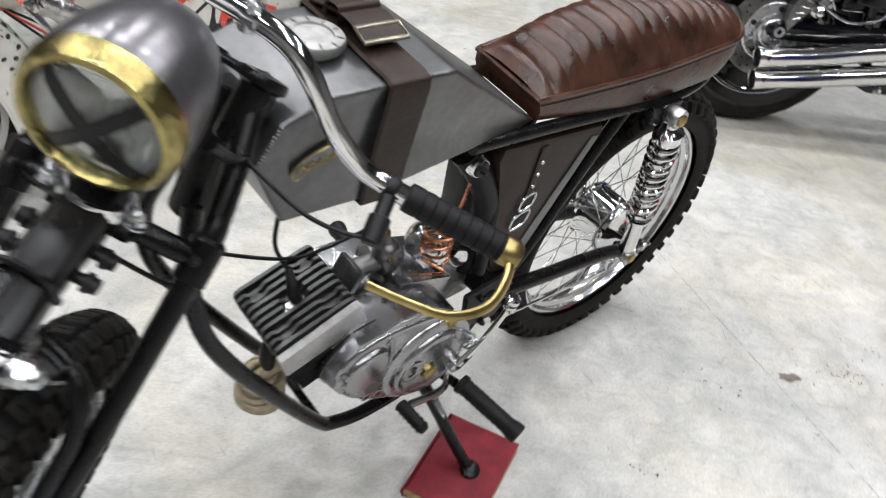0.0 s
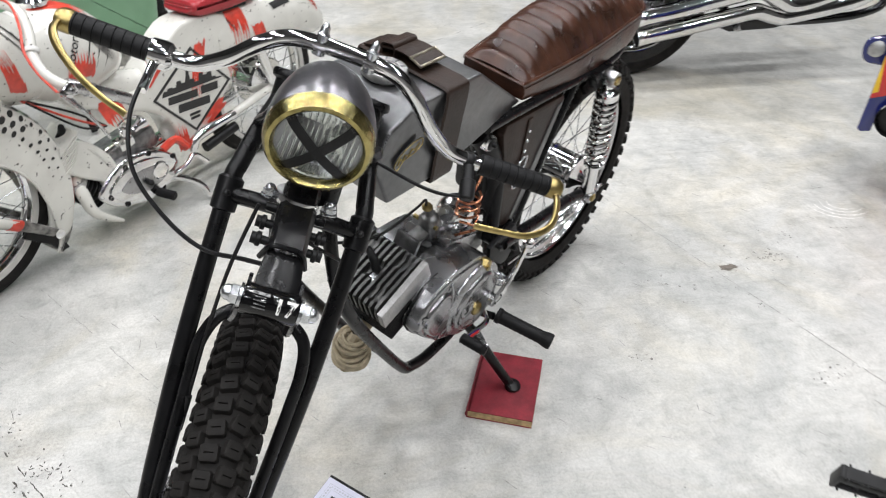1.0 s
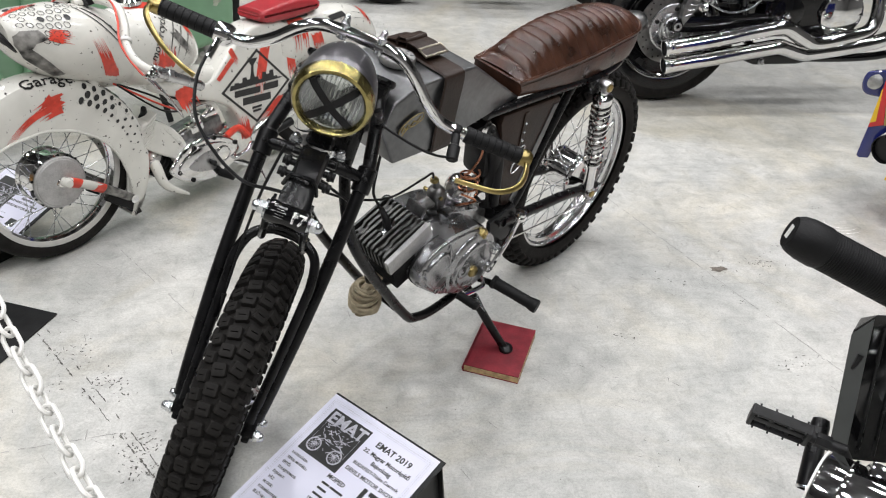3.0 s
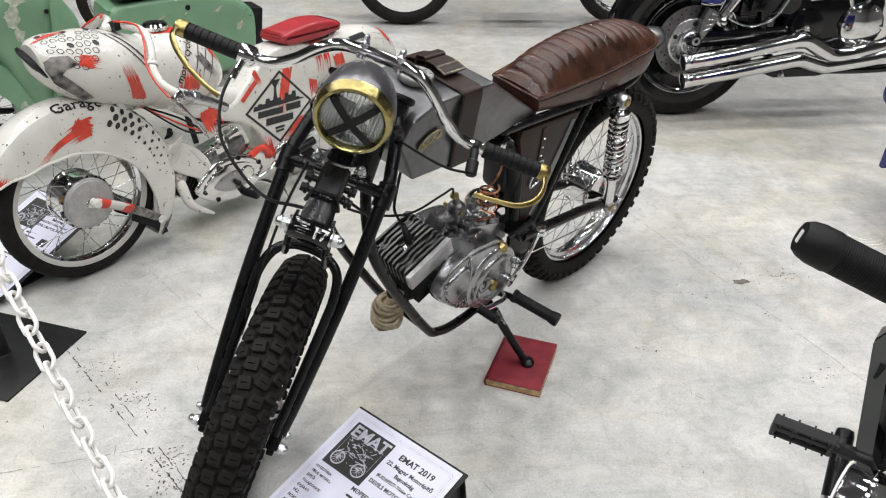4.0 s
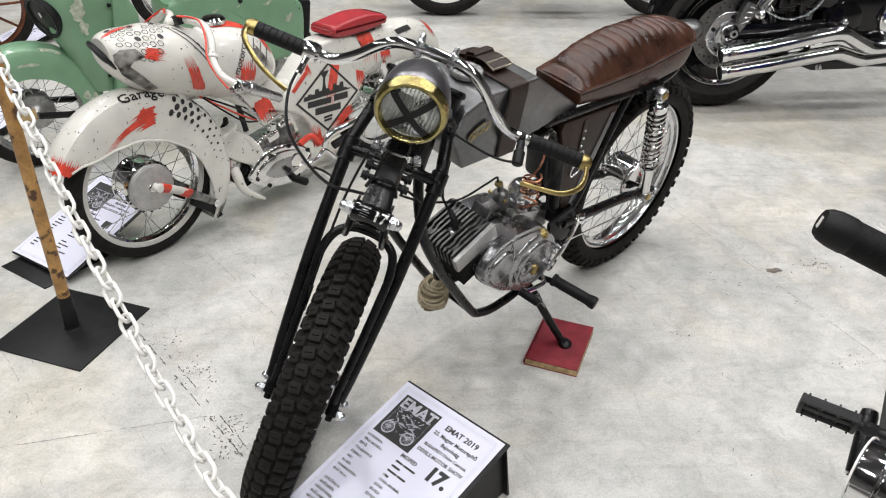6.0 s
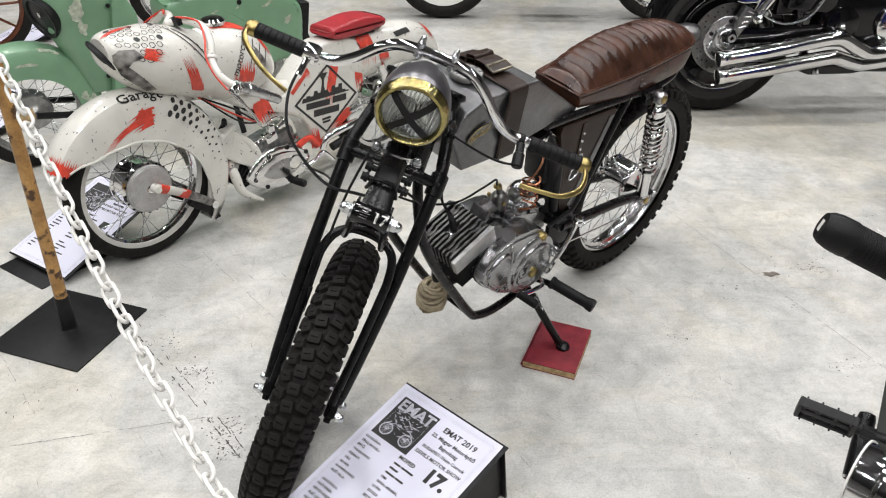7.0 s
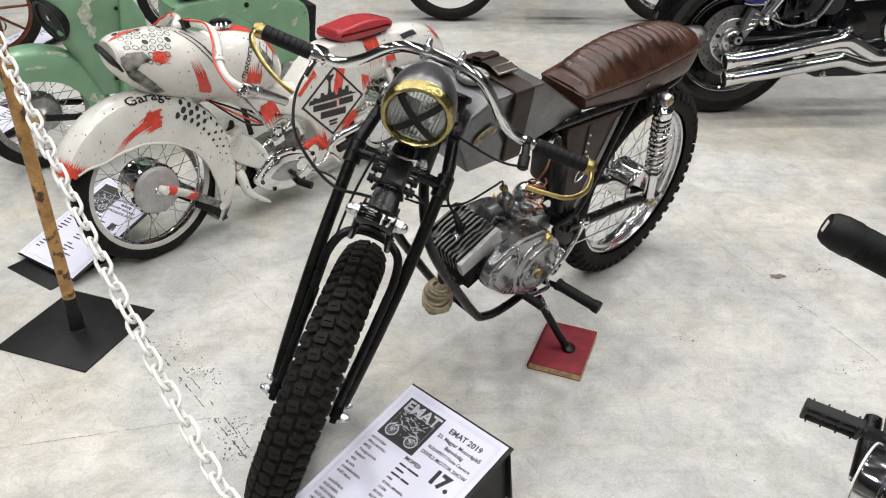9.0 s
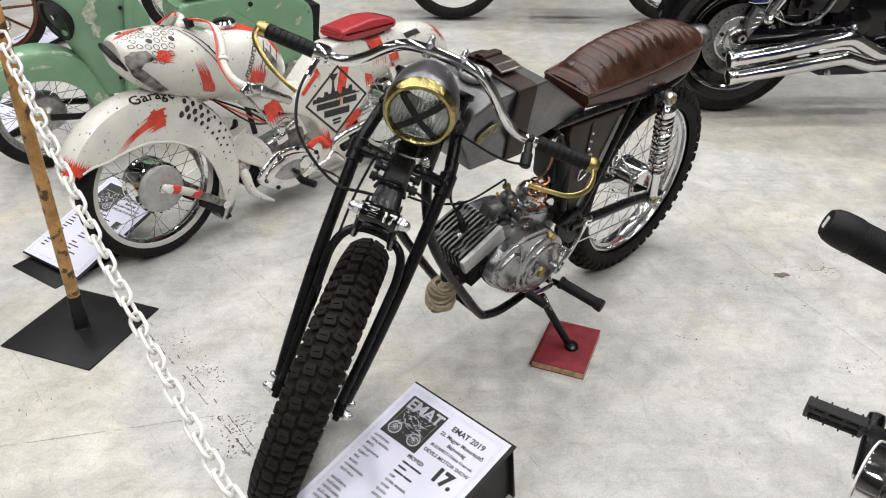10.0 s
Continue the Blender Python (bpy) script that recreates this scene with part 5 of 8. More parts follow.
def white_moped():
    ob = thing("moped", WHITE_M, "white custom moped with red brush strokes and black hexagons", "moped", "show mopeds")
    soot = material("sprayed_soot", (0.035, 0.033, 0.03), 0.4, vary=0.6, scale=30, second=(0.32, 0.31, 0.29))
    for name, at, R in (("front_wheel", pose(0, 0, 0.268), 0.268), ("rear_wheel", pose(-1.15, 0, 0.266), 0.266)):
        w = wheel(ob, name, at, R, 0.0285, 0.034, "road", 0.090, 0.052, rim_mat=CHROME, hub_mat=CHROME, rim_w=0.026)
        for s in (1, -1):
            part("rim_edge", lathe([(R - 0.060, 0.0205), (R - 0.060, 0.0262), (R - 0.052, 0.0278), (R - 0.042, 0.0285), (R - 0.037, 0.0275), (R - 0.0365, 0.022), (R - 0.060, 0.0205)], (0, 0, 0), (0, s, 0), 72, caps=False), RIMPAINT, w, "pale painted rim edge", at)
    hc = part("hub_cover", lathe([(0.083, 0.0), (0.083, 0.007), (0.0805, 0.010), (0.0805, 0.0085), (0.076, 0.0085), (0.074, 0.0105), (0.02, 0.015), (0.0, 0.015)], (0, 0.052, 0.268), (0, 1, 0), 48), PLATEALU, ob, "brushed grey hub cover")
    for k in range(18):
        a = 2 * math.pi * k / 18
        part("hub_stud", lathe([(0.0042, 0), (0.0042, 0.002), (0.0, 0.0025)], (0.0865 * math.cos(a), 0.0505, 0.268 + 0.0865 * math.sin(a)), (0, 1, 0), 8), SATIN, hc)
    inner = lambda d: float(np.interp(d, (28, 33, 44, 69, 103, 134, 164, 187, 205, 218, 226), (0.290, 0.275, 0.216, 0.178, 0.160, 0.165, 0.191, 0.218, 0.251, 0.285, 0.292)))
    at_hub = pose(0, 0, 0.268)
    fen = part("front_mudguard", valanced_fender(inner, radians(28), radians(224), 0.330, 0.062, 56), WHITEPAINT, ob, "deep white mudguard with black dots and red strokes", at_hub)
    part("mudguard_bead", tube([at_hub @ Vector(((inner(d) + 0.004) * math.cos(radians(d)), 0.063, (inner(d) + 0.004) * math.sin(radians(d)))) for d in range(30, 224, 6)], 0.0045, 8, n=2), WHITEPAINT, fen, "rolled white edge")

    def on_fender(x, y, off=0.0012):
        # x: degrees round the wheel, y: metres down from the crown over the left flank
        a = radians(x)
        ri = inner(x)
        h = (0.30 - ri) / 2
        sect = [(0.330, 0.0), (0.327, 0.031), (0.318, 0.0535), (0.30, 0.062), (0.30 - h, 0.0632), (ri, 0.062)]
        d = [0, 0.031, 0.055, 0.075, 0.075 + h, 0.075 + 2 * h]
        s = max(0, min(d[-1], y))
        r, yy = np.interp(s, d, [q[0] for q in sect]), np.interp(s, d, [q[1] for q in sect])
        return at_hub @ Vector(((r + off * (1 if s < 0.06 else 0)) * math.cos(a), yy + off * 1.5, (r + off) * math.sin(a)))

    K = 57.3 / 0.30
    txt = text_mesh("Garage", 0.052, bold=0.014)
    bmesh.ops.triangulate(txt, faces=txt.faces[:])
    for v in txt.verts:
        v.co.x, v.co.y = 96 + v.co.x * K, 0.050 - v.co.y
    part("mudguard_lettering", decal(txt, on_fender), INK, fen, "black lettering on the mudguard")
    rnd = random.Random(4)
    for row in range(10):
        for k in range(5):
            x = 117 + row * 6.4 + (k % 2) * 3.2
            y = 0.022 + k * 0.023
            rr = 0.0095 * (1 - row / 12.5) * rnd.uniform(0.85, 1.1)
            if rnd.random() < 0.08:
                continue
            bm = bmesh.new()
            bm.faces.new([bm.verts.new(on_fender(x + rr * K * math.cos(a), y + rr * 1.2 * math.sin(a))) for a in (2 * math.pi * j / 12 for j in range(12))])
            part("black_dot", bm, INK, fen)
    nose_paint = brush(27.5 / K, 0.060, 38 / K, 0.058, 0.118, 17, 16)
    for v in nose_paint.verts:
        v.co.x *= K
    part("red_stroke", decal(nose_paint, on_fender), REDSTREAK, fen, "red painted nose")
    for x0, y0, x1, y1, w, sd in ((101, 0.135, 52, 0.172, 0.020, 3), (104, 0.125, 84, 0.150, 0.060, 5), (97, 0.110, 88, 0.150, 0.035, 4), (176, 0.03, 200, 0.05, 0.018, 6)):
        # strokes are laid out in metres along the crown, then wrapped
        bm = brush(x0 / K, y0, x1 / K, y1, w, sd, 6)
        for v in bm.verts:
            v.co.x *= K
        part("red_stroke", decal(bm, on_fender), REDSTREAK, fen, "red brush stroke")
    part("soot_patch", decal(patch([(206, 0.010), (223, 0.008), (223, 0.075), (214, 0.080), (209, 0.05)]), lambda x, y: on_fender(x, y, 0.0016)), soot, fen, "black sprayed tip")
    # short leading-link arms
    for s in (1, -1):
        part("link_arm", tube([(0.005, 0.085 * s, 0.283), (-0.07, 0.090 * s, 0.243), (-0.145, 0.088 * s, 0.192), (-0.218, 0.080 * s, 0.134)], [0.019, 0.020, 0.017, 0.015], 14, flat=0.6), WHITEPAINT, ob, "white and red link arm")
        part("arm_band", tube([(-0.115, 0.0892 * s, 0.213), (-0.150, 0.088 * s, 0.188), (-0.210, 0.081 * s, 0.140)], [0.0192, 0.0178, 0.0160], 14, flat=0.64), soot, ob, "dark band on the link arm")
        part("red_band", tube([(-0.016, 0.0862 * s, 0.272), (-0.044, 0.0882 * s, 0.257)], 0.0206, 14, straight=True, flat=0.62), REDSTREAK, ob, "red paint on the link arm")
        part("red_band", tube([(-0.088, 0.0898 * s, 0.231), (-0.116, 0.0890 * s, 0.2125)], 0.0197, 14, straight=True, flat=0.66), REDSTREAK, ob)
        part("axle_cap", lathe([(0.016, 0), (0.016, 0.016), (0.012, 0.026), (0.0, 0.028)], (0.0, 0.090 * s, 0.281), (0, s, 0), 18), WHITEPAINT, ob)
        part("link_pivot", lathe([(0.014, 0), (0.014, 0.008), (0.006, 0.009), (0.0, 0.009)], (-0.216, 0.086 * s, 0.135), (0, s, 0), 18), CHROME, ob, "bright pivot bolt")
        part("fork_blade", tube([(-0.225, 0.040 * s, 0.10), (-0.250, 0.042 * s, 0.25), (-0.225, 0.042 * s, 0.42), (-0.17, 0.04 * s, 0.56)], 0.018, 12, flat=0.7), WHITEPAINT, ob, "white pressed fork blade")
        part("fork_tip", prism([(-0.150, 0.170), (-0.235, 0.110), (-0.252, 0.060), (-0.225, 0.058), (-0.200, 0.095), (-0.130, 0.150)], 0.045 * s, 0.062 * s, 0.004), SATIN, ob, "dark fork end plate")
    # headlamp pod, tank and spine
    pod_rows = [(0.045, 0.728, 0.045, 0.055), (0.030, 0.722, 0.062, 0.072), (-0.005, 0.706, 0.085, 0.090), (-0.06, 0.682, 0.106, 0.105), (-0.12, 0.668, 0.118, 0.112), (-0.19, 0.648, 0.120, 0.114), (-0.25, 0.626, 0.122, 0.112), (-0.30, 0.612, 0.115, 0.105)]
    skin1 = smooth_rows(pod_rows)
    nose = part("headlamp_pod", loft(pod_rows), WHITEPAINT, ob, "white rounded headlamp pod with black hexagons")
    part("lamp_ring", lathe([(0.056, -0.010), (0.072, -0.006), (0.073, 0.002), (0.066, 0.008), (0.056, 0.008)], (0.022, -0.012, 0.704), (1, -0.30, -0.85), 36), SATIN, nose, "dark lamp ring")
    part("lamp_glass", lathe([(0.058, 0.0), (0.045, 0.006), (0.02, 0.010), (0.0, 0.011)], (0.026, -0.012, 0.702), (1, -0.30, -0.85), 28), SATIN, nose, "dark headlamp front")
    f1 = lambda x, y: loft_point(skin1, -0.130 + 0.165 * x, y, 0.0014)
    for i in range(8):
        for j in range(7):
            x, y = 0.86 - i * 0.150 - 0.075 * (j % 2), 1.50 - j * 0.215
            if rnd.random() < 0.08 or i + j * 0.9 > 8.6 or (i < 2 and j > 4):
                continue
            bm = bmesh.new()
            disc(0, 0, 1, bm, 6) if (i * 3 + j) % 9 == 0 else ring_outline(0, 0, 1, 6, 0.22, bm, 0.3)
            for v in bm.verts:
                v.co.x, v.co.y = x + v.co.x * 0.064, y + v.co.y * 0.094
            part("hexagon", decal(bm, f1), INK, nose)
    for x0, y0, x1, y1, w, sd in ((-0.52, -0.62, -0.34, 0.30, 0.24, 3), (-0.55, -0.66, -0.47, -0.20, 0.26, 7), (0.46, 0.40, 0.10, 0.28, 0.34, 8), (0.98, 1.25, 0.3, 1.6, 0.14, 9)):
        part("red_stroke", decal(brush(x0, y0, x1, y1, w, sd, 7), f1), REDSTREAK, nose, "red brush stroke")
    for k in (0, 1):
        line = bmesh.new()
        pts = [(-0.22 - 0.14 * k, 1.25), (-0.45 - 0.16 * k, 0.85), (-0.72 - 0.12 * k, 0.35), (-0.95 - 0.04 * k, -0.15)]
        curve = catmull([(p[0], p[1], 0) for p in pts], 6)
        half = 0.016 + 0.008 * k
        vs = [(line.verts.new((p.x - half, p.y, 0)), line.verts.new((p.x + half, p.y, 0))) for p in curve]
        for p, q in zip(vs, vs[1:]):
            line.faces.new((p[0], p[1], q[1], q[0]))
        part("black_line", decal(line, f1), INK, nose)
    part("soot_patch", decal(patch([(1.02, 0.15), (0.90, 0.42), (0.62, 0.50), (0.50, 0.28), (0.72, 0.05), (0.80, -0.20), (0.55, -0.45), (0.30, -0.75), (0.45, -1.0), (0.9, -0.8), (1.02, -0.3)]), f1), soot, nose, "dark sprayed shading")
    tank_rows = [(-0.280, 0.612, 0.112, 0.100), (-0.34, 0.603, 0.132, 0.112), (-0.41, 0.598, 0.134, 0.114), (-0.47, 0.590, 0.120, 0.106), (-0.53, 0.574, 0.092, 0.086), (-0.568, 0.556, 0.055, 0.056), (-0.586, 0.550, 0.015, 0.02)]
    skin2 = smooth_rows(tank_rows)
    tank = part("tank", loft(tank_rows), WHITEPAINT, ob, "white rounded tank with black lettering and red strokes")
    f2 = lambda x, y: loft_point(skin2, -0.430 + 0.13 * x, y, 0.0014)
    txt = text_mesh("motorcycles", 0.034, bold=0.010)
    bmesh.ops.triangulate(txt, faces=txt.faces[:])
    bmesh.ops.subdivide_edges(txt, edges=txt.edges[:], cuts=1)
    ca, sa = math.cos(radians(58)), math.sin(radians(58))
    for v in txt.verts:
        u, w = v.co.x * ca - v.co.y * sa, v.co.x * sa + v.co.y * ca
        v.co.x, v.co.y = 0.22 - u / 0.13, 0.42 + w / 0.125
    part("tank_lettering", decal(txt, f2), INK, tank, "black lettering on the tank")
    for x0, y0, x1, y1, w, sd in ((0.62, 1.45, -0.6, 1.20, 0.42, 13), (0.20, -0.40, 0.12, 0.15, 0.50, 14), (-0.62, 0.95, -0.85, 0.35, 0.20, 15), (0.45, -0.55, 0.42, -0.10, 0.30, 16)):
        part("red_stroke", decal(brush(x0, y0, x1, y1, w, sd, 7), f2), REDSTREAK, tank, "red brush stroke")
    for k in range(3):
        part("black_line", decal(brush(-0.30 - 0.20 * k, 0.75 - 0.1 * k, 0.20 - 0.28 * k, -0.3, 0.028, 30 + k, 2), f2), INK, tank)
    part("soot_patch", decal(brush(-0.18, 0.45, -0.70, -0.25, 0.24, 37, 5), f2), soot, tank, "dark brushed patch")
    part("tank_cap", lathe([(0.028, -0.02), (0.030, 0.004), (0.041, 0.006), (0.042, 0.018), (0.034, 0.026), (0.0, 0.030)], (-0.372, 0.0, 0.728), (0, 0, 1), 28), CHROME, tank, "chrome filler cap")
    body = [(-0.34, 0.52), (-0.42, 0.480), (-0.50, 0.445), (-0.581, 0.426), (-0.62, 0.440), (-0.655, 0.473), (-0.716, 0.523), (-0.779, 0.568), (-0.84, 0.580), (-0.95, 0.572), (-1.00, 0.53), (-1.005, 0.45), (-0.99, 0.37), (-0.955, 0.310),
            (-0.88, 0.25), (-0.801, 0.190), (-0.768, 0.162), (-0.735, 0.182), (-0.715, 0.24), (-0.69, 0.295), (-0.639, 0.338), (-0.56, 0.372), (-0.47, 0.408), (-0.37, 0.455)]
    shell = part("body_panel", prism(smooth_round(body, 2), -0.056, 0.056, 0.014, seg=3), WHITEPAINT, ob, "white body panel with a black diamond emblem")
    y0 = 0.0574
    mid_e, e1, e2 = Vector((-0.804, 0, 0.359)), Vector((-0.1565, 0, -0.0155)), Vector((-0.014, 0, 0.1335))
    on_e = lambda u, v: mid_e + e1 * u + e2 * v
    edge = bmesh.new()
    for k in range(4):
        a, b = (on_e(*p) for p in (((0, 1), (1, 0)), ((1, 0), (0, -1)), ((0, -1), (-1, 0)), ((-1, 0), (0, 1)))[k])
        d = (b - a).normalized()
        nrm = Vector((d.z, 0, -d.x)) * 0.0042
        box_pts = [a - d * 0.004 + nrm, b + d * 0.004 + nrm, b + d * 0.004 - nrm, a - d * 0.004 - nrm]
        rings(edge, [[Vector((p.x, y, p.z)) for p in box_pts] for y in (y0 - 0.002, y0 + 0.0002 * (k + 1))])
    part("diamond_emblem", edge, INK, shell, "black diamond outline")
    tops = []
    for k, h in enumerate((0.10, 0.16, 0.13, 0.28, 0.20, 0.42, 0.24, 0.14, 0.34, 0.26, 0.36, 0.15, 0.10)):
        u = -0.72 + k * 0.117
        if k == 5:
            tops += [(u - 0.035, h), (u - 0.03, 0.60), (u - 0.15, 0.80), (u + 0.15, 0.80), (u + 0.03, 0.60), (u + 0.035, h)]
        else:
            tops += [(u - 0.05, 0.06 + h * 0.9), (u + 0.05, 0.06 + h * 0.9)]
    sky = [(-0.80, 0.02)] + tops + [(0.80, 0.12)]
    part("skyline", prism([(on_e(u, v).x, on_e(u, v).z) for u, v in sky], y0 - 0.001, y0 + 0.001), INK, shell, "black skyline silhouette")
    for u0, u1, v0, v1 in ((-0.66, 0.10, -0.20, -0.02), (0.20, 0.66, -0.16, 0.03), (-0.42, 0.42, -0.46, -0.26), (-0.14, 0.14, -0.62, -0.56), (-0.12, 0.12, -0.72, -0.66)):
        part("emblem_bar", prism([(on_e(u, v).x, on_e(u, v).z) for u, v in ((u0, v0), (u1, v0 + 0.02), (u1, v1 + 0.02), (u0, v1))], y0 - 0.001, y0 + 0.0012), INK, shell, "black bar of emblem print")
    flat_side = lambda x, y: Vector((x, y0 - 0.0002, y))
    for x0, z0, x1, z1, w, sd in ((-0.86, 0.50, -0.80, 0.30, 0.045, 41), (-0.98, 0.46, -0.985, 0.34, 0.04, 42), (-0.92, 0.28, -0.80, 0.22, 0.04, 43), (-0.735, 0.18, -0.72, 0.27, 0.05, 44), (-0.70, 0.52, -0.73, 0.46, 0.02, 45)):
        part("red_stroke", decal(brush(x0, z0, x1, z1, w, sd, 6), flat_side), REDSTREAK, shell, "red brush stroke")
    part("side_lettering", prism([(-0.628, 0.432), (-0.700, 0.492), (-0.712, 0.478), (-0.640, 0.420)], y0 - 0.001, y0 + 0.0008), REDSTREAK, shell, "red and black bar of lettering")
    # seat and tail
    st = prism(smooth_round([(-0.842, 0.604), (-0.854, 0.622), (-0.917, 0.631), (-1.013, 0.639), (-1.110, 0.627), (-1.141, 0.604), (-1.130, 0.585), (-1.048, 0.574), (-0.930, 0.574), (-0.868, 0.582)], 3), -0.064, 0.068, 0.020, seg=4)
    part("seat", st, REDVINYL, ob, "slim red vinyl saddle")
    part("seat_rail", prism([(-0.87, 0.586), (-1.09, 0.580), (-1.09, 0.562), (-0.88, 0.566)], -0.05, 0.05, 0.004), SATIN, ob)
    for s in (1, -1):
        part("seat_spring", spring_coil((-0.90, 0.04 * s, 0.55), (-0.90, 0.04 * s, 0.585), 0.012, 0.003, 3), CHROME, ob)
    tail_rows = [(-0.94, 0.470, 0.105, 0.058), (-1.04, 0.475, 0.105, 0.074), (-1.16, 0.480, 0.098, 0.082), (-1.28, 0.475, 0.092, 0.082), (-1.38, 0.455, 0.085, 0.076), (-1.45, 0.425, 0.068, 0.060), (-1.49, 0.400, 0.042, 0.040), (-1.505, 0.395, 0.012, 0.014)]
    skin3 = smooth_rows(tail_rows)
    tail = part("tail_hump", loft(tail_rows), WHITEPAINT, ob, "white rounded tail with red stripe")
    f3 = lambda x, y: loft_point(skin3, x, y, 0.002)
    for x0, a0, x1, a1, w, sd in ((-1.02, 1.3, -1.03, -0.3, 0.07, 51), (-1.40, 1.5, -1.42, 0.3, 0.04, 52), (-1.10, 0.2, -1.12, -0.5, 0.05, 54)):
        part("red_stroke", decal(brush(x0, a0, x1, a1, w, sd, 6), f3), REDSTREAK, tail, "red stripe")
    part("black_script_block", decal(patch([(-1.18, 0.72), (-1.27, 0.85), (-1.28, 0.60), (-1.19, 0.48)]), f3), INK, tail, "block of black lettering")
    for k in range(2):
        part("black_line", decal(brush(-1.32, 0.8 - 0.3 * k, -1.42, 0.75 - 0.25 * k, 0.012, 53 + k, 2), f3), INK, tail)
    part("black_line", decal(brush(-0.975, 0.9, -1.02, 0.05, 0.008, 57, 2), f3), INK, tail)
    # handlebar, white with chrome grips
    for s in (1, -1):
        part("handlebar", tube([(-0.200, 0.0, 0.768), (-0.238, 0.04 * s, 0.780), (-0.257, 0.12 * s, 0.768), (-0.241, 0.17 * s, 0.727), (-0.212, 0.21 * s, 0.687), (-0.205, 0.25 * s, 0.652), (-0.220, 0.28 * s, 0.628), (-0.250, 0.29 * s, 0.612)], 0.013, 12), WHITEPAINT, ob, "white painted handlebar")
        part("grip", lathe([(0.0150, 0), (0.0165, 0.003), (0.0165, 0.052), (0.019, 0.055), (0.019, 0.080), (0.0160, 0.083), (0.0160, 0.185), (0.0125, 0.190)], (-0.230, 0.286 * s, 0.624), (-0.85, 0.04 * s, -0.49), 20), ALU, ob, "bright metal grip")
        part("lever_perch", merge(box((0.040, 0.018, 0.030), (-0.222, 0.300 * s, 0.612), (0, 30, 0), bevel=0.005), lathe([(0.008, 0), (0.008, 0.012), (0.0, 0.013)], (-0.228, 0.306 * s, 0.612), (0, s, 0), 12)), CHROME, ob, "chrome lever perch")
        part("brake_lever", tube([(-0.205, 0.30 * s, 0.612), (-0.235, 0.305 * s, 0.570), (-0.268, 0.308 * s, 0.520), (-0.300, 0.31 * s, 0.460)], [0.012, 0.010, 0.007, 0.005], 10, flat=0.6), CHROME, ob, "chrome brake lever")
        part("bar_cable", tube([(-0.215, 0.035 * s, 0.794), (-0.250, 0.10 * s, 0.786), (-0.226, 0.165 * s, 0.745), (-0.196, 0.205 * s, 0.700), (-0.192, 0.245 * s, 0.655), (-0.20, 0.29 * s, 0.615)], 0.0034, 6), REDSTREAK, ob, "thin red cable")
        part("cable_clip", lathe([(0.017, -0.006), (0.0185, -0.004), (0.0185, 0.004), (0.017, 0.006)], (-0.217, 0.203 * s, 0.694), (0.5, 0.55 * s, -0.66), 16), PLASTICWHITE, ob, "white cable clip")
    part("bar_clamp", box((0.032, 0.055, 0.030), (-0.225, 0.02, 0.776), (12, 10, 0), bevel=0.010), SATIN, ob)
    # engine, chrome
    oval = smooth_round([(-0.378, 0.165), (-0.42, 0.210), (-0.475, 0.240), (-0.555, 0.243), (-0.640, 0.215), (-0.690, 0.155), (-0.655, 0.105), (-0.565, 0.075), (-0.480, 0.088), (-0.420, 0.115)], 3)
    eng = part("engine", prism(oval, -0.07, 0.072, 0.016, seg=4), CHROME, ob, "chromed moped engine")
    mid = (-0.548, 0.155)
    inner_oval = [(mid[0] + (x - mid[0]) * 0.80, mid[1] + (z - mid[1]) * 0.74) for x, z in oval]
    lid = part("cover_plate", prism(inner_oval, 0.070, 0.080, 0.004), CHROME, eng, "chrome engine cover")
    in2 = [(mid[0] + (x - mid[0]) * 0.58, mid[1] + (z - mid[1]) * 0.44) for x, z in oval]
    part("cover_panel", prism(in2, 0.079, 0.0825, 0.001), COVERALU, lid, "brushed plate on the engine cover")
    part("clutch_cap", lathe([(0.030, 0), (0.030, 0.003), (0.026, 0.005), (0.024, 0.003), (0.0, 0.004)], (-0.600, 0.081, 0.165), (0, 1, 0), 28), CHROME, lid)
    part("kick_spindle", lathe([(0.010, 0), (0.010, 0.02), (0.006, 0.024)], (-0.545, 0.08, 0.150), (0, 1, 0), 12), SATIN, lid)
    for k in range(4):
        part("case_rib", tube([(-0.44 - 0.05 * k, 0.050, 0.226 + 0.010 * (k > 0)), (-0.455 - 0.05 * k, 0.068, 0.205 + 0.010 * (k > 0))], 0.006, 8), CHROME, eng)
    part("crankcase_top", box((0.17, 0.10, 0.07), (-0.555, -0.005, 0.250), (0, 10, 0), bevel=0.012), DARKCAST, eng)
    for k, (x, z, r) in enumerate(((-0.51, 0.295, 0.010), (-0.63, 0.268, 0.013), (-0.655, 0.245, 0.010))):
        part("top_plug", lathe([(r, 0), (r, 0.010), (r * 0.6, 0.016), (0.0, 0.016)], (x, 0.03, z - 0.01), (-0.2, 0.2, 1), 6), CHROME, eng)
    shroud = [(-0.300, 0.345), (-0.330, 0.362), (-0.375, 0.352), (-0.430, 0.306), (-0.472, 0.232), (-0.436, 0.186), (-0.405, 0.205), (-0.306, 0.275)]
    cyl_ob = part("cylinder", prism(smooth_round(shroud, 2), -0.055, 0.060, 0.010, seg=3), WHITEPAINT, eng, "white painted cylinder shroud")
    for k in range(7):
        part("cylinder_fin", box((0.075, 0.120, 0.0045), (-0.338 + 0.004 * k, 0.002, 0.362 - 0.0125 * k), (0, 36, 0), bevel=0.0018), WHITEPAINT, cyl_ob)
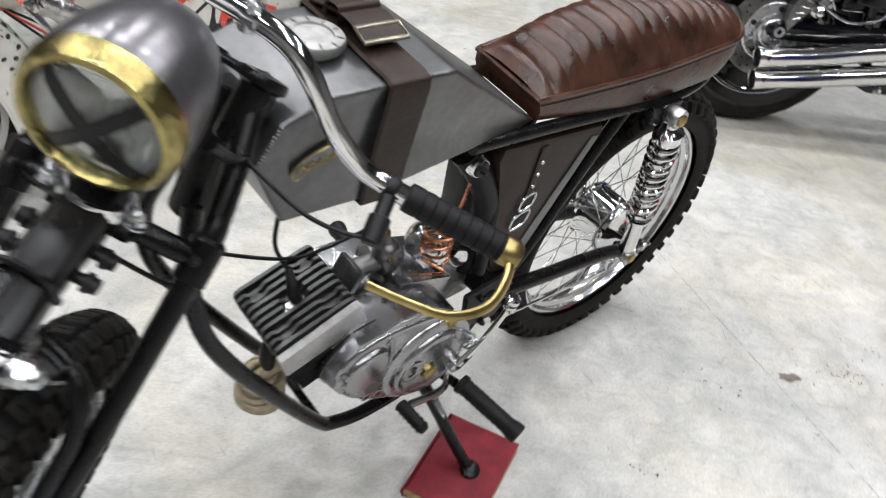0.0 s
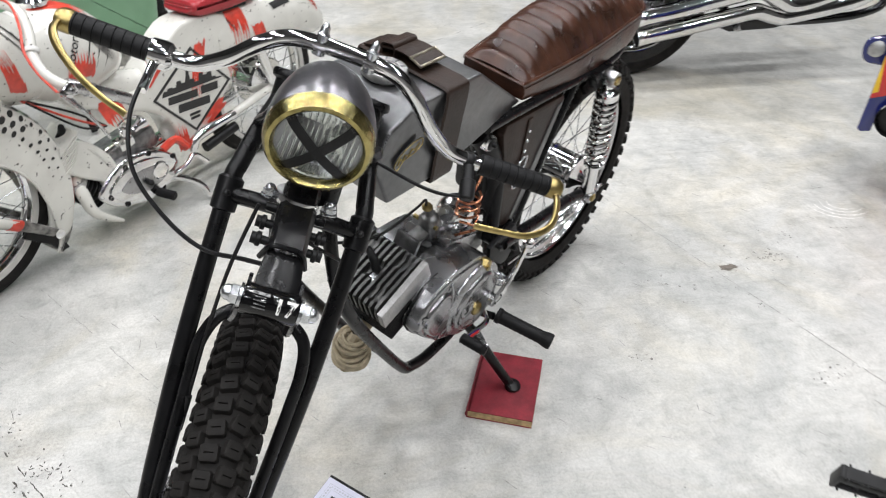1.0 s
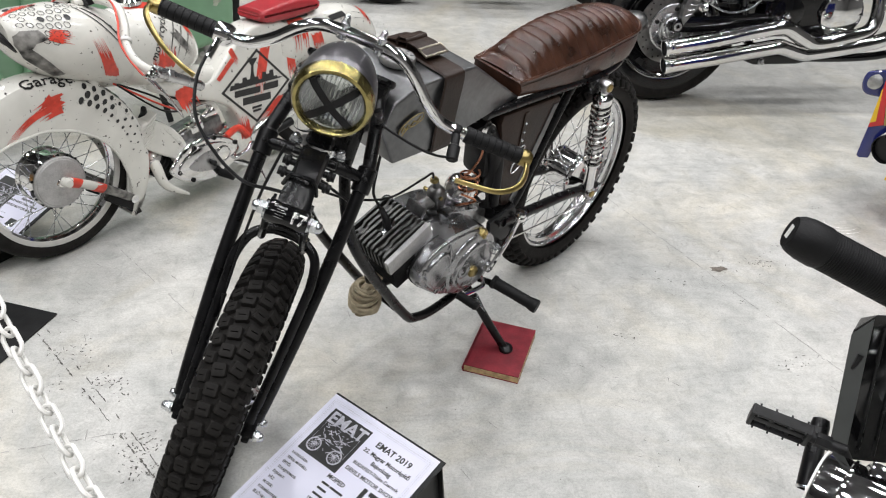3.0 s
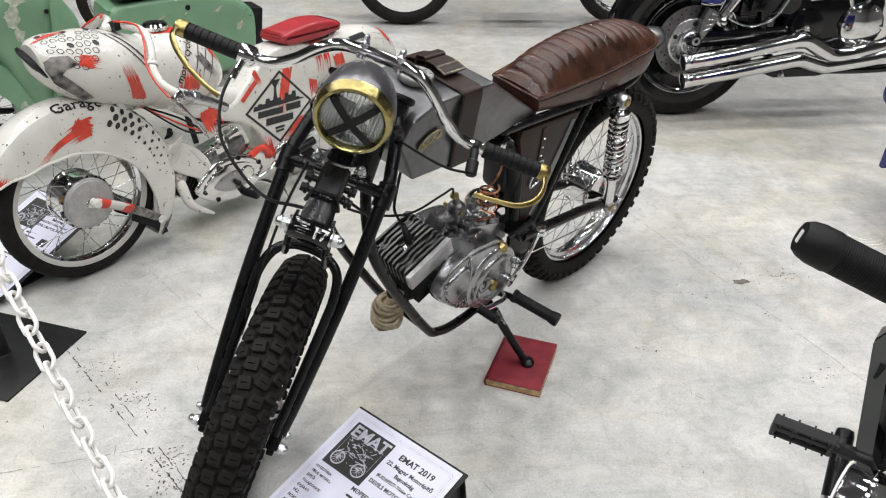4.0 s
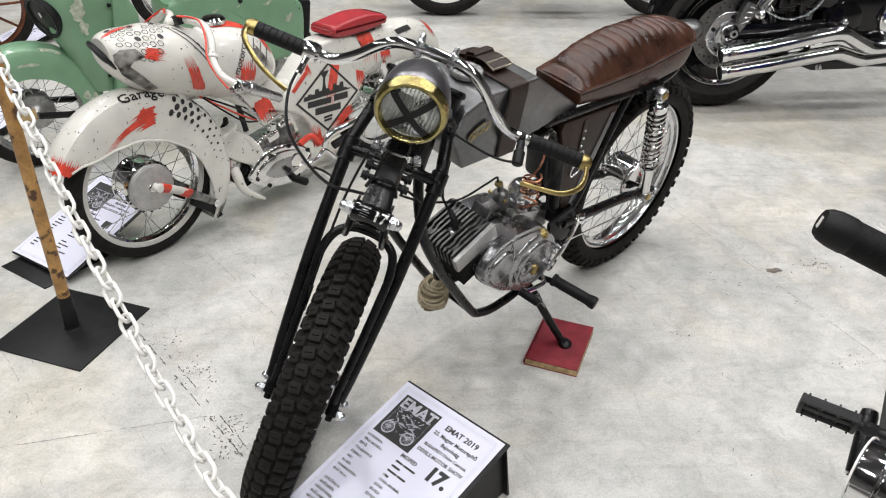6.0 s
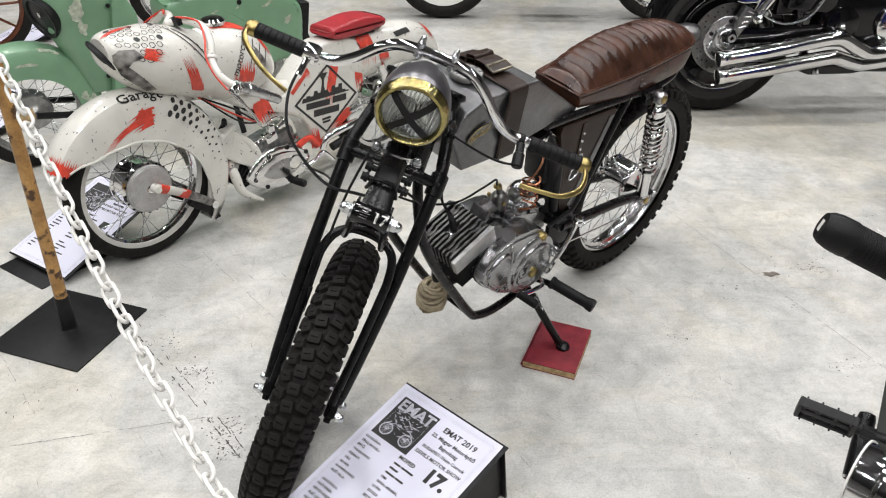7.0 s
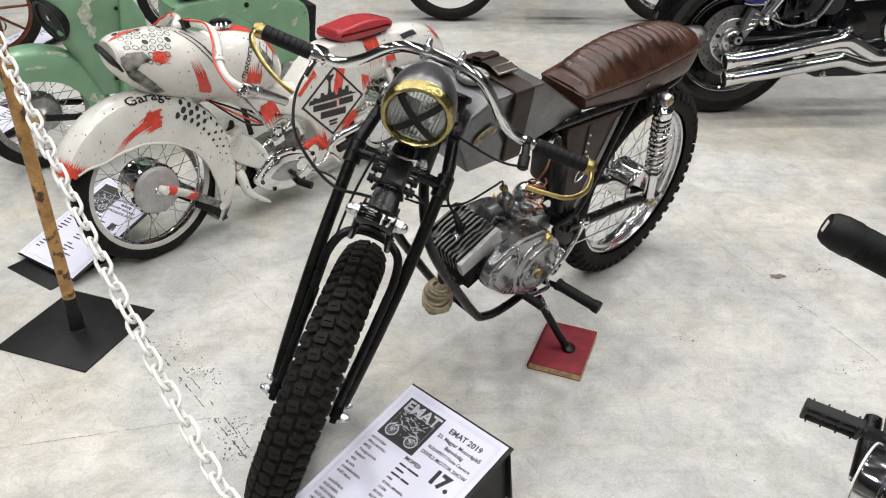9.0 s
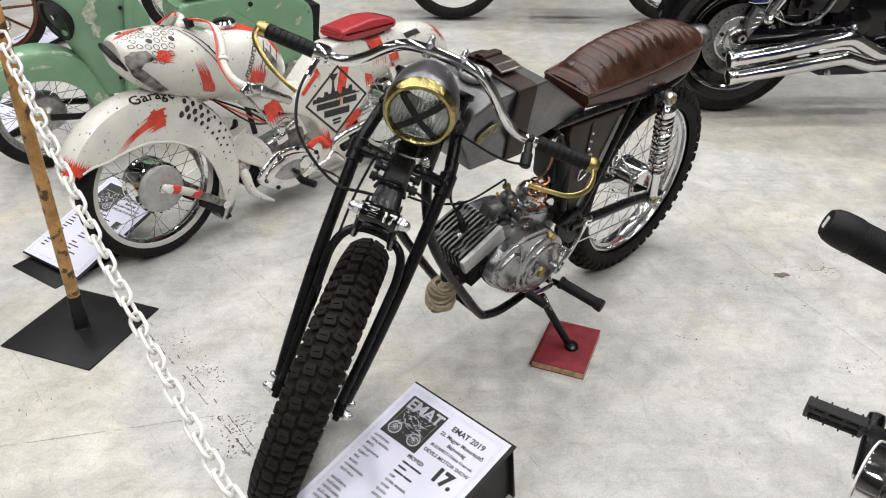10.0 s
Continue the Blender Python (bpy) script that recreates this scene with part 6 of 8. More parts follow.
    for k in range(9):
        part("shroud_rib", box((0.004, 0.003, 0.020), (-0.395 - 0.0072 * k, 0.0612, 0.318 - 0.0105 * k), (0, 60, 0), bevel=0.001), WHITEPAINT, cyl_ob)
    part("shroud_hole", lathe([(0.006, 0), (0.006, 0.002), (0.0, 0.002)], (-0.439, 0.0602, 0.252), (0, 1, 0), 12), SATIN, cyl_ob)
    part("plug_cap", tube([(-0.345, 0.0, 0.355), (-0.352, 0.01, 0.375), (-0.345, 0.025, 0.400)], [0.013, 0.012, 0.009], 10), SATIN, cyl_ob, "black spark plug cap")
    for k in range(6):
        part("barrel_fin", lathe([(0.03, -0.0016), (0.047, -0.0016), (0.047, 0.0016), (0.03, 0.0016)], (-0.352 - 0.011 * k, 0.01, 0.205 - 0.012 * k), (0.62, 0, 0.78), 24), SATIN, eng)
    part("barrel_band", lathe([(0.040, 0), (0.043, 0.002), (0.043, 0.022), (0.040, 0.024)], (-0.350, 0.01, 0.205), (0.3, 0.0, 0.9), 24), CAST, eng)
    carb = part("carburettor", cyl((-0.535, 0.03, 0.265), (-0.540, 0.03, 0.325), 0.018, edge=0.003), CHROME, eng, "chrome carburettor")
    part("float_bowl", box((0.055, 0.045, 0.032), (-0.522, 0.035, 0.282), (0, 10, 0), bevel=0.008), CHROME, carb)
    part("air_horn", lathe([(0.012, 0), (0.014, 0.02), (0.021, 0.036), (0.022, 0.046), (0.017, 0.046)], (-0.565, 0.035, 0.305), (-0.85, 0.1, 0.35), 20), CHROME, carb)
    part("carb_top", cyl((-0.540, 0.03, 0.325), (-0.541, 0.03, 0.336), 0.013, edge=0.003), CHROME, carb)
    part("fuel_pipe", tube([(-0.525, 0.035, 0.312), (-0.51, 0.05, 0.345), (-0.545, 0.05, 0.357), (-0.585, 0.04, 0.345), (-0.59, 0.03, 0.33)], 0.004, 8), CHROME, carb)
    part("inlet_pipe", cyl((-0.45, 0.015, 0.255), (-0.53, 0.03, 0.285), 0.014), CHROME, carb)
    for x, z in ((-0.415, 0.150), (-0.485, 0.222), (-0.665, 0.185), (-0.465, 0.105), (-0.605, 0.100), (-0.575, 0.232)):
        part("engine_stud", lathe([(0.009, 0), (0.009, 0.005), (0.005, 0.005), (0.005, 0.002), (0.0, 0.002)], (x, 0.070, z), (0, 1, 0), 12), SATIN, eng)
    part("bracket", tube([(-0.64, 0.06, 0.215), (-0.69, 0.066, 0.232), (-0.73, 0.066, 0.19)], 0.013, 8), REDSTREAK, eng, "red painted engine bracket")
    part("front_pipe", tube([(-0.345, 0.02, 0.235), (-0.342, 0.05, 0.185), (-0.360, 0.062, 0.120), (-0.438, 0.07, 0.058)], [0.020, 0.019, 0.016, 0.005], 14), WHITEPAINT, ob, "white curved foot shield")
    part("exhaust_pipe", tube([(-0.37, -0.03, 0.21), (-0.36, -0.06, 0.13), (-0.48, -0.10, 0.10), (-0.75, -0.12, 0.14), (-1.2, -0.13, 0.20)], [0.015, 0.016, 0.018, 0.03, 0.03], 12), CHROME, ob, "chrome exhaust")
    part("exhaust_pipe", tube([(-0.740, 0.085, 0.175), (-0.752, 0.088, 0.210), (-0.80, 0.09, 0.226), (-0.93, 0.09, 0.236)], [0.013, 0.015, 0.017, 0.015], 12), CHROME, ob, "chrome side tube")
    part("side_damper", tube([(-0.785, 0.09, 0.170), (-0.93, 0.09, 0.192)], 0.017, 12, straight=True), SATIN, ob, "black side tube")
    part("foot_peg", lathe([(0.010, 0), (0.0150, 0.003), (0.0150, 0.062), (0.011, 0.066)], (-0.575, 0.075, 0.098), (-0.30, 0.93, -0.12), 14), GRIP, ob, "black rubber peg")
    part("stand", tube([(-0.60, 0.03, 0.13), (-0.68, 0.07, 0.10), (-0.735, 0.10, 0.055), (-0.75, 0.115, 0.012)], 0.011, 10), CHROME, ob, "chrome stand leg")
    part("stand", tube([(-0.60, -0.03, 0.13), (-0.68, -0.07, 0.10), (-0.735, -0.10, 0.055), (-0.75, -0.115, 0.012)], 0.011, 10), CHROME, ob, "chrome stand leg")
    part("kick_lever", tube([(-0.645, 0.085, 0.13), (-0.70, 0.09, 0.145), (-0.735, 0.09, 0.165), (-0.78, 0.095, 0.12)], 0.009, 10), CHROME, ob, "chrome lever")
    part("spine", tube([(-0.14, 0, 0.56), (-0.30, 0, 0.53), (-0.50, 0, 0.46), (-0.66, 0, 0.42)], 0.045, 16), WHITEPAINT, ob, "white frame spine")
    part("red_stroke", decal(brush(-0.48, 0.44, -0.52, 0.345, 0.07, 61, 6), lambda x, y: Vector((x, 0.0578 if x < -0.42 else 0.056, y))), REDSTREAK, shell, "red brush stroke")
    for s in (1, -1):
        part("rear_arm", tube([(-0.78, 0.06 * s, 0.20), (-0.95, 0.072 * s, 0.23), (-1.15, 0.076 * s, 0.262)], 0.014, 10), WHITEPAINT, ob)
        part("rear_damper", tube([(-1.14, 0.085 * s, 0.28), (-1.08, 0.085 * s, 0.44)], 0.018, 12, straight=True), CHROME, ob, "chrome rear damper")
    for k in range(3):
        part("cable", tube([(-0.24, 0.03 + 0.02 * k, 0.52), (-0.36, 0.075 + 0.01 * k, 0.45 - 0.02 * k), (-0.47, 0.05, 0.36)], 0.0035, 6), REDSTREAK if k == 1 else SATIN, ob)


white_moped()

GREEN_M = pose(-1.757, 2.390, 0, -2, 0, -146)


def green_moped():
    ob = thing("moped", GREEN_M, "mint green vintage moped with chipped paint and brown seat", "moped", "show mopeds")
    chips = material("bare_primer_chips", (0.42, 0.46, 0.36), 0.6, vary=0.3, scale=40)
    wheel(ob, "front_wheel", pose(0, 0, 0.25), 0.25, 0.034, 0.034, "road", 0.075, 0.05, rim_mat=CAST, hub_mat=CAST)
    wheel(ob, "rear_wheel", pose(-1.05, 0, 0.25), 0.25, 0.034, 0.034, "road", 0.07, 0.05, rim_mat=CAST, hub_mat=CAST)
    inner = lambda d: float(np.interp(d, (10, 45, 75, 105, 135, 165, 195, 205), (0.22, 0.19, 0.155, 0.15, 0.16, 0.175, 0.18, 0.18)))
    hub = pose(0, 0, 0.25)
    fen = part("front_mudguard", valanced_fender(inner, radians(14), radians(192), 0.277, 0.075), GREENPAINT, ob, "deep green mudguard with worn patches", hub)

    def on_f(x, y, off=0.0015):
        a = radians(x)
        ri = inner(x)
        s = max(0, min(0.15, y))
        r = np.interp(s, [0, 0.031, 0.055, 0.075, 0.15], [0.277, 0.274, 0.265, 0.247, ri])
        yy = np.interp(s, [0, 0.031, 0.055, 0.075, 0.15], [0, 0.037, 0.0645, 0.075, 0.075])
        return hub @ Vector(((r + off) * math.cos(a), yy + off, (r + off) * math.sin(a)))

    for x, y, w, h in ((112, 0.05, 12, 0.014), (64, 0.05, 10, 0.03), (52, 0.03, 6, 0.02), (176, 0.09, 9, 0.028), (92, 0.105, 16, 0.006), (150, 0.05, 4, 0.012), (168, 0.12, 7, 0.02)):
        r = random.Random(int(x))
        bm = bmesh.new()
        bm.faces.new([bm.verts.new((x + w * math.cos(a) * r.uniform(0.5, 1), y + h * math.sin(a) * r.uniform(0.5, 1), 0)) for a in (2 * math.pi * k / 14 for k in range(14))])
        part("paint_chip", decal(bm, on_f), chips, fen, "pale worn paint patch")
    for s in (1, -1):
        part("link_arm", tube([(0.0, 0.085 * s, 0.25), (-0.10, 0.09 * s, 0.235), (-0.22, 0.085 * s, 0.215)], 0.02, 12, flat=0.6), SATIN, ob, "black link arm")
    part("number_tag", box((0.085, 0.004, 0.05), (0.05, 0.098, 0.262), (0, 5, 8), bevel=0.002), PAGES, ob, "small yellowed tag")
    # the nose runs down from the lamp into the legshield
    def nose_point(z, a, off=0.0):
        front = float(np.interp(z, (0.30, 0.37, 0.47, 0.535, 0.63, 0.72, 0.82), (-0.215, -0.195, -0.160, -0.130, -0.105, -0.088, -0.10)))
        back = float(np.interp(z, (0.30, 0.40, 0.50, 0.60, 0.72, 0.82), (-0.335, -0.345, -0.37, -0.41, -0.44, -0.42)))
        half = float(np.interp(z, (0.30, 0.40, 0.55, 0.68, 0.78, 0.82), (0.085, 0.105, 0.120, 0.125, 0.105, 0.08)))
        mid, long = (front + back) / 2, (front - back) / 2
        ca, sa = math.cos(a), math.sin(a)
        k = lambda q, e: math.copysign(abs(q) ** e, q)
        return Vector((mid + (long + off) * k(ca, 0.8), (half + off) * k(sa, 0.7), z))

    loops = [[nose_point(0.30 + 0.52 * i / 20, 2 * math.pi * j / 36) for j in range(36)] for i in range(21)]
    loops += [[Vector((-0.26, 0, 0.835)) + (nose_point(0.82, 2 * math.pi * j / 36) - Vector((-0.26, 0, 0.82))) * q for j in range(36)] for q in (0.7, 0.3)]
    bm = bmesh.new()
    rings(bm, loops)
    nose = part("headlamp_nose", bm, GREENPAINT, ob, "green pressed nose and legshield with worn patches")
    sh = part("legshield_wing", prism(smooth_round([(-0.37, 0.72), (-0.43, 0.66), (-0.455, 0.58), (-0.42, 0.45), (-0.38, 0.33), (-0.33, 0.25), (-0.31, 0.30), (-0.34, 0.50)], 3), -0.125, 0.128, 0.012), GREENPAINT, ob, "green legshield wing")
    part("lamp_bezel", lathe([(0.076, -0.03), (0.088, -0.004), (0.090, 0.004), (0.086, 0.010), (0.074, 0.006), (0.070, -0.002), (0.0, 0.006)], (-0.108, 0.047, 0.628), (0.90, 0.35, -0.28), 36), SATIN, nose, "black covered headlamp")
    part("lamp_mark", box((0.002, 0.012, 0.018), (-0.098, 0.058, 0.640), (0, 16, 20)), PLASTICWHITE, nose)
    f = lambda x, y: nose_point(y, x, 0.0025)
    for x, y, w, h in ((1.42, 0.66, 0.22, 0.055), (1.45, 0.585, 0.14, 0.04), (1.1, 0.745, 0.16, 0.015), (1.5, 0.71, 0.2, 0.02)):
        r = random.Random(int(y * 100))
        bm = bmesh.new()
        bm.faces.new([bm.verts.new((x + w * math.cos(a) * r.uniform(0.4, 1), y + h * math.sin(a) * r.uniform(0.4, 1), 0)) for a in (2 * math.pi * k / 16 for k in range(16))])
        part("paint_chip", decal(bm, f), chips, nose, "pale worn paint patch")
    for z, x in ((0.66, -0.345), (0.37, -0.30)):
        part("shield_screw", lathe([(0.008, -0.006), (0.008, 0.003), (0.0, 0.005)], (x, 0.122 if z > 0.5 else 0.104, z), (0.1, 0.9, 0), 14), SATIN, sh)
    tunnel = smooth_round([(-0.34, 0.34), (-0.45, 0.36), (-0.60, 0.44), (-0.60, 0.30), (-0.45, 0.22), (-0.32, 0.22)], 3)
    part("tunnel", prism(tunnel, -0.09, 0.09, 0.02), GREENPAINT, ob, "green floor tunnel")
    rear = smooth_round([(-0.58, 0.62), (-0.70, 0.645), (-0.95, 0.64), (-1.10, 0.61), (-1.18, 0.555), (-1.20, 0.50), (-1.195, 0.38), (-1.18, 0.29), (-1.10, 0.30), (-1.00, 0.285), (-0.80, 0.27), (-0.63, 0.33), (-0.58, 0.48)], 3)
    hood = part("rear_body", prism(rear, -0.115, 0.115, 0.035, seg=4), GREENPAINT, ob, "green rear body with worn patches")
    for x, z, w, h in ((-1.03, 0.575, 0.035, 0.012), (-1.12, 0.49, 0.025, 0.025), (-0.78, 0.57, 0.02, 0.008), (-0.885, 0.575, 0.010, 0.006)):
        r = random.Random(int(-x * 100))
        bm = bmesh.new()
        bm.faces.new([bm.verts.new((x + w * math.cos(a) * r.uniform(0.4, 1), 0.1165, z + h * math.sin(a) * r.uniform(0.4, 1) - (w * math.cos(a)) * 0.3)) for a in (2 * math.pi * k / 14 for k in range(14))])
        part("paint_chip", bm, chips, hood, "pale worn paint patch")
    part("lock_hole", lathe([(0.011, 0), (0.011, 0.003), (0.0, 0.003)], (-0.894, 0.1145, 0.597), (0, 1, 0), 16), SATIN, hood)
    part("tail_block", box((0.05, 0.12, 0.17), (-1.215, 0.03, 0.46), (0, -6, 0), bevel=0.012), SATIN, ob, "black tail block")
    part("seat", prism(smooth_round([(-0.62, 0.66), (-0.65, 0.69), (-0.80, 0.71), (-1.00, 0.70), (-1.05, 0.66), (-0.85, 0.65)], 3), -0.12, 0.12, 0.02, seg=3), DARKLEATHER, ob, "brown leather seat")
    part("floor_mat", box((0.24, 0.16, 0.02), (-0.48, 0.0, 0.37), (0, -20, 0), bevel=0.006), DARKLEATHER, ob, "brown floor mat")
    for s in (1, -1):
        part("grip", tube([(-0.25, 0.12 * s, 0.90), (-0.30, 0.24 * s, 0.91), (-0.36, 0.36 * s, 0.89)], 0.017, 12), ROPE, ob, "tape-wrapped grip")
    part("stand", tube([(-0.80, 0.10, 0.30), (-0.82, 0.15, 0.12), (-0.83, 0.18, 0.018)], 0.013, 10), SATIN, ob)


green_moped()


def copper_bicycle():
    """The copper-spoked front wheel and fork far behind the green moped."""
    m = pose(-2.62, 3.75, 0, -4, 0, -150)
    ob = thing("moped", m, "moped with copper-coloured spoked front wheel", "moped", "show mopeds")
    cop = material("copper_paint", (0.15, 0.055, 0.032), 0.35, metal=0.6, vary=0.2, scale=20)
    rim = part("front_wheel", lathe([(0.232, -0.02), (0.245, -0.022), (0.238, 0.0), (0.245, 0.022), (0.232, 0.02), (0.225, 0), (0.232, -0.02)], (0, 0, 0.30), (0, 1, 0), 60, caps=False), cop, ob, "copper-painted wheel")
    part("tyre", tyre_mesh(0.30, 0.034, 0.032, "road"), RUBBER, rim, "black tyre", pose(0, 0, 0.30))
    part("hub", lathe([(0.02, -0.06), (0.05, -0.04), (0.05, 0.04), (0.02, 0.06)], (0, 0, 0.30), (0, 1, 0), 24), SATIN, rim)
    for k in range(10):
        a = 2 * math.pi * k / 10
        part("spoke", cyl((0.05 * math.cos(a), 0, 0.30 + 0.05 * math.sin(a)), (0.236 * math.cos(a), 0, 0.30 + 0.236 * math.sin(a)), 0.009, 0.007, seg=8), cop, rim)
    for s in (1, -1):
        part("fork_leg", tube([(0, 0.07 * s, 0.30), (-0.12, 0.07 * s, 0.55), (-0.22, 0.05 * s, 0.80)], 0.02, 10), SATIN, ob, "black fork leg")
    part("frame", tube([(-0.22, 0, 0.80), (-0.30, 0, 0.62), (-0.70, 0, 0.45), (-1.05, 0, 0.32)], 0.03, 12), SATIN, ob)
    part("seat", box((0.40, 0.16, 0.06), (-0.75, 0, 0.74), (0, 4, 0), bevel=0.025), DARKLEATHER, ob)
    part("seat_post", cyl((-0.72, 0, 0.42), (-0.75, 0, 0.72), 0.02), SATIN, ob)
    wheel(ob, "rear_wheel", pose(-1.10, 0, 0.28), 0.282, 0.036, 0.034, "road", 0.06, 0.05, spokes=24)


copper_bicycle()

CHOP_M = pose(1.33, 3.10, 0, 0, 0, 4)


def cruiser():
    """The large chromed cruiser behind: it stands across the view, its right side towards the camera."""
    ob = thing("motorcycle", CHOP_M, "large black cruiser motorcycle with twin chrome exhausts", "motorcycle")
    hub = pose(-0.015, 0.0, 0.366)
    rim = part("rear_wheel", lathe([(0.236, -0.060), (0.280, -0.076), (0.296, -0.076), (0.298, -0.066), (0.250, -0.040), (0.236, 0), (0.250, 0.040), (0.298, 0.066), (0.296, 0.076), (0.280, 0.076), (0.236, 0.060)], (0, 0, 0), (0, 1, 0), 72), GLOSSBLACK, ob, "gloss black rear wheel", hub)
    part("rim_band", lathe([(0.186, 0.046), (0.205, 0.050), (0.224, 0.064), (0.234, 0.077), (0.242, 0.080), (0.245, 0.076), (0.234, 0.060), (0.205, 0.042), (0.186, 0.040), (0.186, 0.046)], (0, 0, 0), (0, -1, 0), 72, caps=False), CHROME, rim, "bright ring inside the rim", hub)
    part("wheel_web", lathe([(0.075, 0.070), (0.10, 0.072), (0.15, 0.050), (0.200, 0.040), (0.200, 0.030), (0.075, 0.050)], (0, 0, 0), (0, -1, 0), 64), ALU, rim, "polished alloy wheel centre", hub)
    part("tyre", tyre_mesh(0.366, 0.050, 0.085, "road"), RUBBER, rim, "wide black road tyre", hub)
    treads = bmesh.new()
    for k in range(30):
        a = 2 * math.pi * k / 30
        for s in (1, -1):
            p = [hub @ Vector((r * math.cos(a + o), y * s, r * math.sin(a + o))) for r, y, o in ((0.3645, 0.02, 0.0), (0.357, 0.05, 0.05), (0.343, 0.072, 0.07))]
            tube(p, 0.0022, 4, straight=True, bm=treads)
    part("tread_groove", treads, SATIN, rim, kind="stuff")
    disc_ob = part("brake_disc", lathe([(0.118, 0), (0.172, 0.0), (0.172, 0.006), (0.118, 0.006)], (-0.015, -0.085, 0.382), (0, -1, 0), 64), DISCSTEEL, rim, "drilled steel brake disc")
    for k in range(40):
        a = 2 * math.pi * k / 40
        r = 0.158 - 0.013 * (k % 3)
        part("disc_hole", lathe([(0.0045, 0), (0.0045, 0.0012)], (-0.015 + r * math.cos(a), -0.0912, 0.382 + r * math.sin(a)), (0, -1, 0), 8), SATIN, disc_ob)
    part("hub_plate", lathe([(0.112, 0), (0.112, 0.010)] + [(0.108 - 0.0045 * k, 0.0125 + 0.0012 * (k % 2)) for k in range(9)] + [(0.066, 0.024), (0.058, 0.026), (0.055, 0.024), (0.048, 0.030), (0.042, 0.030), (0.040, 0.028), (0.030, 0.034), (0.030, 0.046), (0.0, 0.048)], (-0.015, -0.085, 0.382), (0, -1, 0), 48), ALU, rim, "turned aluminium hub plate")
    for k in range(5):
        a = 2 * math.pi * k / 5 + 0.3
        part("hub_bolt", lathe([(0.010, 0), (0.010, 0.006), (0.006, 0.007), (0.0, 0.007)], (-0.015 + 0.088 * math.cos(a), -0.097, 0.382 + 0.088 * math.sin(a)), (0, -1, 0), 12), SATIN, rim)
        part("wheel_window", prism([(-0.015 + q * math.cos(a + o), 0.366 + q * math.sin(a + o)) for q, o in ((0.184, -0.09), (0.212, -0.12), (0.212, 0.12), (0.184, 0.09))], -0.0625, -0.048, 0.003), SATIN, rim, "dark opening in the wheel")
    nut = part("axle_nut", lathe([(0.030, 0), (0.030, 0.012), (0.026, 0.016), (0.026, 0.028), (0.012, 0.029), (0.012, 0.022), (0.0, 0.022)], (-0.020, -0.130, 0.405), (0, -1, 0), 24), GLOSSBLACK, ob, "black axle nut")
    part("nut_face", lathe([(0.020, 0.0), (0.020, 0.0012), (0.009, 0.0014), (0.009, 0.0)], (-0.020, -0.1592, 0.405), (0, -1, 0), 24, caps=False), ALU, nut, "bright axle end")
    arm = part("swing_arm", prism([(-0.055, 0.420), (0.0, 0.440), (0.42, 0.460), (0.50, 0.42), (0.42, 0.385), (0.0, 0.368), (-0.05, 0.380)], -0.135, -0.115, 0.006), GLOSSBLACK, ob, "black swing arm")
    part("caliper", prism([(0.01, 0.405), (0.075, 0.500), (0.060, 0.540), (0.025, 0.555), (0.0, 0.50), (-0.005, 0.44)], -0.150, -0.105, 0.006), DARKCAST, ob, "finned brake caliper")
    for k in range(4):
        part("caliper_fin", tube([(0.008 + 0.010 * k, -0.151, 0.452 + 0.026 * k), (0.040 + 0.008 * k, -0.152, 0.462 + 0.020 * k)], 0.003, 6, straight=True), ALU, ob)
    part("end_cap", lathe([(0.046, -0.075), (0.052, -0.060), (0.053, -0.020), (0.048, 0.012), (0.036, 0.034), (0.018, 0.046), (0.0, 0.049)], (-0.205, -0.120, 0.418), (0.94, -0.30, 0.16), 32), DARKCAST, ob, "rounded dull metal end cap")
    part("torque_strut", tube([(0.12, -0.12, 0.46), (0.20, -0.12, 0.41), (0.30, -0.12, 0.42)], 0.012, 8), ALU, ob)
    for i, (x, z) in enumerate(((0.09, 0.494), (0.506, 0.457))):
        part("frame_bolt", acorn_bolt((x, -0.15, z), (0, -1, 0), 0.018), CHROME, ob)
    # twin exhausts
    p1 = [(-0.068, -0.19, 0.315), (0.144, -0.19, 0.350), (0.36, -0.19, 0.392), (0.462, -0.19, 0.409), (0.515, -0.19, 0.404), (0.600, -0.19, 0.360), (0.672, -0.188, 0.333), (0.80, -0.183, 0.350), (0.96, -0.16, 0.39), (0.99, -0.13, 0.50), (0.97, -0.10, 0.60)]
    p2 = [(-0.056, -0.19, 0.231), (0.163, -0.19, 0.266), (0.38, -0.19, 0.302), (0.485, -0.19, 0.318), (0.530, -0.19, 0.310), (0.600, -0.19, 0.290), (0.680, -0.19, 0.288), (1.02, -0.185, 0.345), (1.13, -0.17, 0.43), (1.18, -0.14, 0.55), (1.17, -0.10, 0.65)]
    for p in (p1, p2):
        pipe = part("exhaust_pipe", tube(p, [0.037, 0.037, 0.037, 0.037, 0.036, 0.035, 0.034, 0.034, 0.033, 0.032, 0.032], 28, n=8), CHROME, ob, "long chrome exhaust pipe")
        a, b = Vector(p[0]), Vector(p[1])
        d = (a - b).normalized()
        part("exhaust_tip", lathe([(0.037, -0.03), (0.0379, -0.028), (0.0382, 0.012), (0.0372, 0.0135), (0.0356, 0.012), (0.0356, 0.008)], a, d, 32, caps=False), CHROME, pipe, "chrome exhaust tip")
        # Shade inside the open pipe is painted: a black disc closes the mouth.
        part("exhaust_mouth", lathe([(0.0354, 0.0105), (0.0345, 0.002), (0.0, 0.0012)], a, d, 24, caps=False), SATIN, pipe, "black disc painted for the shade inside the pipe mouth")
